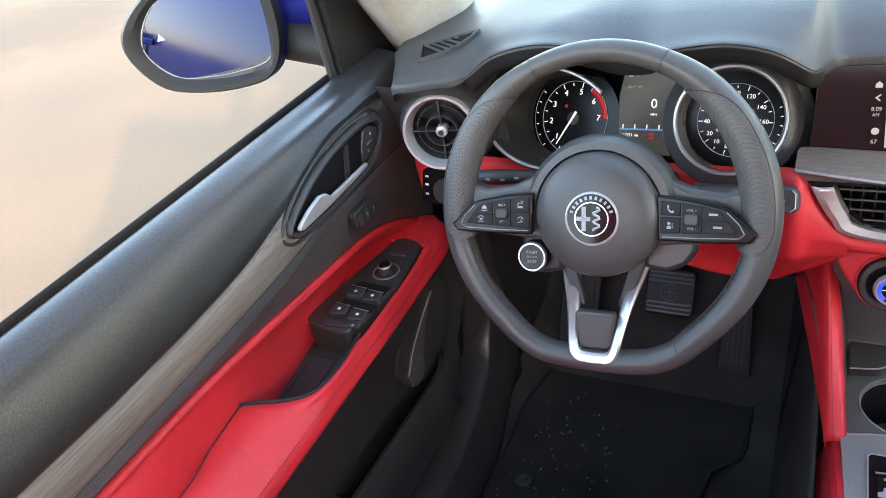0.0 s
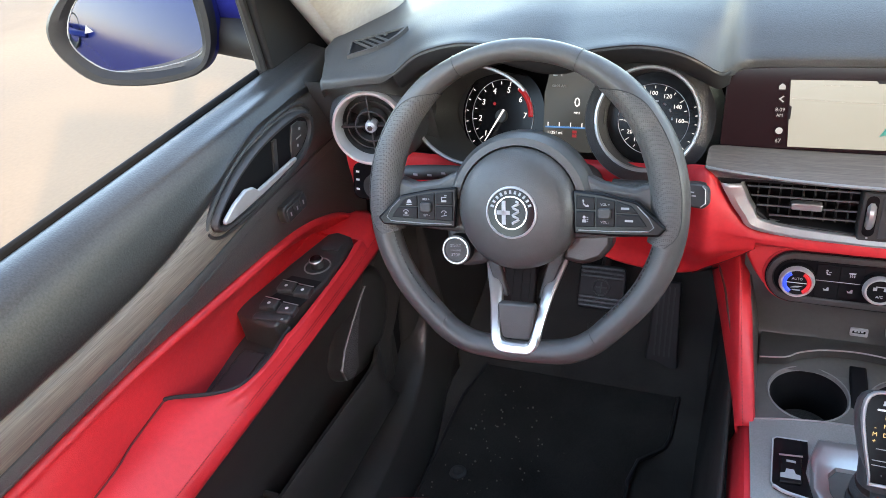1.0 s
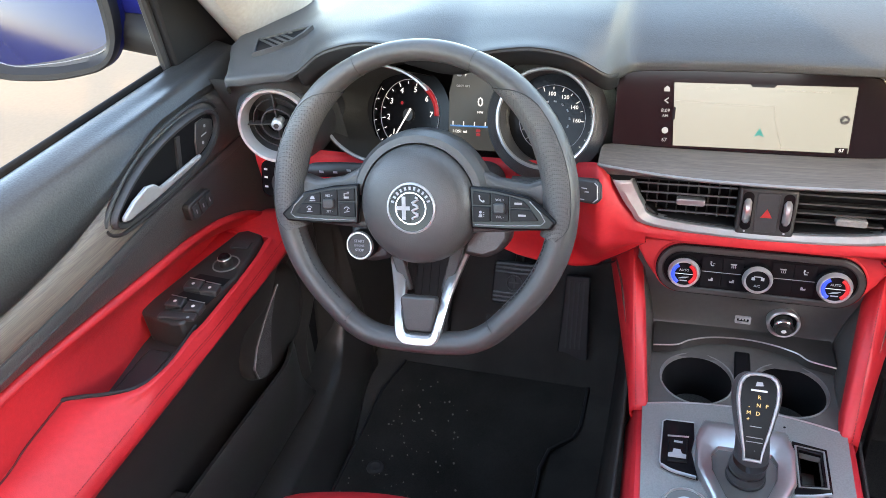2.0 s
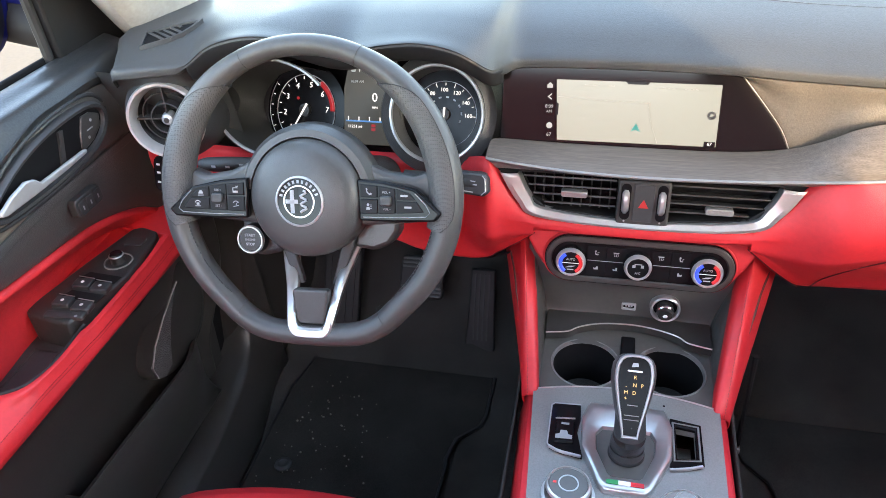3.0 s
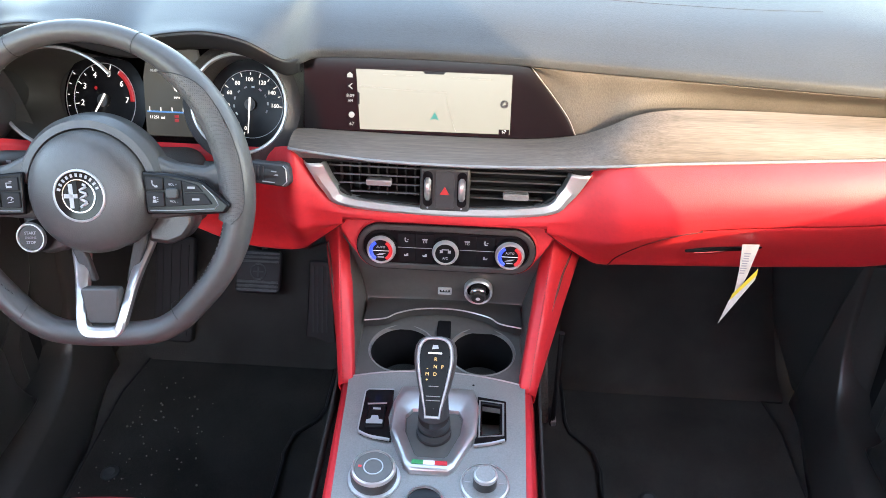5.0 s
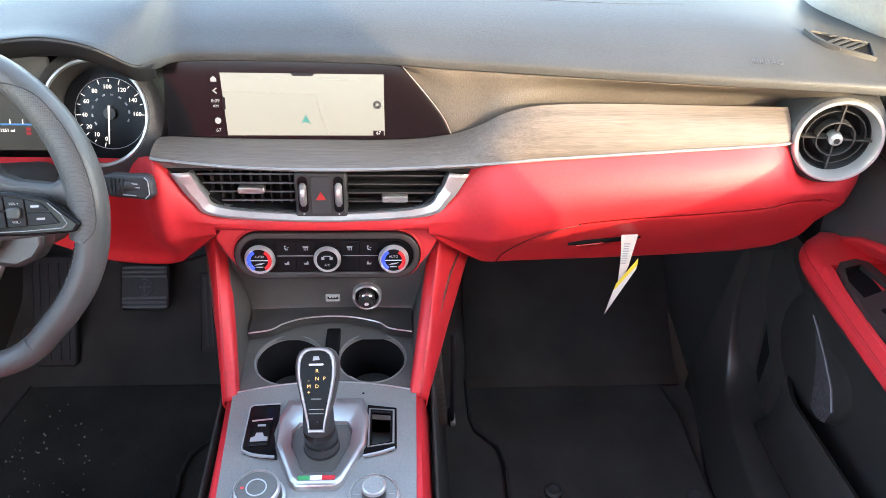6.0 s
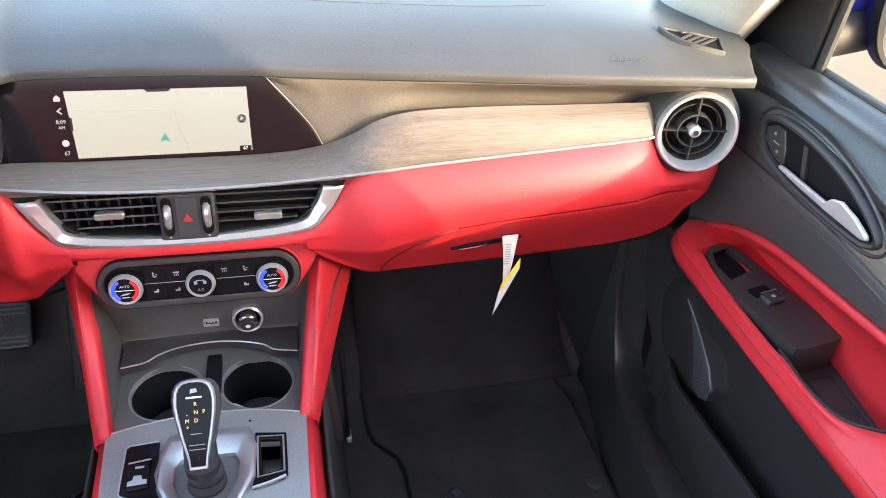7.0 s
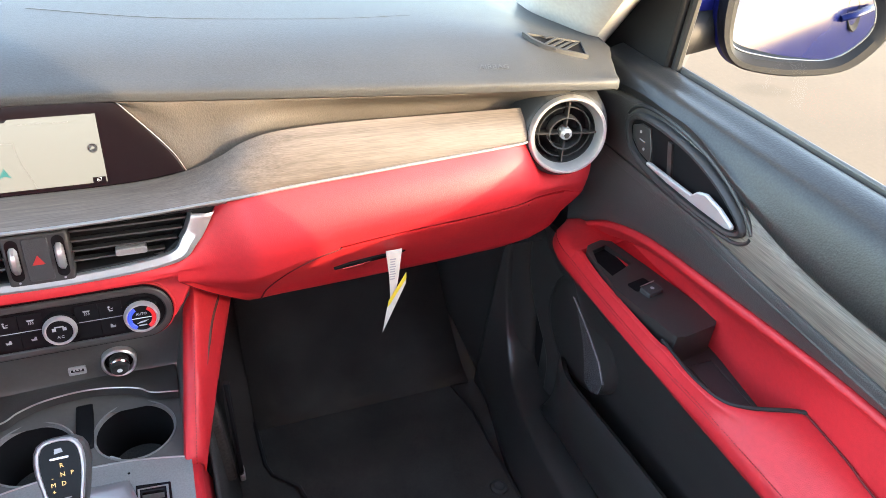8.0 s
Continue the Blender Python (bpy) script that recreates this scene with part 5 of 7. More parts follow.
def build_shifter():
    g = thing("gear_selector", (0.003, -0.22, 0.738), "black gear selector with lit letters on a silver plate", "gear selector")
    o = [(-0.045, -0.152), (0.0, -0.1505), (0.051, -0.151), (0.060, -0.182), (0.058, -0.230), (0.032, -0.285), (0.024, -0.292), (-0.022, -0.292), (-0.030, -0.285), (-0.053, -0.231), (-0.054, -0.182)]
    i = [(-0.026, -0.192), (0.002, -0.191), (0.032, -0.192), (0.038, -0.204), (0.036, -0.226), (0.022, -0.262), (0.018, -0.266), (-0.014, -0.266), (-0.018, -0.262), (-0.033, -0.226), (-0.034, -0.204)]
    rows = [[at(PLATE, 0, 0, w) @ V(a[0] * (1 - k) + b[0] * k, a[1] * (1 - k) + b[1] * k, 0) for a, b in zip(o, i)] for w, k in ((-0.004, 0.0), (0.006, 0.02), (0.0085, 0.12), (0.0085, 0.35), (0.003, 0.92), (-0.004, 1.0))]
    base = part("base_plate", grid(rows, closed=True), SILVER, g, "satin silver selector plate", sharp=50)
    part("inner_plate", slab([(a * 1.02, (b + 0.228) * 1.02 - 0.228) for a, b in i], at(PLATE, 0, 0, -0.001), 0.003), STACK, g)
    for n, (u0, u1, mt) in enumerate(((-0.020, -0.006, mat("flag_green", (0.02, 0.25, 0.08), 0.4)), (-0.006, 0.008, WHITE), (0.008, 0.023, mat("flag_red", (0.55, 0.02, 0.03), 0.4)))):
        part("flag_bar", box(((u0 + u1) / 2, -0.2805, 0.0088), (u1 - u0, 0.0060, 0.0010), PLATE), mt, base, "green, white and red badge bar" if n == 0 else "")
    cm = at(PLATE, 0.003, -0.226)
    part("collar", lathe([(0.0225, 0.0), (0.0220, 0.003), (0.0200, 0.0045), (0.0175, 0.0045)], cm, 36), RUBBER, g)
    SK = basis((0.002, -0.2135, 0.8440), (1, 0, 0), (0, 0.62, 0.78))
    part("stem", tube(cr([cm @ V(0, 0, -0.002), cm @ V(0, 0.001, 0.020), SK @ V(0.001, -0.056, -0.019), SK @ V(0.0, -0.030, -0.018)], 5), [0.0218 - 0.00028 * n for n in range(16)], 28, flat=1.0), SOFTBLACK, g)
    half = [(-0.059, 0.0092), (-0.050, 0.0102), (-0.036, 0.0132), (-0.020, 0.0168), (-0.004, 0.0200), (0.008, 0.0218), (0.018, 0.0220), (0.027, 0.0208), (0.0335, 0.0176), (0.0372, 0.0125), (0.0386, 0.0055)]

    def ring(k, sv=0.0):
        pts = [(hw * k, v * (1 - (1 - k) * 0.35) + sv) for v, hw in half]
        return [(a, b) for a, b in pts] + [(-a, b) for a, b in reversed(pts)]

    rows = [[SK @ V(a, b, w) for a, b in ring(k, sv)] for w, k, sv in ((-0.040, 0.78, -0.008), (-0.034, 1.06, -0.006), (-0.020, 1.20, -0.003), (-0.008, 1.14, -0.001), (-0.002, 1.02, 0.0), (0.0, 0.90, 0.0))]
    knob = part("knob", grid(rows, closed=True, caps=True), WHEEL, g, "black leather selector knob", sharp=50)
    rows = [[SK @ V(a, b, w) for a, b in ring(k)] for w, k in ((-0.004, 1.02), (0.0004, 1.0), (0.0020, 0.95), (0.0018, 0.87), (0.0004, 0.82))]
    part("knob_edge", grid(rows, closed=True), SATIN, knob, "silver edge of the knob", solid=0.0006)
    part("knob_face", slab(ring(0.82), at(SK, 0, 0, 0.0014), 0.002), FACE, knob, "glossy face with lit letters")
    amber = mat("lit_letters", (0.85, 0.62, 0.28), 0.4, glow=0.09)
    for ch, u, v in (("R", 0.001, 0.0125), ("N", 0.001, 0.0035), ("D", 0.001, -0.0055), ("M", -0.0085, -0.0055), ("P", 0.0095, 0.0035), ("+", -0.0085, -0.0125), ("-", -0.0085, 0.0015)):
        text("letter", ch, 0.0060, at(SK, u, v, 0.0018), amber, knob)
    part("release_key", slab(stadium(0.017, 0.0020, 3, 0.0009), at(SK, 0, 0.0200, 0.0026), 0.002), SILVER, knob)
    part("key_mark", slab([(-0.004, -0.002), (0.004, -0.001), (0.003, 0.003), (-0.003, 0.003)], at(SK, 0, 0.0265, 0.0018), 0.0004), PALEPRINT, knob)
    for v in (-0.020, -0.032, -0.037):
        part("groove", box((0, v, 0.0016), (0.012 if v > -0.03 else 0.017, 0.0008, 0.0008), SK), GREY, knob)


# ---- steering wheel ----
WH = basis((-0.394, -0.154, 1.0415), (1, 0, 0), (0, 0.41, 0.912)) @ Matrix.Rotation(radians(3), 4, "Z") @ Matrix.Scale(1.024, 4)


def wheel_path(n=10):
    r = 0.1680
    pts = [(r * math.cos(radians(a)), r * math.sin(radians(a))) for a in range(-40, 221, 10)]
    pts += [(-0.108, -0.1305), (-0.086, -0.1510), (-0.060, -0.1640), (-0.03, -0.1680), (0.0, -0.1690), (0.03, -0.1680), (0.060, -0.1640), (0.086, -0.1510), (0.108, -0.1305)]
    return cr([(a, b, 0) for a, b in pts], 4, True)


def key_icon(s, corner, m):
    """Small symbols on the wheel keys: a handset, a talking head, word bars, cars and a gauge."""
    low, outer = corner[1] < 0, corner[0] > 0.1
    if s > 0 and not outer:
        if low:
            return join(slab(disc(0.0016, 10), at(m, -0.001, 0.0022, 0), 0.0004), slab([(-0.0034, -0.0034), (0.0012, -0.0034), (0.0006, -0.0002), (-0.0026, -0.0002)], m, 0.0004), *[box((0.0026, v, 0), (0.0016, 0.0007, 0.0004), m) for v in (-0.002, 0.0, 0.002)])
        return slab([(-0.0032, 0.0034), (-0.0016, 0.0036), (-0.0010, 0.0016), (-0.0020, 0.0008), (-0.0006, -0.0012), (0.0014, -0.0024), (0.0024, -0.0014), (0.0040, -0.0024), (0.0034, -0.0040), (0.0008, -0.0040), (-0.0022, -0.0014)], m, 0.0004)
    if s > 0:
        return slab(stadium(0.0085, 0.0022, 2, 0.0005), m, 0.0004)
    arc = arc_lathe([(0.0030, 0.0004), (0.0038, 0.0004), (0.0038, 0.0), (0.0030, 0.0)], m, 20, 160, 10)
    if outer:
        car = slab([(-0.0030, -0.0012), (0.0030, -0.0012), (0.0022, 0.0010), (0.0012, 0.0026), (-0.0012, 0.0026), (-0.0022, 0.0010)], m, 0.0004)
        return join(car, box((0, -0.0030, 0), (0.0070, 0.0008, 0.0004), m)) if not low else join(arc, box((0, -0.0004, 0), (0.0032, 0.0026, 0.0004), m), box((0, -0.0030, 0), (0.0070, 0.0008, 0.0004), m))
    if low:
        return join(arc, slab([(-0.0004, -0.001), (0.0004, -0.001), (0.0022, 0.0024), (0.0016, 0.0026)], m, 0.0004), slab([(-0.0034, -0.0026), (0.0030, -0.0014), (0.0030, -0.0022), (-0.0034, -0.0034)], m, 0.0004))
    return join(box((0, 0.0016, 0), (0.0060, 0.0008, 0.0004), m), box((0, -0.0028, 0), (0.0060, 0.0022, 0.0004), m), box((-0.0026, 0.0002, 0), (0.0008, 0.0034, 0.0004), m), box((0.0022, 0.0034, 0), (0.0030, 0.0008, 0.0004), m))


def build_wheel():
    w = thing("steering_wheel", (-0.388, -0.10, 1.03), "flat-bottomed black leather steering wheel with silver lower spoke", "steering wheel")
    up = WH.to_3x3() @ V(0, 0, 1)
    loc = wheel_path()
    rad = []
    for p in loc:
        a = math.degrees(math.atan2(p.y, abs(p.x)))
        rad.append(lerp([(-90, 0.0138), (-55, 0.0150), (-20, 0.0165), (20, 0.0170), (50, 0.0150), (65, 0.0125), (90, 0.0122)], a))
    rim = part("rim", tube([WH @ p for p in loc], rad, 22, closed=True, up=up, flat=1.12), WHEEL, w, "black leather rim")
    for s in (-1, 1):
        rows, edge = [], []
        for k in range(25):
            a = -13 + 67 * k / 24
            r = lerp([(-20, 0.0165), (20, 0.0170), (50, 0.0150), (65, 0.0125)], a)
            h = (k / 24)
            f0 = 58 + 95 * max(0.0, (h - 0.72) / 0.28) ** 2 + 40 * max(0.0, (0.12 - h) / 0.12) ** 2
            row = []
            for n in range(13):
                f = radians(f0 + (235 - f0) * n / 12)
                e = 0.0007 + 0.0055 * max(0.0, -math.cos(f)) * math.sin(math.pi * min(1.0, max(0.0, 1.15 - h)) ** 1.4 * 0.62)
                q = 0.168 + (r + e) * math.cos(f)
                row.append(WH @ V(s * q * math.cos(radians(a)), q * math.sin(radians(a)), 1.12 * (r + e * 0.5) * math.sin(f)))
            rows.append(row)
            edge.append(row[0])
        part("grip", grid(rows), PERF, rim, "perforated leather thumb grip")
        part("grip_seam", tube(edge + [rows[-1][n] for n in range(1, 9)], 0.0005, 5), RUBBER, rim)
        for a, rr in ((-58, 0.0150), (66, 0.0126)):
            c = [WH @ V(s * (0.168 + rr * math.cos(t)) * math.cos(radians(a)), (0.168 + rr * math.cos(t)) * math.sin(radians(a)), 1.12 * rr * math.sin(t)) for t in [math.tau * q / 20 for q in range(20)]]
            part("seam", tube(c, 0.0004, 5, closed=True), PLASTIC, rim)
        low = [WH @ V(s * 0.1545 * math.cos(radians(a)), 0.1545 * math.sin(radians(a)) if a > -52 else -0.145, 0.010) for a in range(-50, -6, 4)]
        stitch(low, rim, RUBBER, 0.005, 0.0008)
    hub_m = at(WH, 0.003, -0.003)
    hub = part("hub", lathe([(0.0, 0.030), (0.03, 0.0292), (0.050, 0.0262), (0.062, 0.020), (0.0675, 0.012), (0.069, 0.002), (0.069, -0.02), (0.055, -0.05), (0, -0.05)], hub_m, 56), WHEEL, w, "round airbag cover")
    top = [[hub_m @ V(r * math.cos(radians(a)), r * math.sin(radians(a)), h) for a in range(4, 177, 6)] for r, h in ((0.0685, 0.004), (0.0705, 0.010), (0.0775, 0.009), (0.083, 0.000), (0.085, -0.018))]
    part("cowl", grid(top), WHEEL, w, solid=0.002)
    part("airbag_mark", box((0.0, -0.045, 0.0262), (0.028, 0.0022, 0.0006), hub_m @ Matrix.Rotation(radians(6), 4, "X")), PLASTIC, hub)
    em = at(hub_m, 0.0, -0.001, 0.0302)
    badge = part("badge", lathe([(0.0, 0.0008), (0.0275, 0.0002), (0.0285, -0.002)], em, 40), GLOSS, hub, "round silver and black badge")
    part("outer_ring", lathe([(0.0262, 0.0006), (0.0268, 0.0018), (0.0285, 0.0012), (0.0288, -0.001)], em, 40), SATIN, badge)
    part("inner_ring", lathe([(0.0168, 0.0010), (0.0172, 0.0018), (0.0182, 0.0018), (0.0186, 0.0008)], em, 36), CHROME, badge)
    part("half_field", slab([(-0.001, 0.0165)] + [(0.0165 * math.cos(radians(a)), 0.0165 * math.sin(radians(a))) for a in range(94, 267, 8)] + [(-0.001, -0.0165)], at(em, 0, 0, 0.0012), 0.0006), KNOBBLACK, badge)
    part("cross_bar", join(box((-0.0085, 0, 0.0016), (0.0150, 0.0044, 0.0008), em), box((-0.0080, 0, 0.0016), (0.0044, 0.026, 0.0008), em)), PALEPRINT, badge)
    part("wavy_bar", tube([em @ V(0.0055 + 0.0036 * math.sin(t * 3.6), 0.0125 - 0.025 * t / 5, 0.0016) for t in [q * 0.25 for q in range(21)]], 0.0014, 6), PALEPRINT, badge)
    part("ring_bars", join(*[box((0.0224, 0, 0.0009), (0.0036, 0.0024, 0.0008), at(em, 0, 0, 0, a)) for a in range(22, 163, 14)]), PALEPRINT, badge)
    # spokes with keys
    for s in (-1, 1):
        f = lambda pts: [(s * a, b) for a, b in pts]
        sk = part("spoke", slab(f([(0.040, 0.058), (0.066, 0.040), (0.095, 0.027), (0.128, 0.022), (0.150, 0.030), (0.160, 0.020), (0.163, -0.012), (0.152, -0.027), (0.120, -0.031), (0.050, -0.036)]), at(WH, 0, 0, 0.002), 0.026), WHEEL, w, "leather-clad side spoke", bevel=0.006, segs=3)
        KP = at(WH, 0, 0, 0.0012) @ Matrix.Rotation(radians(-s * 5.5), 4, "Y")
        pod = part("key_panel", slab(f([(0.067, 0.0205), (0.100, 0.0175), (0.135, 0.0105), (0.165, -0.016), (0.158, -0.0245), (0.110, -0.0265), (0.069, -0.0265)]), at(KP, 0, 0, 0.0085), 0.012), KNOBBLACK, sk, "glossy black key panel", bevel=0.0025, segs=3)
        part("panel_edge", tube([KP @ V(s * a, b, 0.0085) for a, b in [(0.136, 0.0060), (0.148, -0.006), (0.153, -0.015), (0.148, -0.0195), (0.110, -0.0215), (0.074, -0.0220)]], 0.0006, 6), KEYPRINT, pod)
        for q in ([(0.072, 0.015), (0.092, 0.0135), (0.092, 0.0005), (0.072, 0.0005)], [(0.072, -0.0015), (0.092, -0.0015), (0.092, -0.0175), (0.072, -0.0185)], [(0.0935, 0.0135), (0.113, 0.0105), (0.113, -0.0165), (0.0935, -0.0175)], [(0.1145, 0.0105), (0.130, 0.006), (0.137, -0.0015), (0.1145, -0.0015)], [(0.1145, -0.003), (0.138, -0.003), (0.146, -0.0145), (0.1145, -0.0165)]):
            key = part("key", slab(f(q), at(KP, 0, 0, 0.0102), 0.003), SAIL, pod, bevel=0.0008)
            cu, cv = sum(a for a, b in q) / 4, sum(b for a, b in q) / 4
            if q[0][0] == 0.0935:
                part("toggle", slab(stadium(0.0135, 0.0115, 4, 0.003), at(KP, s * cu, cv, 0.0150), 0.005), PLASTIC, key, bevel=0.0015)
                for body, dv in (("RES +" if s < 0 else "VOL +", 0.0090), ("SET -" if s < 0 else "VOL -", -0.0095)):
                    text("print", body, 0.0036, at(KP, s * cu, cv + dv, 0.0103), PALEPRINT, key)
            else:
                part("mark", key_icon(s, q[0], at(KP, s * cu, cv, 0.0105)), PALEPRINT, key)
    # lower spoke: a silver U that runs back under the hub, with a dark pad
    o = [(-0.0560, -0.050, -0.042), (-0.0460, -0.080, -0.026), (-0.0360, -0.112, -0.008), (-0.0295, -0.146, 0.010), (-0.0265, -0.160, 0.0135), (-0.0190, -0.1685, 0.0140), (-0.006, -0.1700, 0.0140)]
    i = [(-0.0370, -0.050, -0.044), (-0.0290, -0.080, -0.029), (-0.0235, -0.112, -0.010), (-0.0195, -0.143, 0.009), (-0.0175, -0.152, 0.0135), (-0.0140, -0.1565, 0.0140), (-0.005, -0.1575, 0.0140)]
    o, i = [Vector(q) for q in o], [Vector(q) for q in i]
    o += [V(-q.x, q.y, q.z) for q in reversed(o)]
    i += [V(-q.x, q.y, q.z) for q in reversed(i)]
    o, i = cr(o, 4), cr(i, 4)
    rows = [[WH @ (a + V(0, 0, -0.010)), WH @ a, WH @ (a * 0.8 + b * 0.2 + V(0, 0, 0.0022)), WH @ (a * 0.2 + b * 0.8 + V(0, 0, 0.0012)), WH @ (b + V(0, 0, -0.002)), WH @ (b + V(0, 0, -0.010))] for a, b in zip(o, i)]
    low = part("lower_spoke", grid(rows, closed=True, caps=True), SILVER, w, "satin silver lower spoke")
    part("pad", slab([(-0.0215, -0.112), (0.0215, -0.112), (0.0225, -0.118), (0.0180, -0.150), (0.0140, -0.1545), (-0.0140, -0.1545), (-0.0180, -0.150), (-0.0225, -0.118)], at(WH, 0, 0, 0.008), 0.014), WHEEL, low, "dark leather pad", bevel=0.004, segs=3)
    for s in (-1, 1):
        part("web", slab([(s * 0.050, -0.052), (s * 0.034, -0.052), (s * 0.018, -0.112), (s * 0.030, -0.112)], at(WH, 0, 0, -0.020), 0.01), SOFTBLACK, low, bevel=0.002)
    # start button on the wheel
    m = at(WH, -0.0732, -0.0545, 0.0030) @ Matrix.Scale(0.92, 4)
    st = part("start_button", lathe([(0.0196, -0.012), (0.0194, 0.0), (0.0, 0.0)], m, 36), SAIL, w, "silver-ringed start button")
    part("ring", lathe([(0.0152, 0.001), (0.0158, 0.0035), (0.0176, 0.0035), (0.0190, 0.0)], m, 40), SILVER, st)
    part("cap", lathe([(0.0148, 0.0), (0.0145, 0.002), (0.0, 0.0022)], m, 36), PLASTIC, st)
    text("print", "START", 0.0050, at(m, 0, 0.0058, 0.0024), PALEPRINT, st)
    text("print", "ENGINE", 0.0040, at(m, 0, 0.0, 0.0024), KEYPRINT, st)
    text("print", "STOP", 0.0050, at(m, 0, -0.0060, 0.0024), PALEPRINT, st)
    part("bracket", slab([(-0.092, -0.030), (-0.050, -0.030), (-0.040, -0.072), (-0.068, -0.078), (-0.092, -0.070)], at(WH, 0, 0, -0.012), 0.03), SOFTBLACK, w, bevel=0.006)
    part("bracket", slab([(0.048, -0.030), (0.100, -0.026), (0.102, -0.046), (0.090, -0.062), (0.070, -0.070), (0.045, -0.066)], at(WH, 0, 0, -0.026), 0.03), LOWPLASTIC, w, "dark bracket under the right spoke", bevel=0.006, segs=3)


def build_column():
    c = thing("steering_column", (-0.388, 0.0, 0.95), "black steering column shroud with two stalks", "steering column")
    rows = []
    for w, k, dv in ((-0.035, 0.75, 0.0), (-0.06, 0.9, 0.0), (-0.12, 0.95, 0.004), (-0.20, 1.0, 0.008)):
        rows.append([at(WH, 0.0, -0.030 + dv, w) @ V(a * k, b * k, 0) for a, b in stadium(0.115, 0.105, 6, 0.03)])
    part("shroud", grid(rows, closed=True, caps=True), SOFTBLACK, c)
    p = cr([(-0.46, -0.045, 1.018), (-0.505, -0.055, 1.020), (-0.545, -0.064, 1.022), (-0.586, -0.066, 1.020)], 4)
    l = part("stalk", tube(p, [0.006, 0.0062, 0.0068, 0.0075, 0.0085, 0.0092, 0.0096, 0.0100, 0.0102, 0.0102, 0.0100, 0.0096, 0.007][:len(p)], 16, flat=1.0), PLASTIC, c, "black control stalk")
    part("marks", join(*[box((x, y, z), (0.006, 0.0006, 0.003)) for x, y, z in ((-0.560, -0.0765, 1.0245), (-0.540, -0.0755, 1.0245), (-0.522, -0.0710, 1.026))]), PALEPRINT, l)
    p = cr([(-0.31, -0.030, 1.004), (-0.26, -0.036, 1.005), (-0.225, -0.038, 1.005), (-0.199, -0.038, 1.006)], 4)
    r = part("stalk", tube(p, [0.007, 0.0075, 0.008, 0.009, 0.010, 0.0115, 0.013, 0.014, 0.0145, 0.0145, 0.0145, 0.0140, 0.012][:len(p)], 16, flat=0.9), PLASTIC, c, "black control stalk")
    m = basis((-0.2225, -0.044, 1.006), (1, -0.10, -0.04), (0, 0.38, 0.925))
    end = part("stalk_end", slab([(-0.030, -0.011), (-0.030, 0.011), (-0.020, 0.0145), (0.020, 0.0150), (0.027, 0.010), (0.030, -0.008), (0.024, -0.0145), (-0.020, -0.0140)], at(m, 0, 0, 0.007), 0.016), SOFTBLACK, r, "flat end of the stalk with pale marks", bevel=0.003, segs=3)
    for u in (-0.021, -0.016, -0.011, -0.006):
        part("ridge", box((u, 0, 0.0075), (0.0022, 0.018, 0.003), m), PLASTIC, end)
    part("marks", join(box((0.008, 0.004, 0.0073), (0.007, 0.0014, 0.0006), m), box((0.009, 0.0, 0.0073), (0.010, 0.0016, 0.0006), m), box((0.002, -0.010, 0.0073), (0.016, 0.0012, 0.0006), m)), PALEPRINT, end)
    part("end_line", tube([m @ V(0.0195, 0.0125, 0.0072), m @ V(0.0235, 0.009, 0.0072), m @ V(0.0258, -0.007, 0.0072), m @ V(0.021, -0.0125, 0.0072)], 0.0007, 6), SILVER, end)


# ---- doors ----
def door_plane(s, x):
    """The plane at x off the car's middle, facing inwards: u runs forward times -s, v up."""
    return basis((s * x, 0, 0), (0, -s, 0), (0, 0, 1))


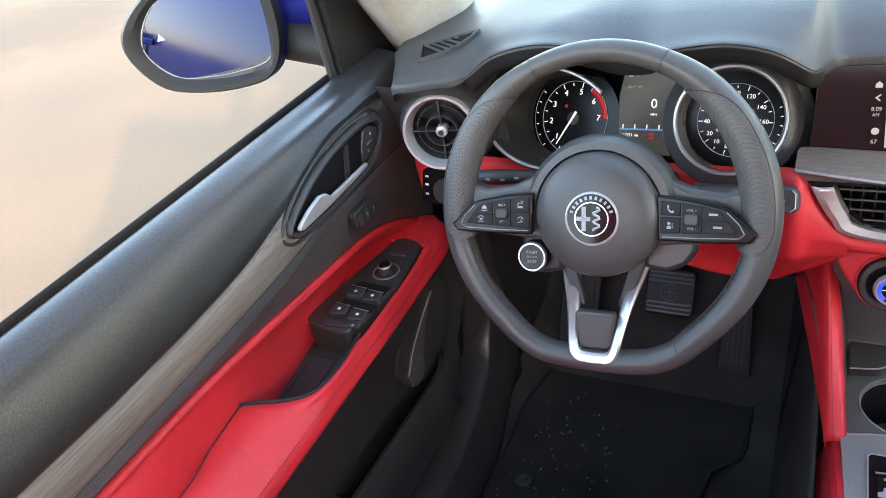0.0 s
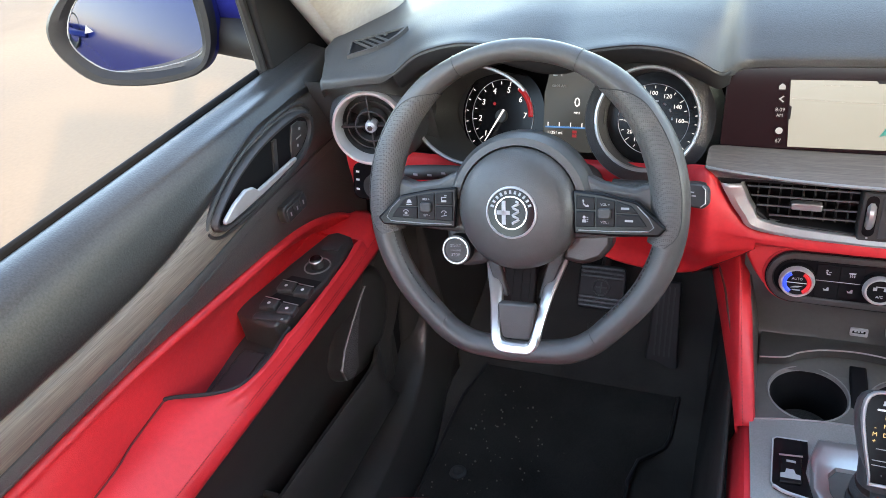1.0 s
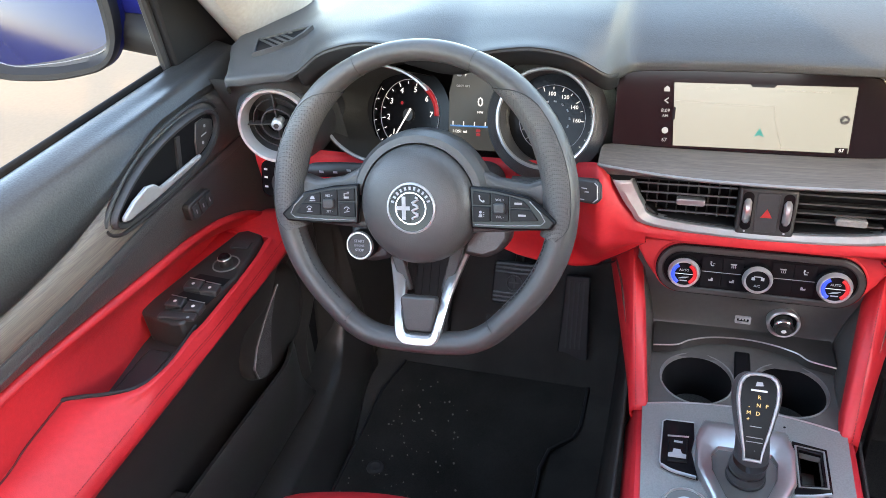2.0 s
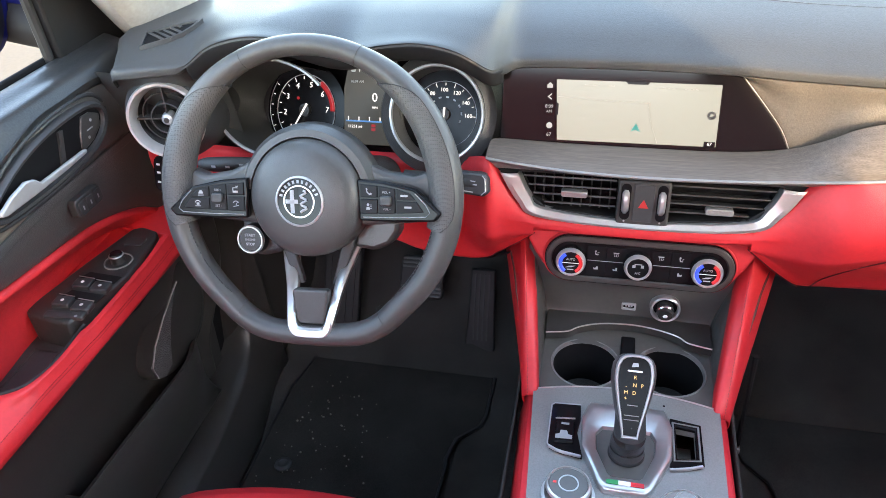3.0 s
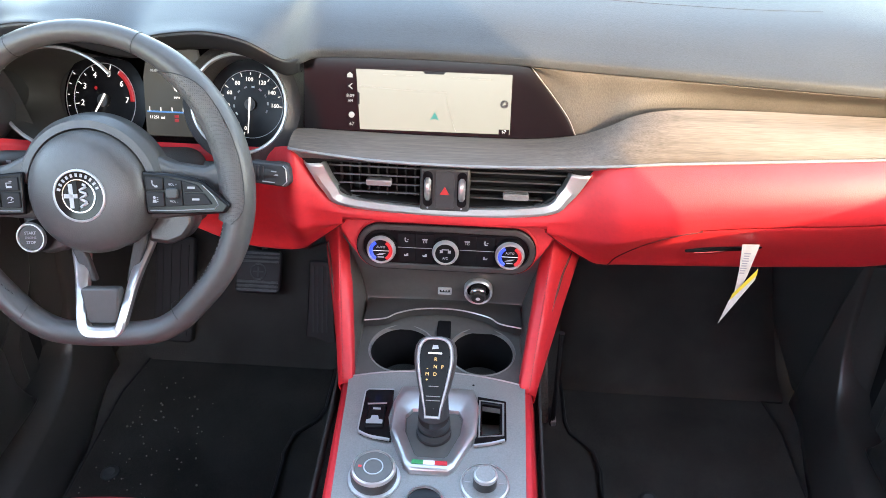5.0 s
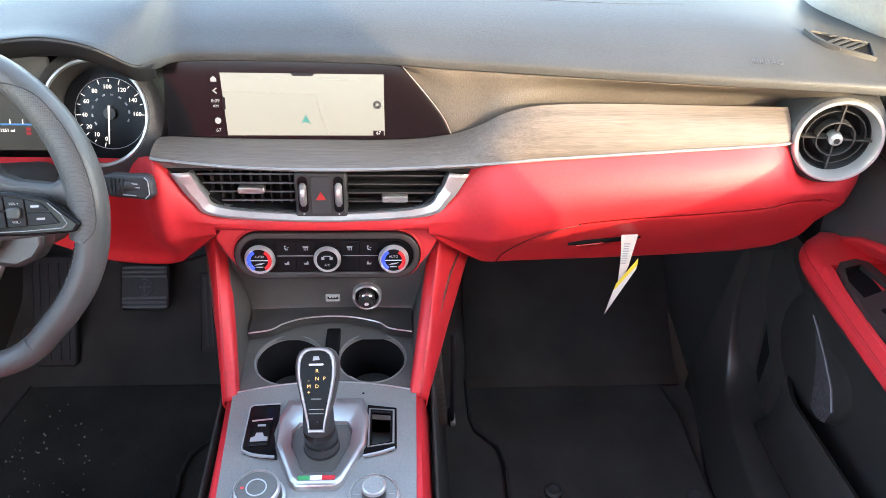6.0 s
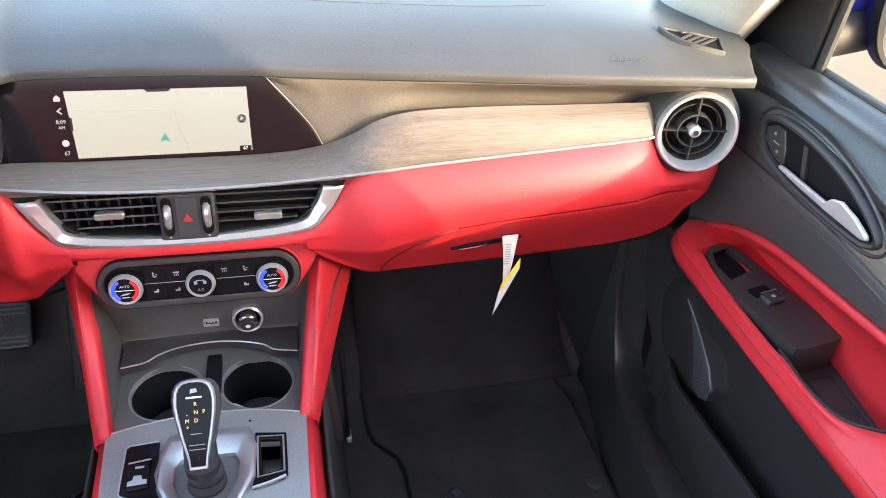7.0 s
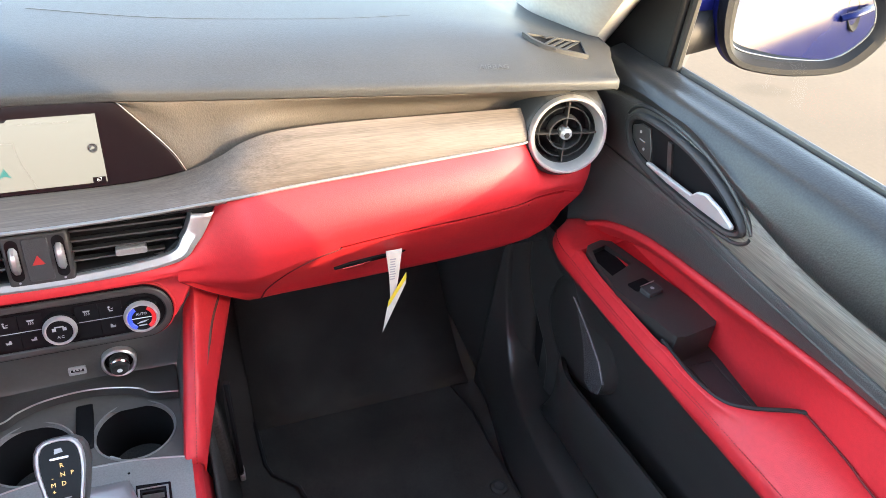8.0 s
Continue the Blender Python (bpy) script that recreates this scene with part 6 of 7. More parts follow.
def build_door(s):
    who = "driver_door" if s < 0 else "passenger_door"
    lab = "closed driver door with red armrest, window switches and lowered glass" if s < 0 else "closed passenger door with red armrest, oak band and raised glass"
    d = thing(who, (s * 0.80, -0.45, 0.42), lab, "car door", "front doors")
    dp = lambda pts: [(-s * y, z) for y, z in pts]
    ys = [0.085, 0.03, 0.0, -0.05, -0.10, -0.15, -0.20, -0.25, -0.30, -0.36, -0.45, -0.60, -0.80, -1.05]
    top = [(-1.05, 1.060), (-0.60, 1.048), (-0.45, 1.049), (-0.36, 1.055), (-0.28, 1.070), (-0.20, 1.095), (-0.15, 1.108), (-0.05, 1.110), (0.01, 1.104), (0.09, 1.085)]
    bot = [(-1.05, 1.004), (-0.50, 1.007), (-0.30, 1.014), (-0.20, 1.022), (0.09, 1.024)]
    red = [(-1.05, 0.975), (-0.43, 0.963), (-0.25, 0.945), (-0.12, 0.932), (-0.06, 0.917), (0.0, 0.892), (0.03, 0.872), (0.09, 0.83)]
    deep = [(-1.05, 0.735), (-0.55, 0.748), (-0.48, 0.760), (-0.42, 0.768), (-0.36, 0.780), (-0.25, 0.794), (0.09, 0.797)]
    sa, sb, sc, sd, rail = [], [], [], [], []
    for y in ys:
        zt, zb, zr = lerp(top, y), lerp(bot, y), lerp(red, y)
        sa.append([V(s * 0.806, y, 1.128), V(s * 0.801, y, 1.1405), V(s * 0.786, y, 1.1425), V(s * 0.768, y, 1.137), V(s * 0.750, y, zt * 0.22 + 1.142 * 0.78), V(s * 0.737, y, zt * 0.55 + 1.13 * 0.45), V(s * 0.733, y, zt + 0.014), V(s * 0.736, y, zt + 0.004), V(s * 0.745, y, zt)])
        sb.append([V(s * 0.743, y, zt + 0.002), V(s * 0.736, y, zt * 0.85 + zb * 0.15), V(s * 0.735, y, zt * 0.4 + zb * 0.6), V(s * 0.739, y, zb)])
        rail.append(V(s * 0.7375, y, zb + 0.0005))
        sc.append([V(s * 0.739, y, zb), V(s * 0.7375, y, zb - 0.003), V(s * 0.7380, y, zb - 0.013), V(s * 0.7425, y, zb - 0.015), V(s * 0.7415, y, zb - 0.019), V(s * 0.747, y, zb * 0.5 + zr * 0.5), V(s * 0.757, y, zr + 0.006), V(s * 0.772, y, zr)])
        xs = lerp(deep, y)
        sd.append([V(s * 0.772, y, zr), V(s * 0.758, y, zr + 0.0035), V(s * 0.753, y, zr - 0.003), V(s * 0.757, y, zr - 0.010), V(s * (0.757 * 0.4 + xs * 0.6), y, zr - 0.030), V(s * xs, y, 0.885), V(s * (xs + 0.005), y, 0.80)])
    part("top_pad", surf(sa, 3, 4), DOORPAD, d, "grained dark leather door top")
    part("oak_trim", surf(sb[5:], 3, 4), WOODY, d, "grey-brown oak door band", solid=0.003)
    part("front_band", surf(sb[:6], 3, 4), BANDGREY, d, "black leather round the door handle", solid=0.003)
    part("trim_line", tube(cr(rail, 3), 0.0012, 6), RUBBER, d)
    part("lower_band", surf(sc, 3, 3), BANDGREY, d)
    part("trim_line", tube(cr([q[-1] + V(-s * 0.002, 0, 0.001) for q in sa[7:]], 3), 0.0016, 6), RUBBER, d)
    part("red_panel", surf(sd, 3, 4), RED, d, "red leather door panel")
    # armrest, open over the pull
    secs, seam = [], []
    for y, xo, zi, xi, lift in ((0.062, 0.745, 0.858, 0.732, 0.0), (0.048, 0.77, 0.864, 0.710, 0.0), (0.025, 0.79, 0.868, 0.697, 0.0), (0.0, 0.797, 0.866, 0.691, 0.0), (-0.022, 0.797, 0.8655, 0.690, 0.0), (-0.030, 0.716, 0.865, 0.690, 0.0), (-0.038, 0.712, 0.865, 0.690, 0.0), (-0.10, 0.706, 0.862, 0.689, 0.0), (-0.228, 0.706, 0.860, 0.688, 0.0), (-0.250, 0.7085, 0.861, 0.688, 0.0), (-0.30, 0.701, 0.864, 0.687, 0.002), (-0.34, 0.7015, 0.868, 0.687, 0.004), (-0.365, 0.710, 0.872, 0.687, 0.006), (-0.385, 0.732, 0.878, 0.687, 0.007), (-0.402, 0.757, 0.885, 0.687, 0.008), (-0.420, 0.774, 0.890, 0.687, 0.008), (-0.48, 0.766, 0.891, 0.687, 0.008), (-0.55, 0.754, 0.891, 0.687, 0.01), (-0.80, 0.748, 0.89, 0.688, 0.01), (-1.05, 0.740, 0.89, 0.69, 0.01)):
        ze = min(zi, 0.866)
        secs.append([V(s * xo, y, zi - 0.03), V(s * xo, y, zi), V(s * (xo * 0.5 + xi * 0.5), y, zi * 0.62 + ze * 0.38 + 0.003), V(s * (xi + min(0.014, 0.4 * (xo - xi))), y, ze - 0.001), V(s * (xi + 0.003), y, ze - 0.012), V(s * xi, y, ze - 0.026), V(s * (xi + 0.003), y, 0.832), V(s * (xi + 0.012), y, 0.820), V(s * (xi + 0.03), y, 0.815)])
        if y < 0.05:
            seam.append(V(s * (xi + 0.0035), y, ze - 0.0105))
    arm = part("armrest", surf(secs, 3, 3), RED, d, "padded red leather armrest")
    part("arm_seam", tube([q + V(-s * 0.0004, 0, -0.004) for q in cr(seam, 4)], 0.0010, 5), REDTHREAD, arm)
    stitch(cr([q + V(-s * 0.0006, 0, 0.0005) for q in seam], 4), arm, REDTHREAD)
    # black edge along the pull opening, and the pull's tray
    e = cr([V(s * 0.7085, -0.236, 0.8625), V(s * 0.7075, -0.252, 0.8625), V(s * 0.700, -0.30, 0.8655), V(s * 0.7010, -0.34, 0.8695), V(s * 0.7095, -0.365, 0.8735), V(s * 0.7320, -0.385, 0.8795), V(s * 0.757, -0.402, 0.8865), V(s * 0.773, -0.418, 0.8925)], 4)
    part("pull_edge", tube([q + V(s * 0.0015, 0.001, 0) for q in e], 0.0028, 8), RUBBER, d)
    part("arm_gap", tube(cr([V(s * 0.7665, -0.416, 0.8925), V(s * 0.758, -0.48, 0.8930), V(s * 0.746, -0.55, 0.8930), V(s * 0.7395, -0.80, 0.8925)], 4), 0.0013, 6), REDGAP, arm)
    part("arm_ledge", grid([[V(s * 0.755, y, 0.8655), V(s * 0.78, y, 0.8655), V(s * 0.799, y, 0.8665)] for y in (0.0, -0.06, -0.12, -0.18, -0.236)]), RED, arm)
    rows = [[V(s * x, y, z + 0.10), V(s * x, y, z + 0.075), V(s * x, y, z + 0.056)] for x, y, z in ((0.711, -0.24, 0.764), (0.704, -0.30, 0.766), (0.706, -0.345, 0.770), (0.715, -0.367, 0.774), (0.736, -0.387, 0.780), (0.760, -0.405, 0.787), (0.776, -0.421, 0.793))]
    part("pull_wall", surf(rows, 4, 2), SOFTBLACK, d, solid=0.003)
    tray = part("pull_tray", slab([(s * 0.716, -0.24), (s * 0.802, -0.23), (s * 0.802, -0.42), (s * 0.750, -0.41), (s * 0.714, -0.37)], basis((0, 0, 0.828), (1, 0, 0), (0, 1, 0.0)), 0.006), SOFTBLACK, d, "black tray under the pull")
    part("tray_mat", tube([(s * 0.745, -0.26, 0.830), (s * 0.742, -0.35, 0.830), (s * 0.760, -0.385, 0.830), (s * 0.778, -0.375, 0.830), (s * 0.782, -0.26, 0.830)], 0.0012, 6, closed=True), LOWPLASTIC, tray)
    build_switches(d, s)
    # handle
    oo = dp([(-0.038, 1.085), (-0.043, 1.062), (-0.066, 1.046), (-0.110, 1.037), (-0.180, 1.034), (-0.245, 1.036), (-0.268, 1.041), (-0.279, 1.052), (-0.268, 1.066), (-0.225, 1.087), (-0.170, 1.101), (-0.110, 1.106), (-0.060, 1.102)])
    ii = dp([(-0.048, 1.083), (-0.053, 1.066), (-0.073, 1.053), (-0.114, 1.045), (-0.180, 1.042), (-0.240, 1.044), (-0.259, 1.047), (-0.268, 1.053), (-0.259, 1.062), (-0.220, 1.080), (-0.168, 1.093), (-0.112, 1.097), (-0.066, 1.094)])
    m = door_plane(s, 0.7275)
    rows = [[m @ V(a[0] * (1 - k) + b[0] * k, a[1] * (1 - k) + b[1] * k, w) for a, b in zip(cr([(*q, 0) for q in oo], 3, True), cr([(*q, 0) for q in ii], 3, True))] for w, k in ((-0.016, 0.0), (-0.002, 0.0), (0.002, 0.3), (0.001, 0.75), (-0.010, 1.0))]
    bez = part("handle_bezel", grid(rows, closed=True), SOFTBLACK, d, "black leaf-shaped handle surround")
    part("handle_ridge", tube([m @ V(p.x * 1.06 + s * -0.0095, (p.y - 1.069) * 1.20 + 1.070, -0.0075) for p in cr([(*q, 0) for q in oo], 3, True)], 0.0030, 8, closed=True), BAND, bez)
    # Shallow plate coloured near-black for the shade of a deeper well.
    part("handle_well", slab([(p.x, p.y) for p in cr([(*q, 0) for q in ii], 3, True)], at(m, 0, 0, -0.0035), 0.004), DARK, bez)
    part("inner_wall", slab(dp([(-0.125, 1.093), (-0.133, 1.093), (-0.148, 1.050), (-0.140, 1.050)]), at(m, 0, 0, 0.0), 0.008), PLASTIC, bez)
    lock = part("lock_switch", slab(dp([(-0.052, 1.082), (-0.056, 1.067), (-0.076, 1.055), (-0.103, 1.050), (-0.098, 1.070), (-0.086, 1.092), (-0.068, 1.091)]), at(m, 0, 0, -0.001), 0.008), LOWPLASTIC, bez, "dark grey lock switch", bevel=0.001)
    part("marks", join(*[slab(disc(0.0022, 8), at(m, -s * y, z, -0.0006), 0.0004) for y, z in ((-0.071, 1.081), (-0.084, 1.062))], box((-s * -0.078, 1.0715, -0.0006), (0.012, 0.0014, 0.0006), m)), PALEPRINT, lock)
    lever = [(-0.110, 1.0590), (-0.118, 1.0600), (-0.200, 1.0610), (-0.208, 1.0700), (-0.222, 1.0745), (-0.248, 1.0700), (-0.271, 1.0615), (-0.273, 1.0565), (-0.264, 1.0535), (-0.205, 1.0520), (-0.155, 1.0525), (-0.112, 1.0545)]
    part("lever", slab(dp(lever), at(m, 0, 0, 0.013), 0.006), SATIN, bez, "satin silver door lever", bevel=0.002, segs=3)
    # lower door, pocket, loudspeaker
    secs = []
    for y in (0.12, 0.05, -0.02, -0.10, -0.20, -0.35, -0.6, -1.05):
        f = 0.015 if y > 0.0 else 0.0
        secs.append([V(s * (0.715 + f), y, 0.828), V(s * (0.735 + f), y, 0.78), V(s * (0.752 + f), y, 0.70), V(s * (0.765 + f), y, 0.62), V(s * (0.775 + f), y, 0.44)])
    part("lower_panel", surf(secs, 3, 3), LOWPLASTIC, d, "black plastic lower door")
    rows = []
    for k, x in ((1.0, 0.766), (0.97, 0.756), (0.90, 0.749), (0.80, 0.7465), (0.0, 0.746)):
        rows.append([V(s * x, -0.026 + 0.112 * k * math.cos(a), 0.685 + 0.100 * k * math.sin(a)) for a in [math.tau * q / 40 for q in range(40)]])
    sp = part("speaker_pod", grid(rows, closed=True), LOWPLASTIC, d, "rounded black loudspeaker pod")
    gr = [(0.006, 0.742), (-0.016, 0.732), (-0.056, 0.710), (-0.094, 0.684), (-0.116, 0.656), (-0.112, 0.630), (-0.094, 0.616), (-0.070, 0.622), (-0.058, 0.655), (-0.040, 0.690), (-0.016, 0.720)]
    g = part("grille", slab(dp(gr), door_plane(s, 0.7445), 0.004), mat("speaker_mesh", (0.15, 0.15, 0.155), 0.4, metal=0.5, bump=1.0, bump_scale=420, cells=True, fine=0.5, fine_scale=420), sp, "fine metal loudspeaker grille")
    part("grille_edge", tube([V(s * 0.7435, y, z) for y, z in gr[:6]], 0.0010, 6), PALEPRINT, g)
    secs = [[V(s * (x + 0.010), y, z - 0.004), V(s * (x + 0.005), y, z), V(s * x, y, z - 0.004), V(s * (x + 0.004), y, z - 0.08), V(s * 0.742, y, 0.46), V(s * 0.77, y, 0.43)] for x, y, z in ((0.772, 0.026, 0.54), (0.759, 0.019, 0.58), (0.746, 0.004, 0.604), (0.733, -0.016, 0.614), (0.721, -0.045, 0.619), (0.714, -0.08, 0.624), (0.712, -0.15, 0.632), (0.712, -0.25, 0.640), (0.712, -0.40, 0.648), (0.712, -0.6, 0.652), (0.712, -1.05, 0.655))]
    part("pocket", surf(secs, 3, 3), LOWPLASTIC, d, "black door pocket", solid=0.004)
    # Paler tube paints the highlight along the pocket's top edge.
    part("pocket_highlight", tube(cr([V(s * (x + 0.003), y, z + 0.0005) for x, y, z in ((0.759, 0.019, 0.58), (0.746, 0.004, 0.604), (0.733, -0.016, 0.614), (0.714, -0.08, 0.624), (0.712, -0.25, 0.640), (0.712, -0.6, 0.652), (0.712, -1.05, 0.655))], 4), 0.0030, 8), mat("pale_pocket_highlight", (0.085, 0.086, 0.090), 0.30, bump=0.2, bump_scale=700), d)
    for y in (-0.34,):
        part("pocket_rib", box((s * 0.742, y, 0.575), (0.05, 0.012, 0.09)), LOWPLASTIC, d, bevel=0.004)
    # front end of the lower door, curling round to the hinge side
    rows = []
    for z, ye in ((0.815, 0.160), (0.78, 0.166), (0.74, 0.166), (0.70, 0.158), (0.66, 0.140), (0.63, 0.112), (0.605, 0.086), (0.58, 0.060), (0.55, 0.045), (0.50, 0.04)):
        rows.append([V(s * 0.772, ye - 0.16, z), V(s * 0.756, ye - 0.06, z), V(s * 0.748, ye - 0.018, z), V(s * 0.747, ye - 0.006, z), V(s * 0.751, ye, z), V(s * 0.764, ye + 0.004, z)])
    part("front_edge", surf(rows, 4, 3), LOWPLASTIC, d, "rolled black front edge of the lower door")
    # window seals, sail panel with its channel
    part("window_seal", box((s * 0.8085, -0.53, 1.139), (0.007, 1.06, 0.016)), DARK if s < 0 else BANDGREY, d, bevel=0.003)
    part("outer_seal", box((s * 0.8175, -0.53, 1.134), (0.006, 1.06, 0.014)), SAIL if s < 0 else STACK, d, bevel=0.002)
    part("seal_bead", tube([(s * 0.8215, 0.0, 1.138), (s * 0.8215, -0.5, 1.138), (s * 0.8215, -1.06, 1.138)], 0.0016, 8), SATIN if s < 0 else GREY, d, "thin bright window line")
    part("outer_skin", surf([[V(s * 0.821, y, 1.131), V(s * 0.86, y, 1.10), V(s * 0.925, y, 0.95), V(s * 0.935, y, 0.75), V(s * 0.90, y, 0.45)] for y in (0.5, 0.1, -0.5, -1.1, -1.8)], 3, 4), CARPAINT, d, "glossy blue painted outer skin")
    hm = basis((s * 0.917, -0.92, 0.975), (0, s, 0), (-s * 0.4, 0, 1))
    cup = part("handle_cup", lathe([(0.050, 0.0), (0.047, 0.003), (0.040, 0.001), (0.030, -0.004), (0.0, -0.006)], hm, 32), DARK, d, "dark cup behind the outer door handle")
    part("outer_handle", tube(cr([hm @ V(-0.10, 0, 0.002), hm @ V(-0.07, 0.002, 0.026), hm @ V(0.0, 0.004, 0.034), hm @ V(0.07, 0.002, 0.026), hm @ V(0.10, 0, 0.002)], 5), 0.012, 12, flat=0.7), CARPAINT, cup, "blue painted outer handle")
    sm = basis((s * 0.789, 0, 1.136), (0, -s, 0), (-s * 0.08, 0, 1))
    sp = [(-0.014, 1.136), (0.03, 1.118), (0.075, 1.105), (0.178, 1.114), (0.158, 1.140), (0.124, 1.172), (0.090, 1.204), (0.0, 1.300), (-0.06, 1.385), (-0.055, 1.34), (-0.026, 1.25)]
    part("sail_panel", slab(dp([(y, z - 1.136) for y, z in sp]), sm, 0.03), SAIL, d, "black corner panel by the mirror", bevel=0.004)
    part("window_channel", tube([V(s * 0.803, -0.020, 1.136), V(s * 0.797, -0.030, 1.25), V(s * 0.790, -0.055, 1.34), V(s * 0.785, -0.07, 1.42)], 0.007, 8), RUBBER, d)
    if s > 0:
        gl = part("window_glass", grid([[V(s * 0.813, y, 1.135), V(s * 0.79, y - 0.10 * (y > -0.1), 1.42)] for y in (-0.02, -0.5, -1.05)]), SIDEGLASS, d, "raised clear side glass")


def build_switches(d, s):
    """The switch plate on the armrest: full set for the driver, one switch and a tray for the passenger."""
    m = basis((0, 0, 0.8708), (1, 0, 0), (0, 1, -0.012))
    f = lambda pts: [(s * a, b) for a, b in pts]
    out = f([(0.712, -0.040), (0.722, -0.026), (0.750, -0.018), (0.765, -0.026), (0.783, -0.115), (0.802, -0.228), (0.790, -0.240), (0.735, -0.248), (0.722, -0.246), (0.702, -0.14)])
    if s < 0:
        p = part("switch_plate", slab(out, m, 0.062), PLASTIC, d, "black driver switch plate", bevel=0.004, segs=3)
        part("lock_key", slab(stadium(0.030, 0.020, 3, 0.003), at(m, s * 0.738, -0.060, 0.002, 6), 0.004), SOFTBLACK, p, bevel=0.001)
        q = at(m, s * 0.735, -0.110)
        kn = part("mirror_knob", lathe([(0.0105, 0.0), (0.0100, 0.012), (0.0085, 0.014), (0.0, 0.0142)], q, 28), PLASTIC, p, "small mirror adjuster knob")
        part("collar", lathe([(0.0185, 0.0002), (0.0188, 0.0016), (0.0205, 0.0016), (0.0208, 0.0)], q, 32), GREY, kn)
        part("cap", lathe([(0.0088, 0.0138), (0.0080, 0.0152), (0.0, 0.0156)], q, 24), KNOBBLACK, kn)
        part("ring", lathe([(0.0102, 0.0112), (0.0108, 0.0118), (0.0104, 0.0126), (0.0094, 0.0132)], q, 28), SILVER, kn)
        for v, h in ((-0.150, 0.022), (-0.192, 0.022)):
            # Flat black plate paints the shade of a finger hollow.
            part("finger_well_shade", slab([(s * 0.708, v + 0.006), (s * 0.762, v + 0.010), (s * 0.768, v - 0.006), (s * 0.710, v - 0.010)], at(m, 0, 0, 0.0006), 0.001), SAIL, p)
        for u, v in ((0.721, -0.174), (0.751, -0.170), (0.721, -0.216), (0.754, -0.211)):
            key = part("window_key", slab(stadium(0.026, 0.019, 4, 0.003), at(m, s * u, v, 0.007, s * -6), 0.010), SOFTBLACK, p, "window switch key", bevel=0.002)
            part("mark", slab(disc(0.0026, 8), at(m, s * u, v, 0.0074), 0.0004), WHITE, key)
            part("key_edge", tube([m @ V(s * (u - 0.013), v + 0.0095, 0.0070), m @ V(s * (u + 0.013), v + 0.0115, 0.0070)], 0.0007, 5), SILVER, key)
        key = part("lock_key", slab(stadium(0.056, 0.013, 4, 0.003), at(m, s * 0.737, -0.233, 0.003, s * -6), 0.006), SOFTBLACK, p, bevel=0.0015)
        part("mark", slab(disc(0.0022, 8), at(m, s * 0.718, -0.235, 0.0036), 0.0004), PALEPRINT, key)
        # seat memory keys
        dm = door_plane(s, 0.7395)
        mem = part("memory_switch", slab([(-s * y, z) for y, z in ((-0.150, 0.994), (-0.150, 0.976), (-0.142, 0.971), (-0.098, 0.971), (-0.094, 0.976), (-0.095, 0.994), (-0.100, 0.998), (-0.146, 0.999))], at(dm, 0, 0, 0.008), 0.012), PLASTIC, d, "three-key seat memory switch", bevel=0.002)
        for y in (-0.138, -0.122, -0.106):
            k = part("key", slab(stadium(0.013, 0.020, 3, 0.002), at(dm, -s * y, 0.984, 0.0098), 0.003), SOFTBLACK, mem, bevel=0.0008)
            part("mark", box((-s * y, 0.984, 0.0100), (0.002, 0.006, 0.0005), dm), PALEPRINT, k)
    else:
        well = f([(0.722, -0.040), (0.750, -0.032), (0.762, -0.085), (0.715, -0.105), (0.712, -0.07)])
        p = part("switch_plate", holed(out, [well], m, 0.062), PLASTIC, d, "black passenger switch plate with tray")
        # Shallow floor coloured near-black to pass for a deep shaded tray.
        part("tray_floor", slab(well, at(m, 0, 0, -0.008), 0.004), DARK, p)
        part("tray_wall", grid([[m @ V(a, b, w) for a, b in well] for w in (-0.001, -0.004, -0.008)], closed=True), PLASTIC, p)
        # No hollow is cut here; a dark plate paints its shade.
        part("finger_well_shade", slab(stadium(0.034, 0.020, 4, 0.004), at(m, s * 0.742, -0.135, 0.0006, 12), 0.001), DARK, p)
        key = part("window_key", slab(stadium(0.030, 0.020, 4, 0.004), at(m, s * 0.748, -0.153, 0.0065, 12), 0.010), SOFTBLACK, p, "window switch key", bevel=0.002)
        part("mark", slab(disc(0.0030, 8), at(m, s * 0.748, -0.153, 0.0069), 0.0004), PALEPRINT, key)
        part("key_edge", tube([m @ V(s * 0.733, -0.146, 0.007), m @ V(s * 0.760, -0.140, 0.007)], 0.0008, 5), GREY, key)


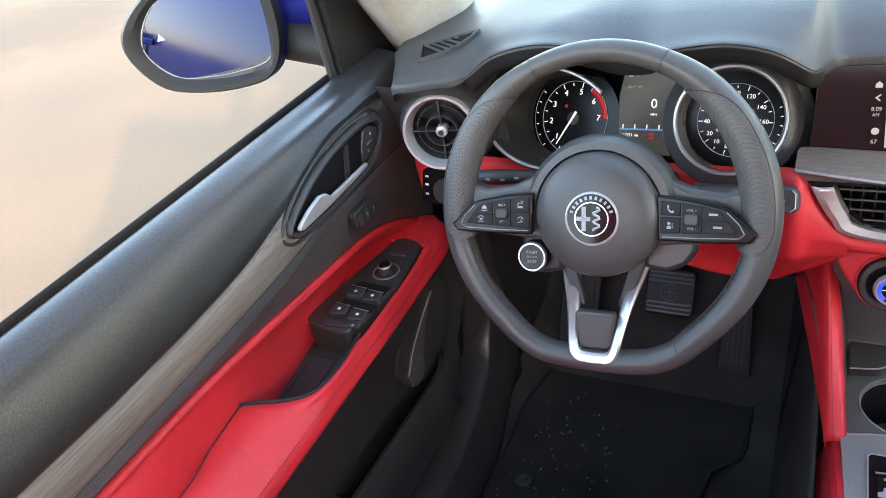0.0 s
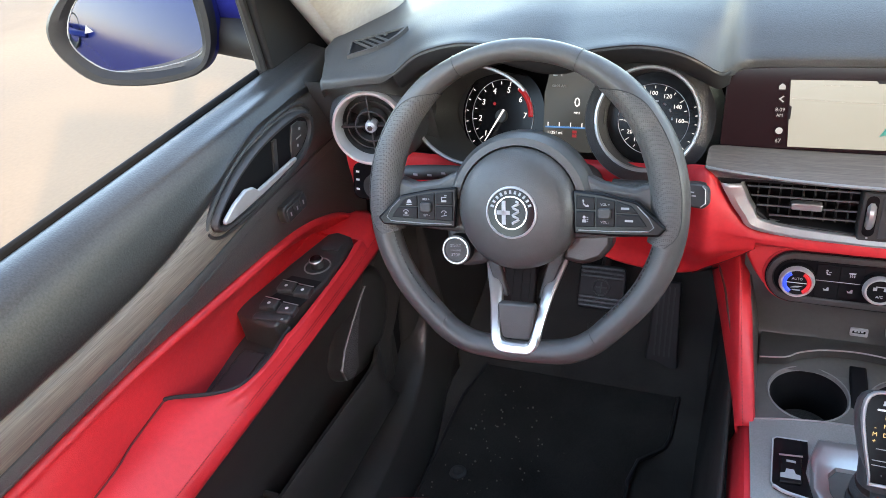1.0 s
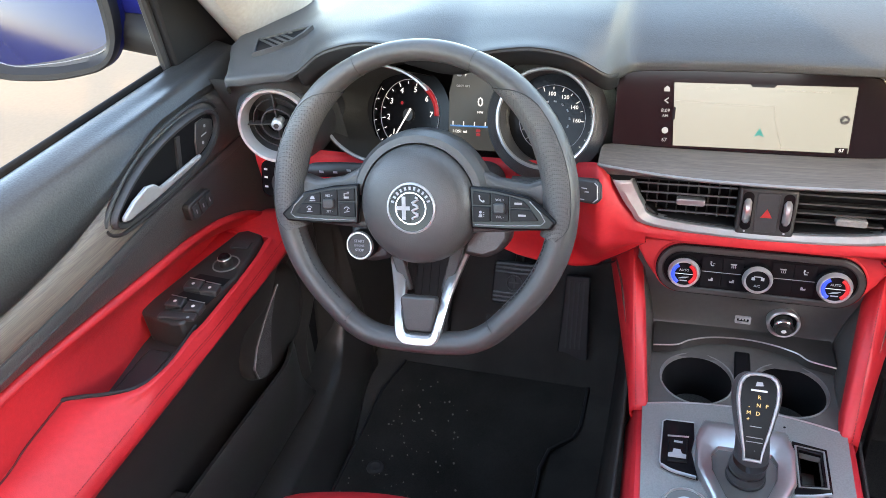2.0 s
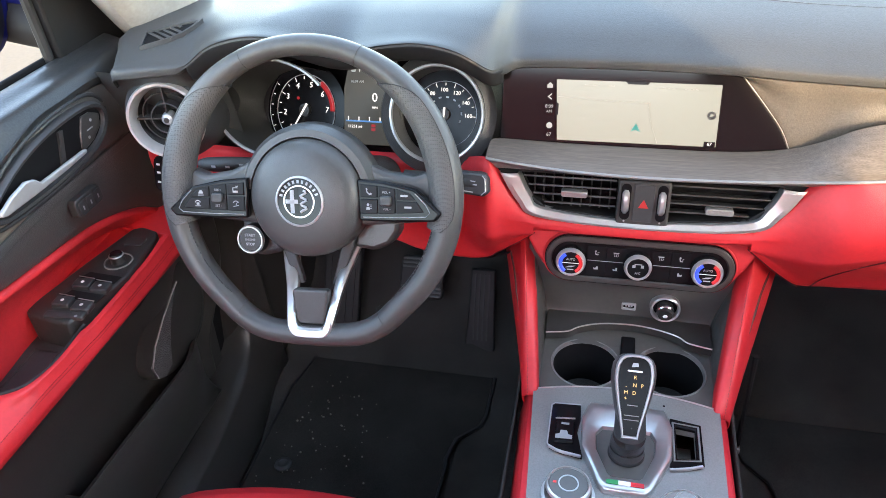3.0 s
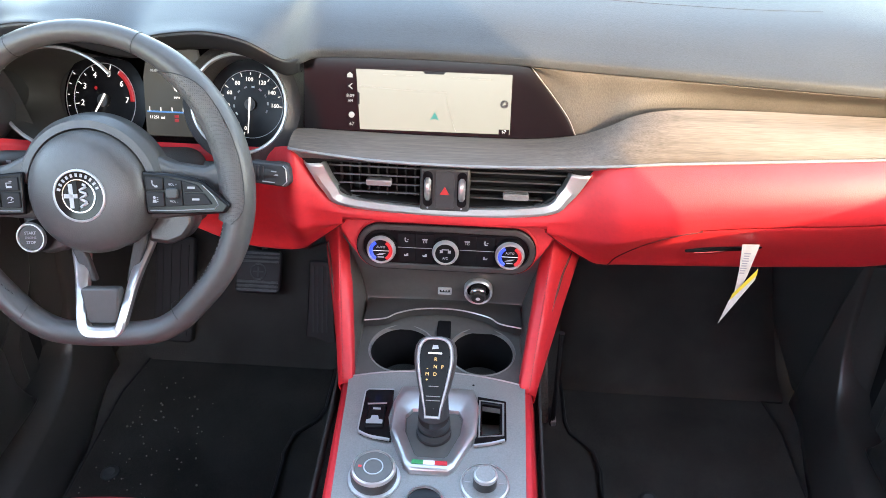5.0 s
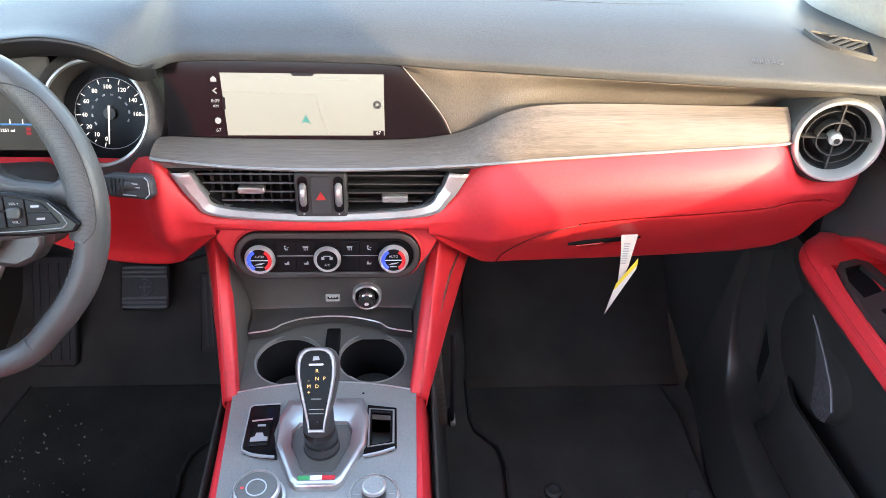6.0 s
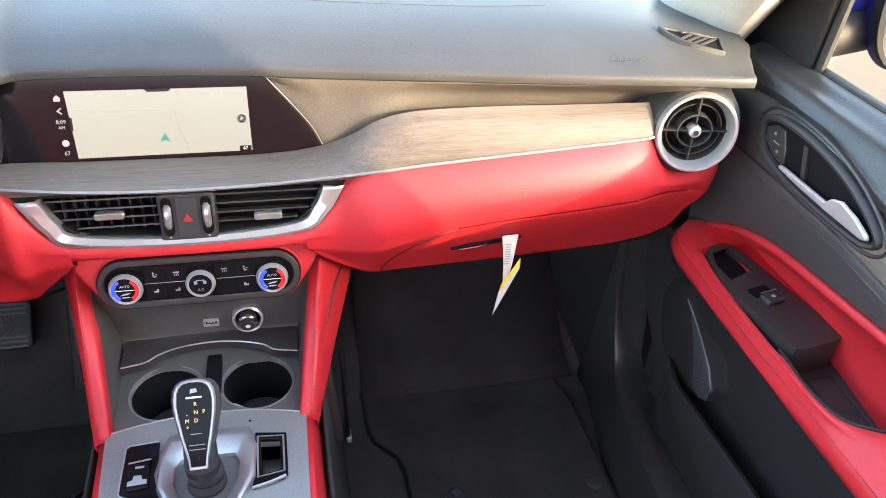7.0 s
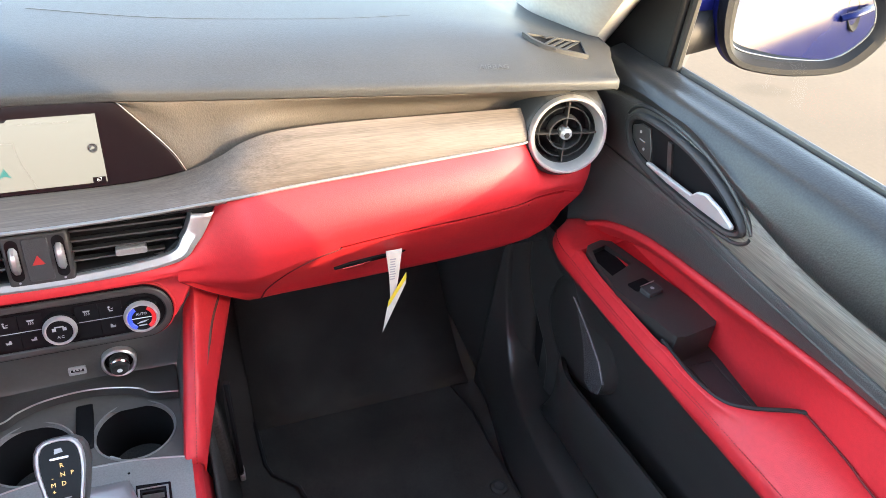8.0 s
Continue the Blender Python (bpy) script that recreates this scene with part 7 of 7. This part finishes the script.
def build_mirror(s):
    w = thing("door_mirror", (s * 0.95, 0.12, 1.08), "blue door mirror in a black frame", "mirror", "door mirrors")
    m = basis((s * 1.10, 0.063, 1.165), (1, -s * 0.42, 0), (0, 0.03, 1))
    ring = [(-0.130, 0.085), (-0.133, 0.02), (-0.120, -0.035), (-0.090, -0.071), (-0.040, -0.082), (0.028, -0.081), (0.098, -0.063), (0.138, -0.012), (0.139, 0.034), (0.098, 0.076), (0.030, 0.112), (-0.06, 0.128), (-0.112, 0.120)]
    pane = [(-0.106, 0.075), (-0.107, 0.015), (-0.099, -0.036), (-0.079, -0.056), (-0.035, -0.0615), (0.010, -0.0605), (0.068, -0.050), (0.104, -0.008), (0.102, 0.030), (0.070, 0.070), (0.020, 0.094), (-0.055, 0.106), (-0.092, 0.100)]
    o, i = ([(s * p.x, p.y) for p in cr([(a, b, 0) for a, b in q], 5, True)] for q in (ring, pane))
    rows = []
    for dep, k in ((-0.008, 1.0), (-0.02, 1.03), (-0.06, 0.98), (-0.11, 0.80), (-0.14, 0.5), (-0.145, 0.02)):
        rows.append([m @ V(a * k, (b - 0.02) * k + 0.02, dep) for a, b in o])
    part("housing", grid(rows, closed=True), BLUECAR, w, "blue painted mirror housing")
    rows = [[m @ V(a[0] * (1 - k) + b[0] * k, a[1] * (1 - k) + b[1] * k, h) for a, b in zip(o, i)] for h, k in ((-0.012, -0.03), (0.006, 0.0), (0.014, 0.2), (0.013, 0.6), (0.002, 1.0), (-0.045, 1.02))]
    part("frame", grid(rows, closed=True), SAIL, w, "black mirror frame")
    gm = basis((s * 1.10, 0.063, 1.165), (1, -s * 0.66, 0), (0, 0.0, 1))
    gm = at(gm, 0, 0, -0.014)
    g = part("glass", slab(i, at(gm, 0, 0, 0.002), 0.003), MIRROR, w, "mirror glass")
    part("glass_edge", tube([gm @ V(a, b, 0.003) for a, b in i], 0.0012, 5, closed=True), GREY, g)
    if s < 0:
        part("warning_mark", slab([(-0.007, -0.006), (0.007, -0.006), (0.0, 0.007)], at(gm, s * 0.074, 0.022, 0.0028), 0.0004), KEYPRINT, g)
    part("arm", tube(cr([(s * 0.815, 0.125, 1.110), (s * 0.87, 0.140, 1.116), (s * 0.94, 0.155, 1.124), (s * 1.03, 0.170, 1.140)], 4), [0.036] * 9 + [0.038, 0.040, 0.042, 0.044], 20, flat=1.0), SAIL, w, "black mirror arm")
    part("neck", tube(cr([(s * 0.85, 0.185, 1.205), (s * 0.90, 0.190, 1.200), (s * 0.95, 0.195, 1.195), (s * 1.0, 0.195, 1.19)], 4), 0.060, 20, flat=1.0), BLUECAR, w, "blue painted inner end of the housing")
    part("arm_seam", tube(cr([(s * 0.84, 0.098, 1.130), (s * 0.88, 0.110, 1.137), (s * 0.92, 0.120, 1.141)], 4), 0.0012, 6), PLASTIC, w)


def build_seat():
    w = thing("driver_seat", (-0.39, -0.6, 0.34), "red leather driver seat cushion", "car seat")
    secs = []
    for x, y, z in ((-0.63, -0.33, 0.600), (-0.60, -0.295, 0.618), (-0.53, -0.272, 0.620), (-0.46, -0.258, 0.618), (-0.39, -0.254, 0.616), (-0.32, -0.258, 0.618), (-0.25, -0.272, 0.620), (-0.18, -0.30, 0.614), (-0.16, -0.34, 0.600)):
        secs.append([V(x, y - 0.02, z - 0.16), V(x, y - 0.002, z - 0.06), V(x, y, z - 0.02), V(x, y - 0.016, z), V(x, y - 0.06, z + 0.012), V(x, y - 0.25, z + 0.0), V(x, y - 0.42, z - 0.02)])
    part("cushion", surf(secs, 3, 4), RED, w, "red leather cushion")
    part("base", box((-0.395, -0.50, 0.40), (0.36, 0.36, 0.16)), PLASTIC, w, bevel=0.02)


# ---- footwells ----
def build_footwell():
    for s in (-1, 1):
        mt = thing("floor_mat", (s * 0.45, 0.1, 0.325), "black carpet floor mat, darkened for shade, with pale grit on it" if s < 0 else "clean black carpet floor mat with bound edge", "floor mat", "floor mats")
        inner = [(0.300, -0.24), (0.300, 0.02), (0.303, 0.034), (0.292, 0.086), (0.251, 0.126), (0.243, 0.154), (0.242, 0.262)]
        out = [(s * a, b) for a, b in inner + [(0.655, 0.262), (0.675, 0.16), (0.672, -0.24)]]
        m = basis((0, 0, 0.3335), (1, 0, 0), (0, 1, 0.0))
        part("carpet", slab(out, m, 0.012), MATSHADE if s < 0 else CARPET, mt, bevel=0.003)
        part("binding", tube([m @ V(a, b, -0.001) for a, b in out[7:] + out[:7]], 0.0042, 6), RUBBER, mt, "black bound edge")
        if s > 0:
            rows = [[V(x, y, z) for x in (0.243, 0.35, 0.50, 0.70)] for y, z in ((0.240, 0.3335), (0.270, 0.340), (0.31, 0.362), (0.36, 0.398), (0.41, 0.440), (0.47, 0.515), (0.53, 0.60))]
            part("toe_flap", grid(rows), CARPET, mt, solid=0.006)
        for u in ((0.612,) if s < 0 else (0.644, 0.382)):
            q = at(m, s * u, -0.034 if u > 0.5 else -0.017, 0.001)
            k = part("clip", lathe([(0.017, 0.0), (0.016, 0.003), (0.010, 0.005), (0.006, 0.003), (0.0, 0.003)], q, 24), SOFTBLACK, mt, "round black mat clip")
    # grit on the driver's mat
    bits = []
    for n in range(90):
        x, y = random.gauss(-0.555, 0.05), random.gauss(0.03, 0.10)
        if -0.66 < x < -0.32 and -0.2 < y < 0.24:
            r = random.uniform(0.0006, 0.0025)
            bm = bmesh.new()
            bmesh.ops.create_icosphere(bm, subdivisions=1, radius=r, matrix=Matrix.Translation((x, y, 0.3342 + r * 0.4)))
            bits.append(bm)
    tagged(part("grit", join(*bits), mat("pale_grit", (0.17, 0.155, 0.135), 0.9)), "pale grit scattered on the driver mat", "grit", kind="stuff")
    # pedals
    b = thing("brake_pedal", (-0.418, 0.45, 0.40), "black ribbed brake pedal with round emblem", "pedal", "pedals")
    m = basis((-0.418, 0.372, 0.505), (1, 0, 0), (0, 0.62, 0.78))
    pad = part("pad", slab(stadium(0.098, 0.094, 5, 0.012), at(m, 0, 0, 0.006), 0.014), RUBBER, b, bevel=0.004, segs=3)
    for v in (-0.040, -0.031, -0.022, 0.022, 0.031, 0.040):
        part("rib", box((0, v, 0.008), (0.088, 0.0045, 0.006), m), LOWPLASTIC, pad, bevel=0.001)
    part("emblem", lathe([(0.0150, 0.006), (0.0155, 0.0085), (0.0175, 0.0085), (0.0180, 0.006)], m, 28), SOFTBLACK, pad)
    part("emblem_cross", join(box((0, 0, 0.0072), (0.022, 0.003, 0.002), m), box((0, 0, 0.0072), (0.003, 0.022, 0.002), m)), SOFTBLACK, pad)
    part("lever", tube([m @ V(0.0, 0.0, -0.008), (-0.410, 0.50, 0.62), (-0.405, 0.56, 0.80)], 0.010, 8), PLASTIC, b)
    a = thing("accelerator_pedal", (-0.295, 0.31, 0.335), "long black ribbed accelerator pedal hinged at the floor", "pedal", "pedals")
    m = basis((-0.2855, 0.357, 0.431), (0.98, 0, 0.0), (0.10, 0.42, 0.90))
    pad = part("pad", slab([(-0.038, -0.118), (0.036, -0.118), (0.031, -0.04), (0.026, 0.10), (-0.026, 0.10), (-0.030, -0.02)], at(m, 0, 0, 0.006), 0.014), RUBBER, a, bevel=0.004, segs=3)
    for u in (-0.016, -0.006, 0.004, 0.014):
        part("rib", box((u, 0.015, 0.007), (0.0032, 0.150, 0.004), m), SOFTBLACK, pad)
    part("hinge", box((0, -0.122, 0.0), (0.084, 0.012, 0.024), m), PLASTIC, a, bevel=0.004)
    f = thing("foot_rest", (-0.61, 0.33, 0.34), "dark ribbed foot rest beside the pedals", "foot rest")
    m = basis((-0.606, 0.352, 0.458), (1, 0, 0), (0, 0.55, 0.83))
    plate = part("plate", slab(stadium(0.086, 0.23, 4, 0.010), m, 0.02), RUBBER, f, bevel=0.004)
    for u in (-0.028, -0.010, 0.010, 0.028):
        part("rib", box((u, 0, 0.001), (0.005, 0.20, 0.004), m), RUBBER, plate)
    # paper tag on the glovebox handle
    t = thing("paper_tag", (0.415, -0.016, 0.772), "white paper tag with yellow stripe hanging from the glovebox", "tag")
    paper = mat("tag_paper", (0.64, 0.61, 0.55), 0.8, var=0.05)
    yel = mat("tag_yellow", (0.80, 0.62, 0.05), 0.8)
    m = basis((0, -0.016, 0), (1, 0, 0), (0, 0, 1))
    strip1 = part("strip", slab([(0.4025, 0.9115), (0.4255, 0.9125), (0.4225, 0.860), (0.4195, 0.836), (0.4125, 0.829), (0.4095, 0.866)], m, 0.0008), paper, t)
    part("print", join(*[box((0.4130 + 0.0001 * n, 0.897 - 0.0042 * n, 0.0003), (0.007 if n % 3 else 0.009, 0.0018, 0.0003), m) for n in range(9)]), PALEPRINT, strip1)
    m = basis((0, -0.02, 0), (1, 0, 0), (0, 0, 1))
    flap = part("flap", slab([(0.4320, 0.874), (0.4330, 0.856), (0.4020, 0.772), (0.4070, 0.816), (0.4110, 0.828)], m, 0.0008), paper, t)
    part("stripe", slab([(0.4320, 0.8745), (0.4330, 0.864), (0.4105, 0.822), (0.4072, 0.818), (0.4085, 0.829)], at(m, 0, 0, 0.0005), 0.0004), yel, flap, "yellow stripe")


build_ground()
build_shell()
for side in (-1, 1):
    build_pillar(side)
    build_door_pillar(side)
build_dashboard()
build_console()
build_shifter()
build_wheel()
build_column()
for side in (-1, 1):
    build_door(side)
    build_mirror(side)
build_seat()
build_footwell()
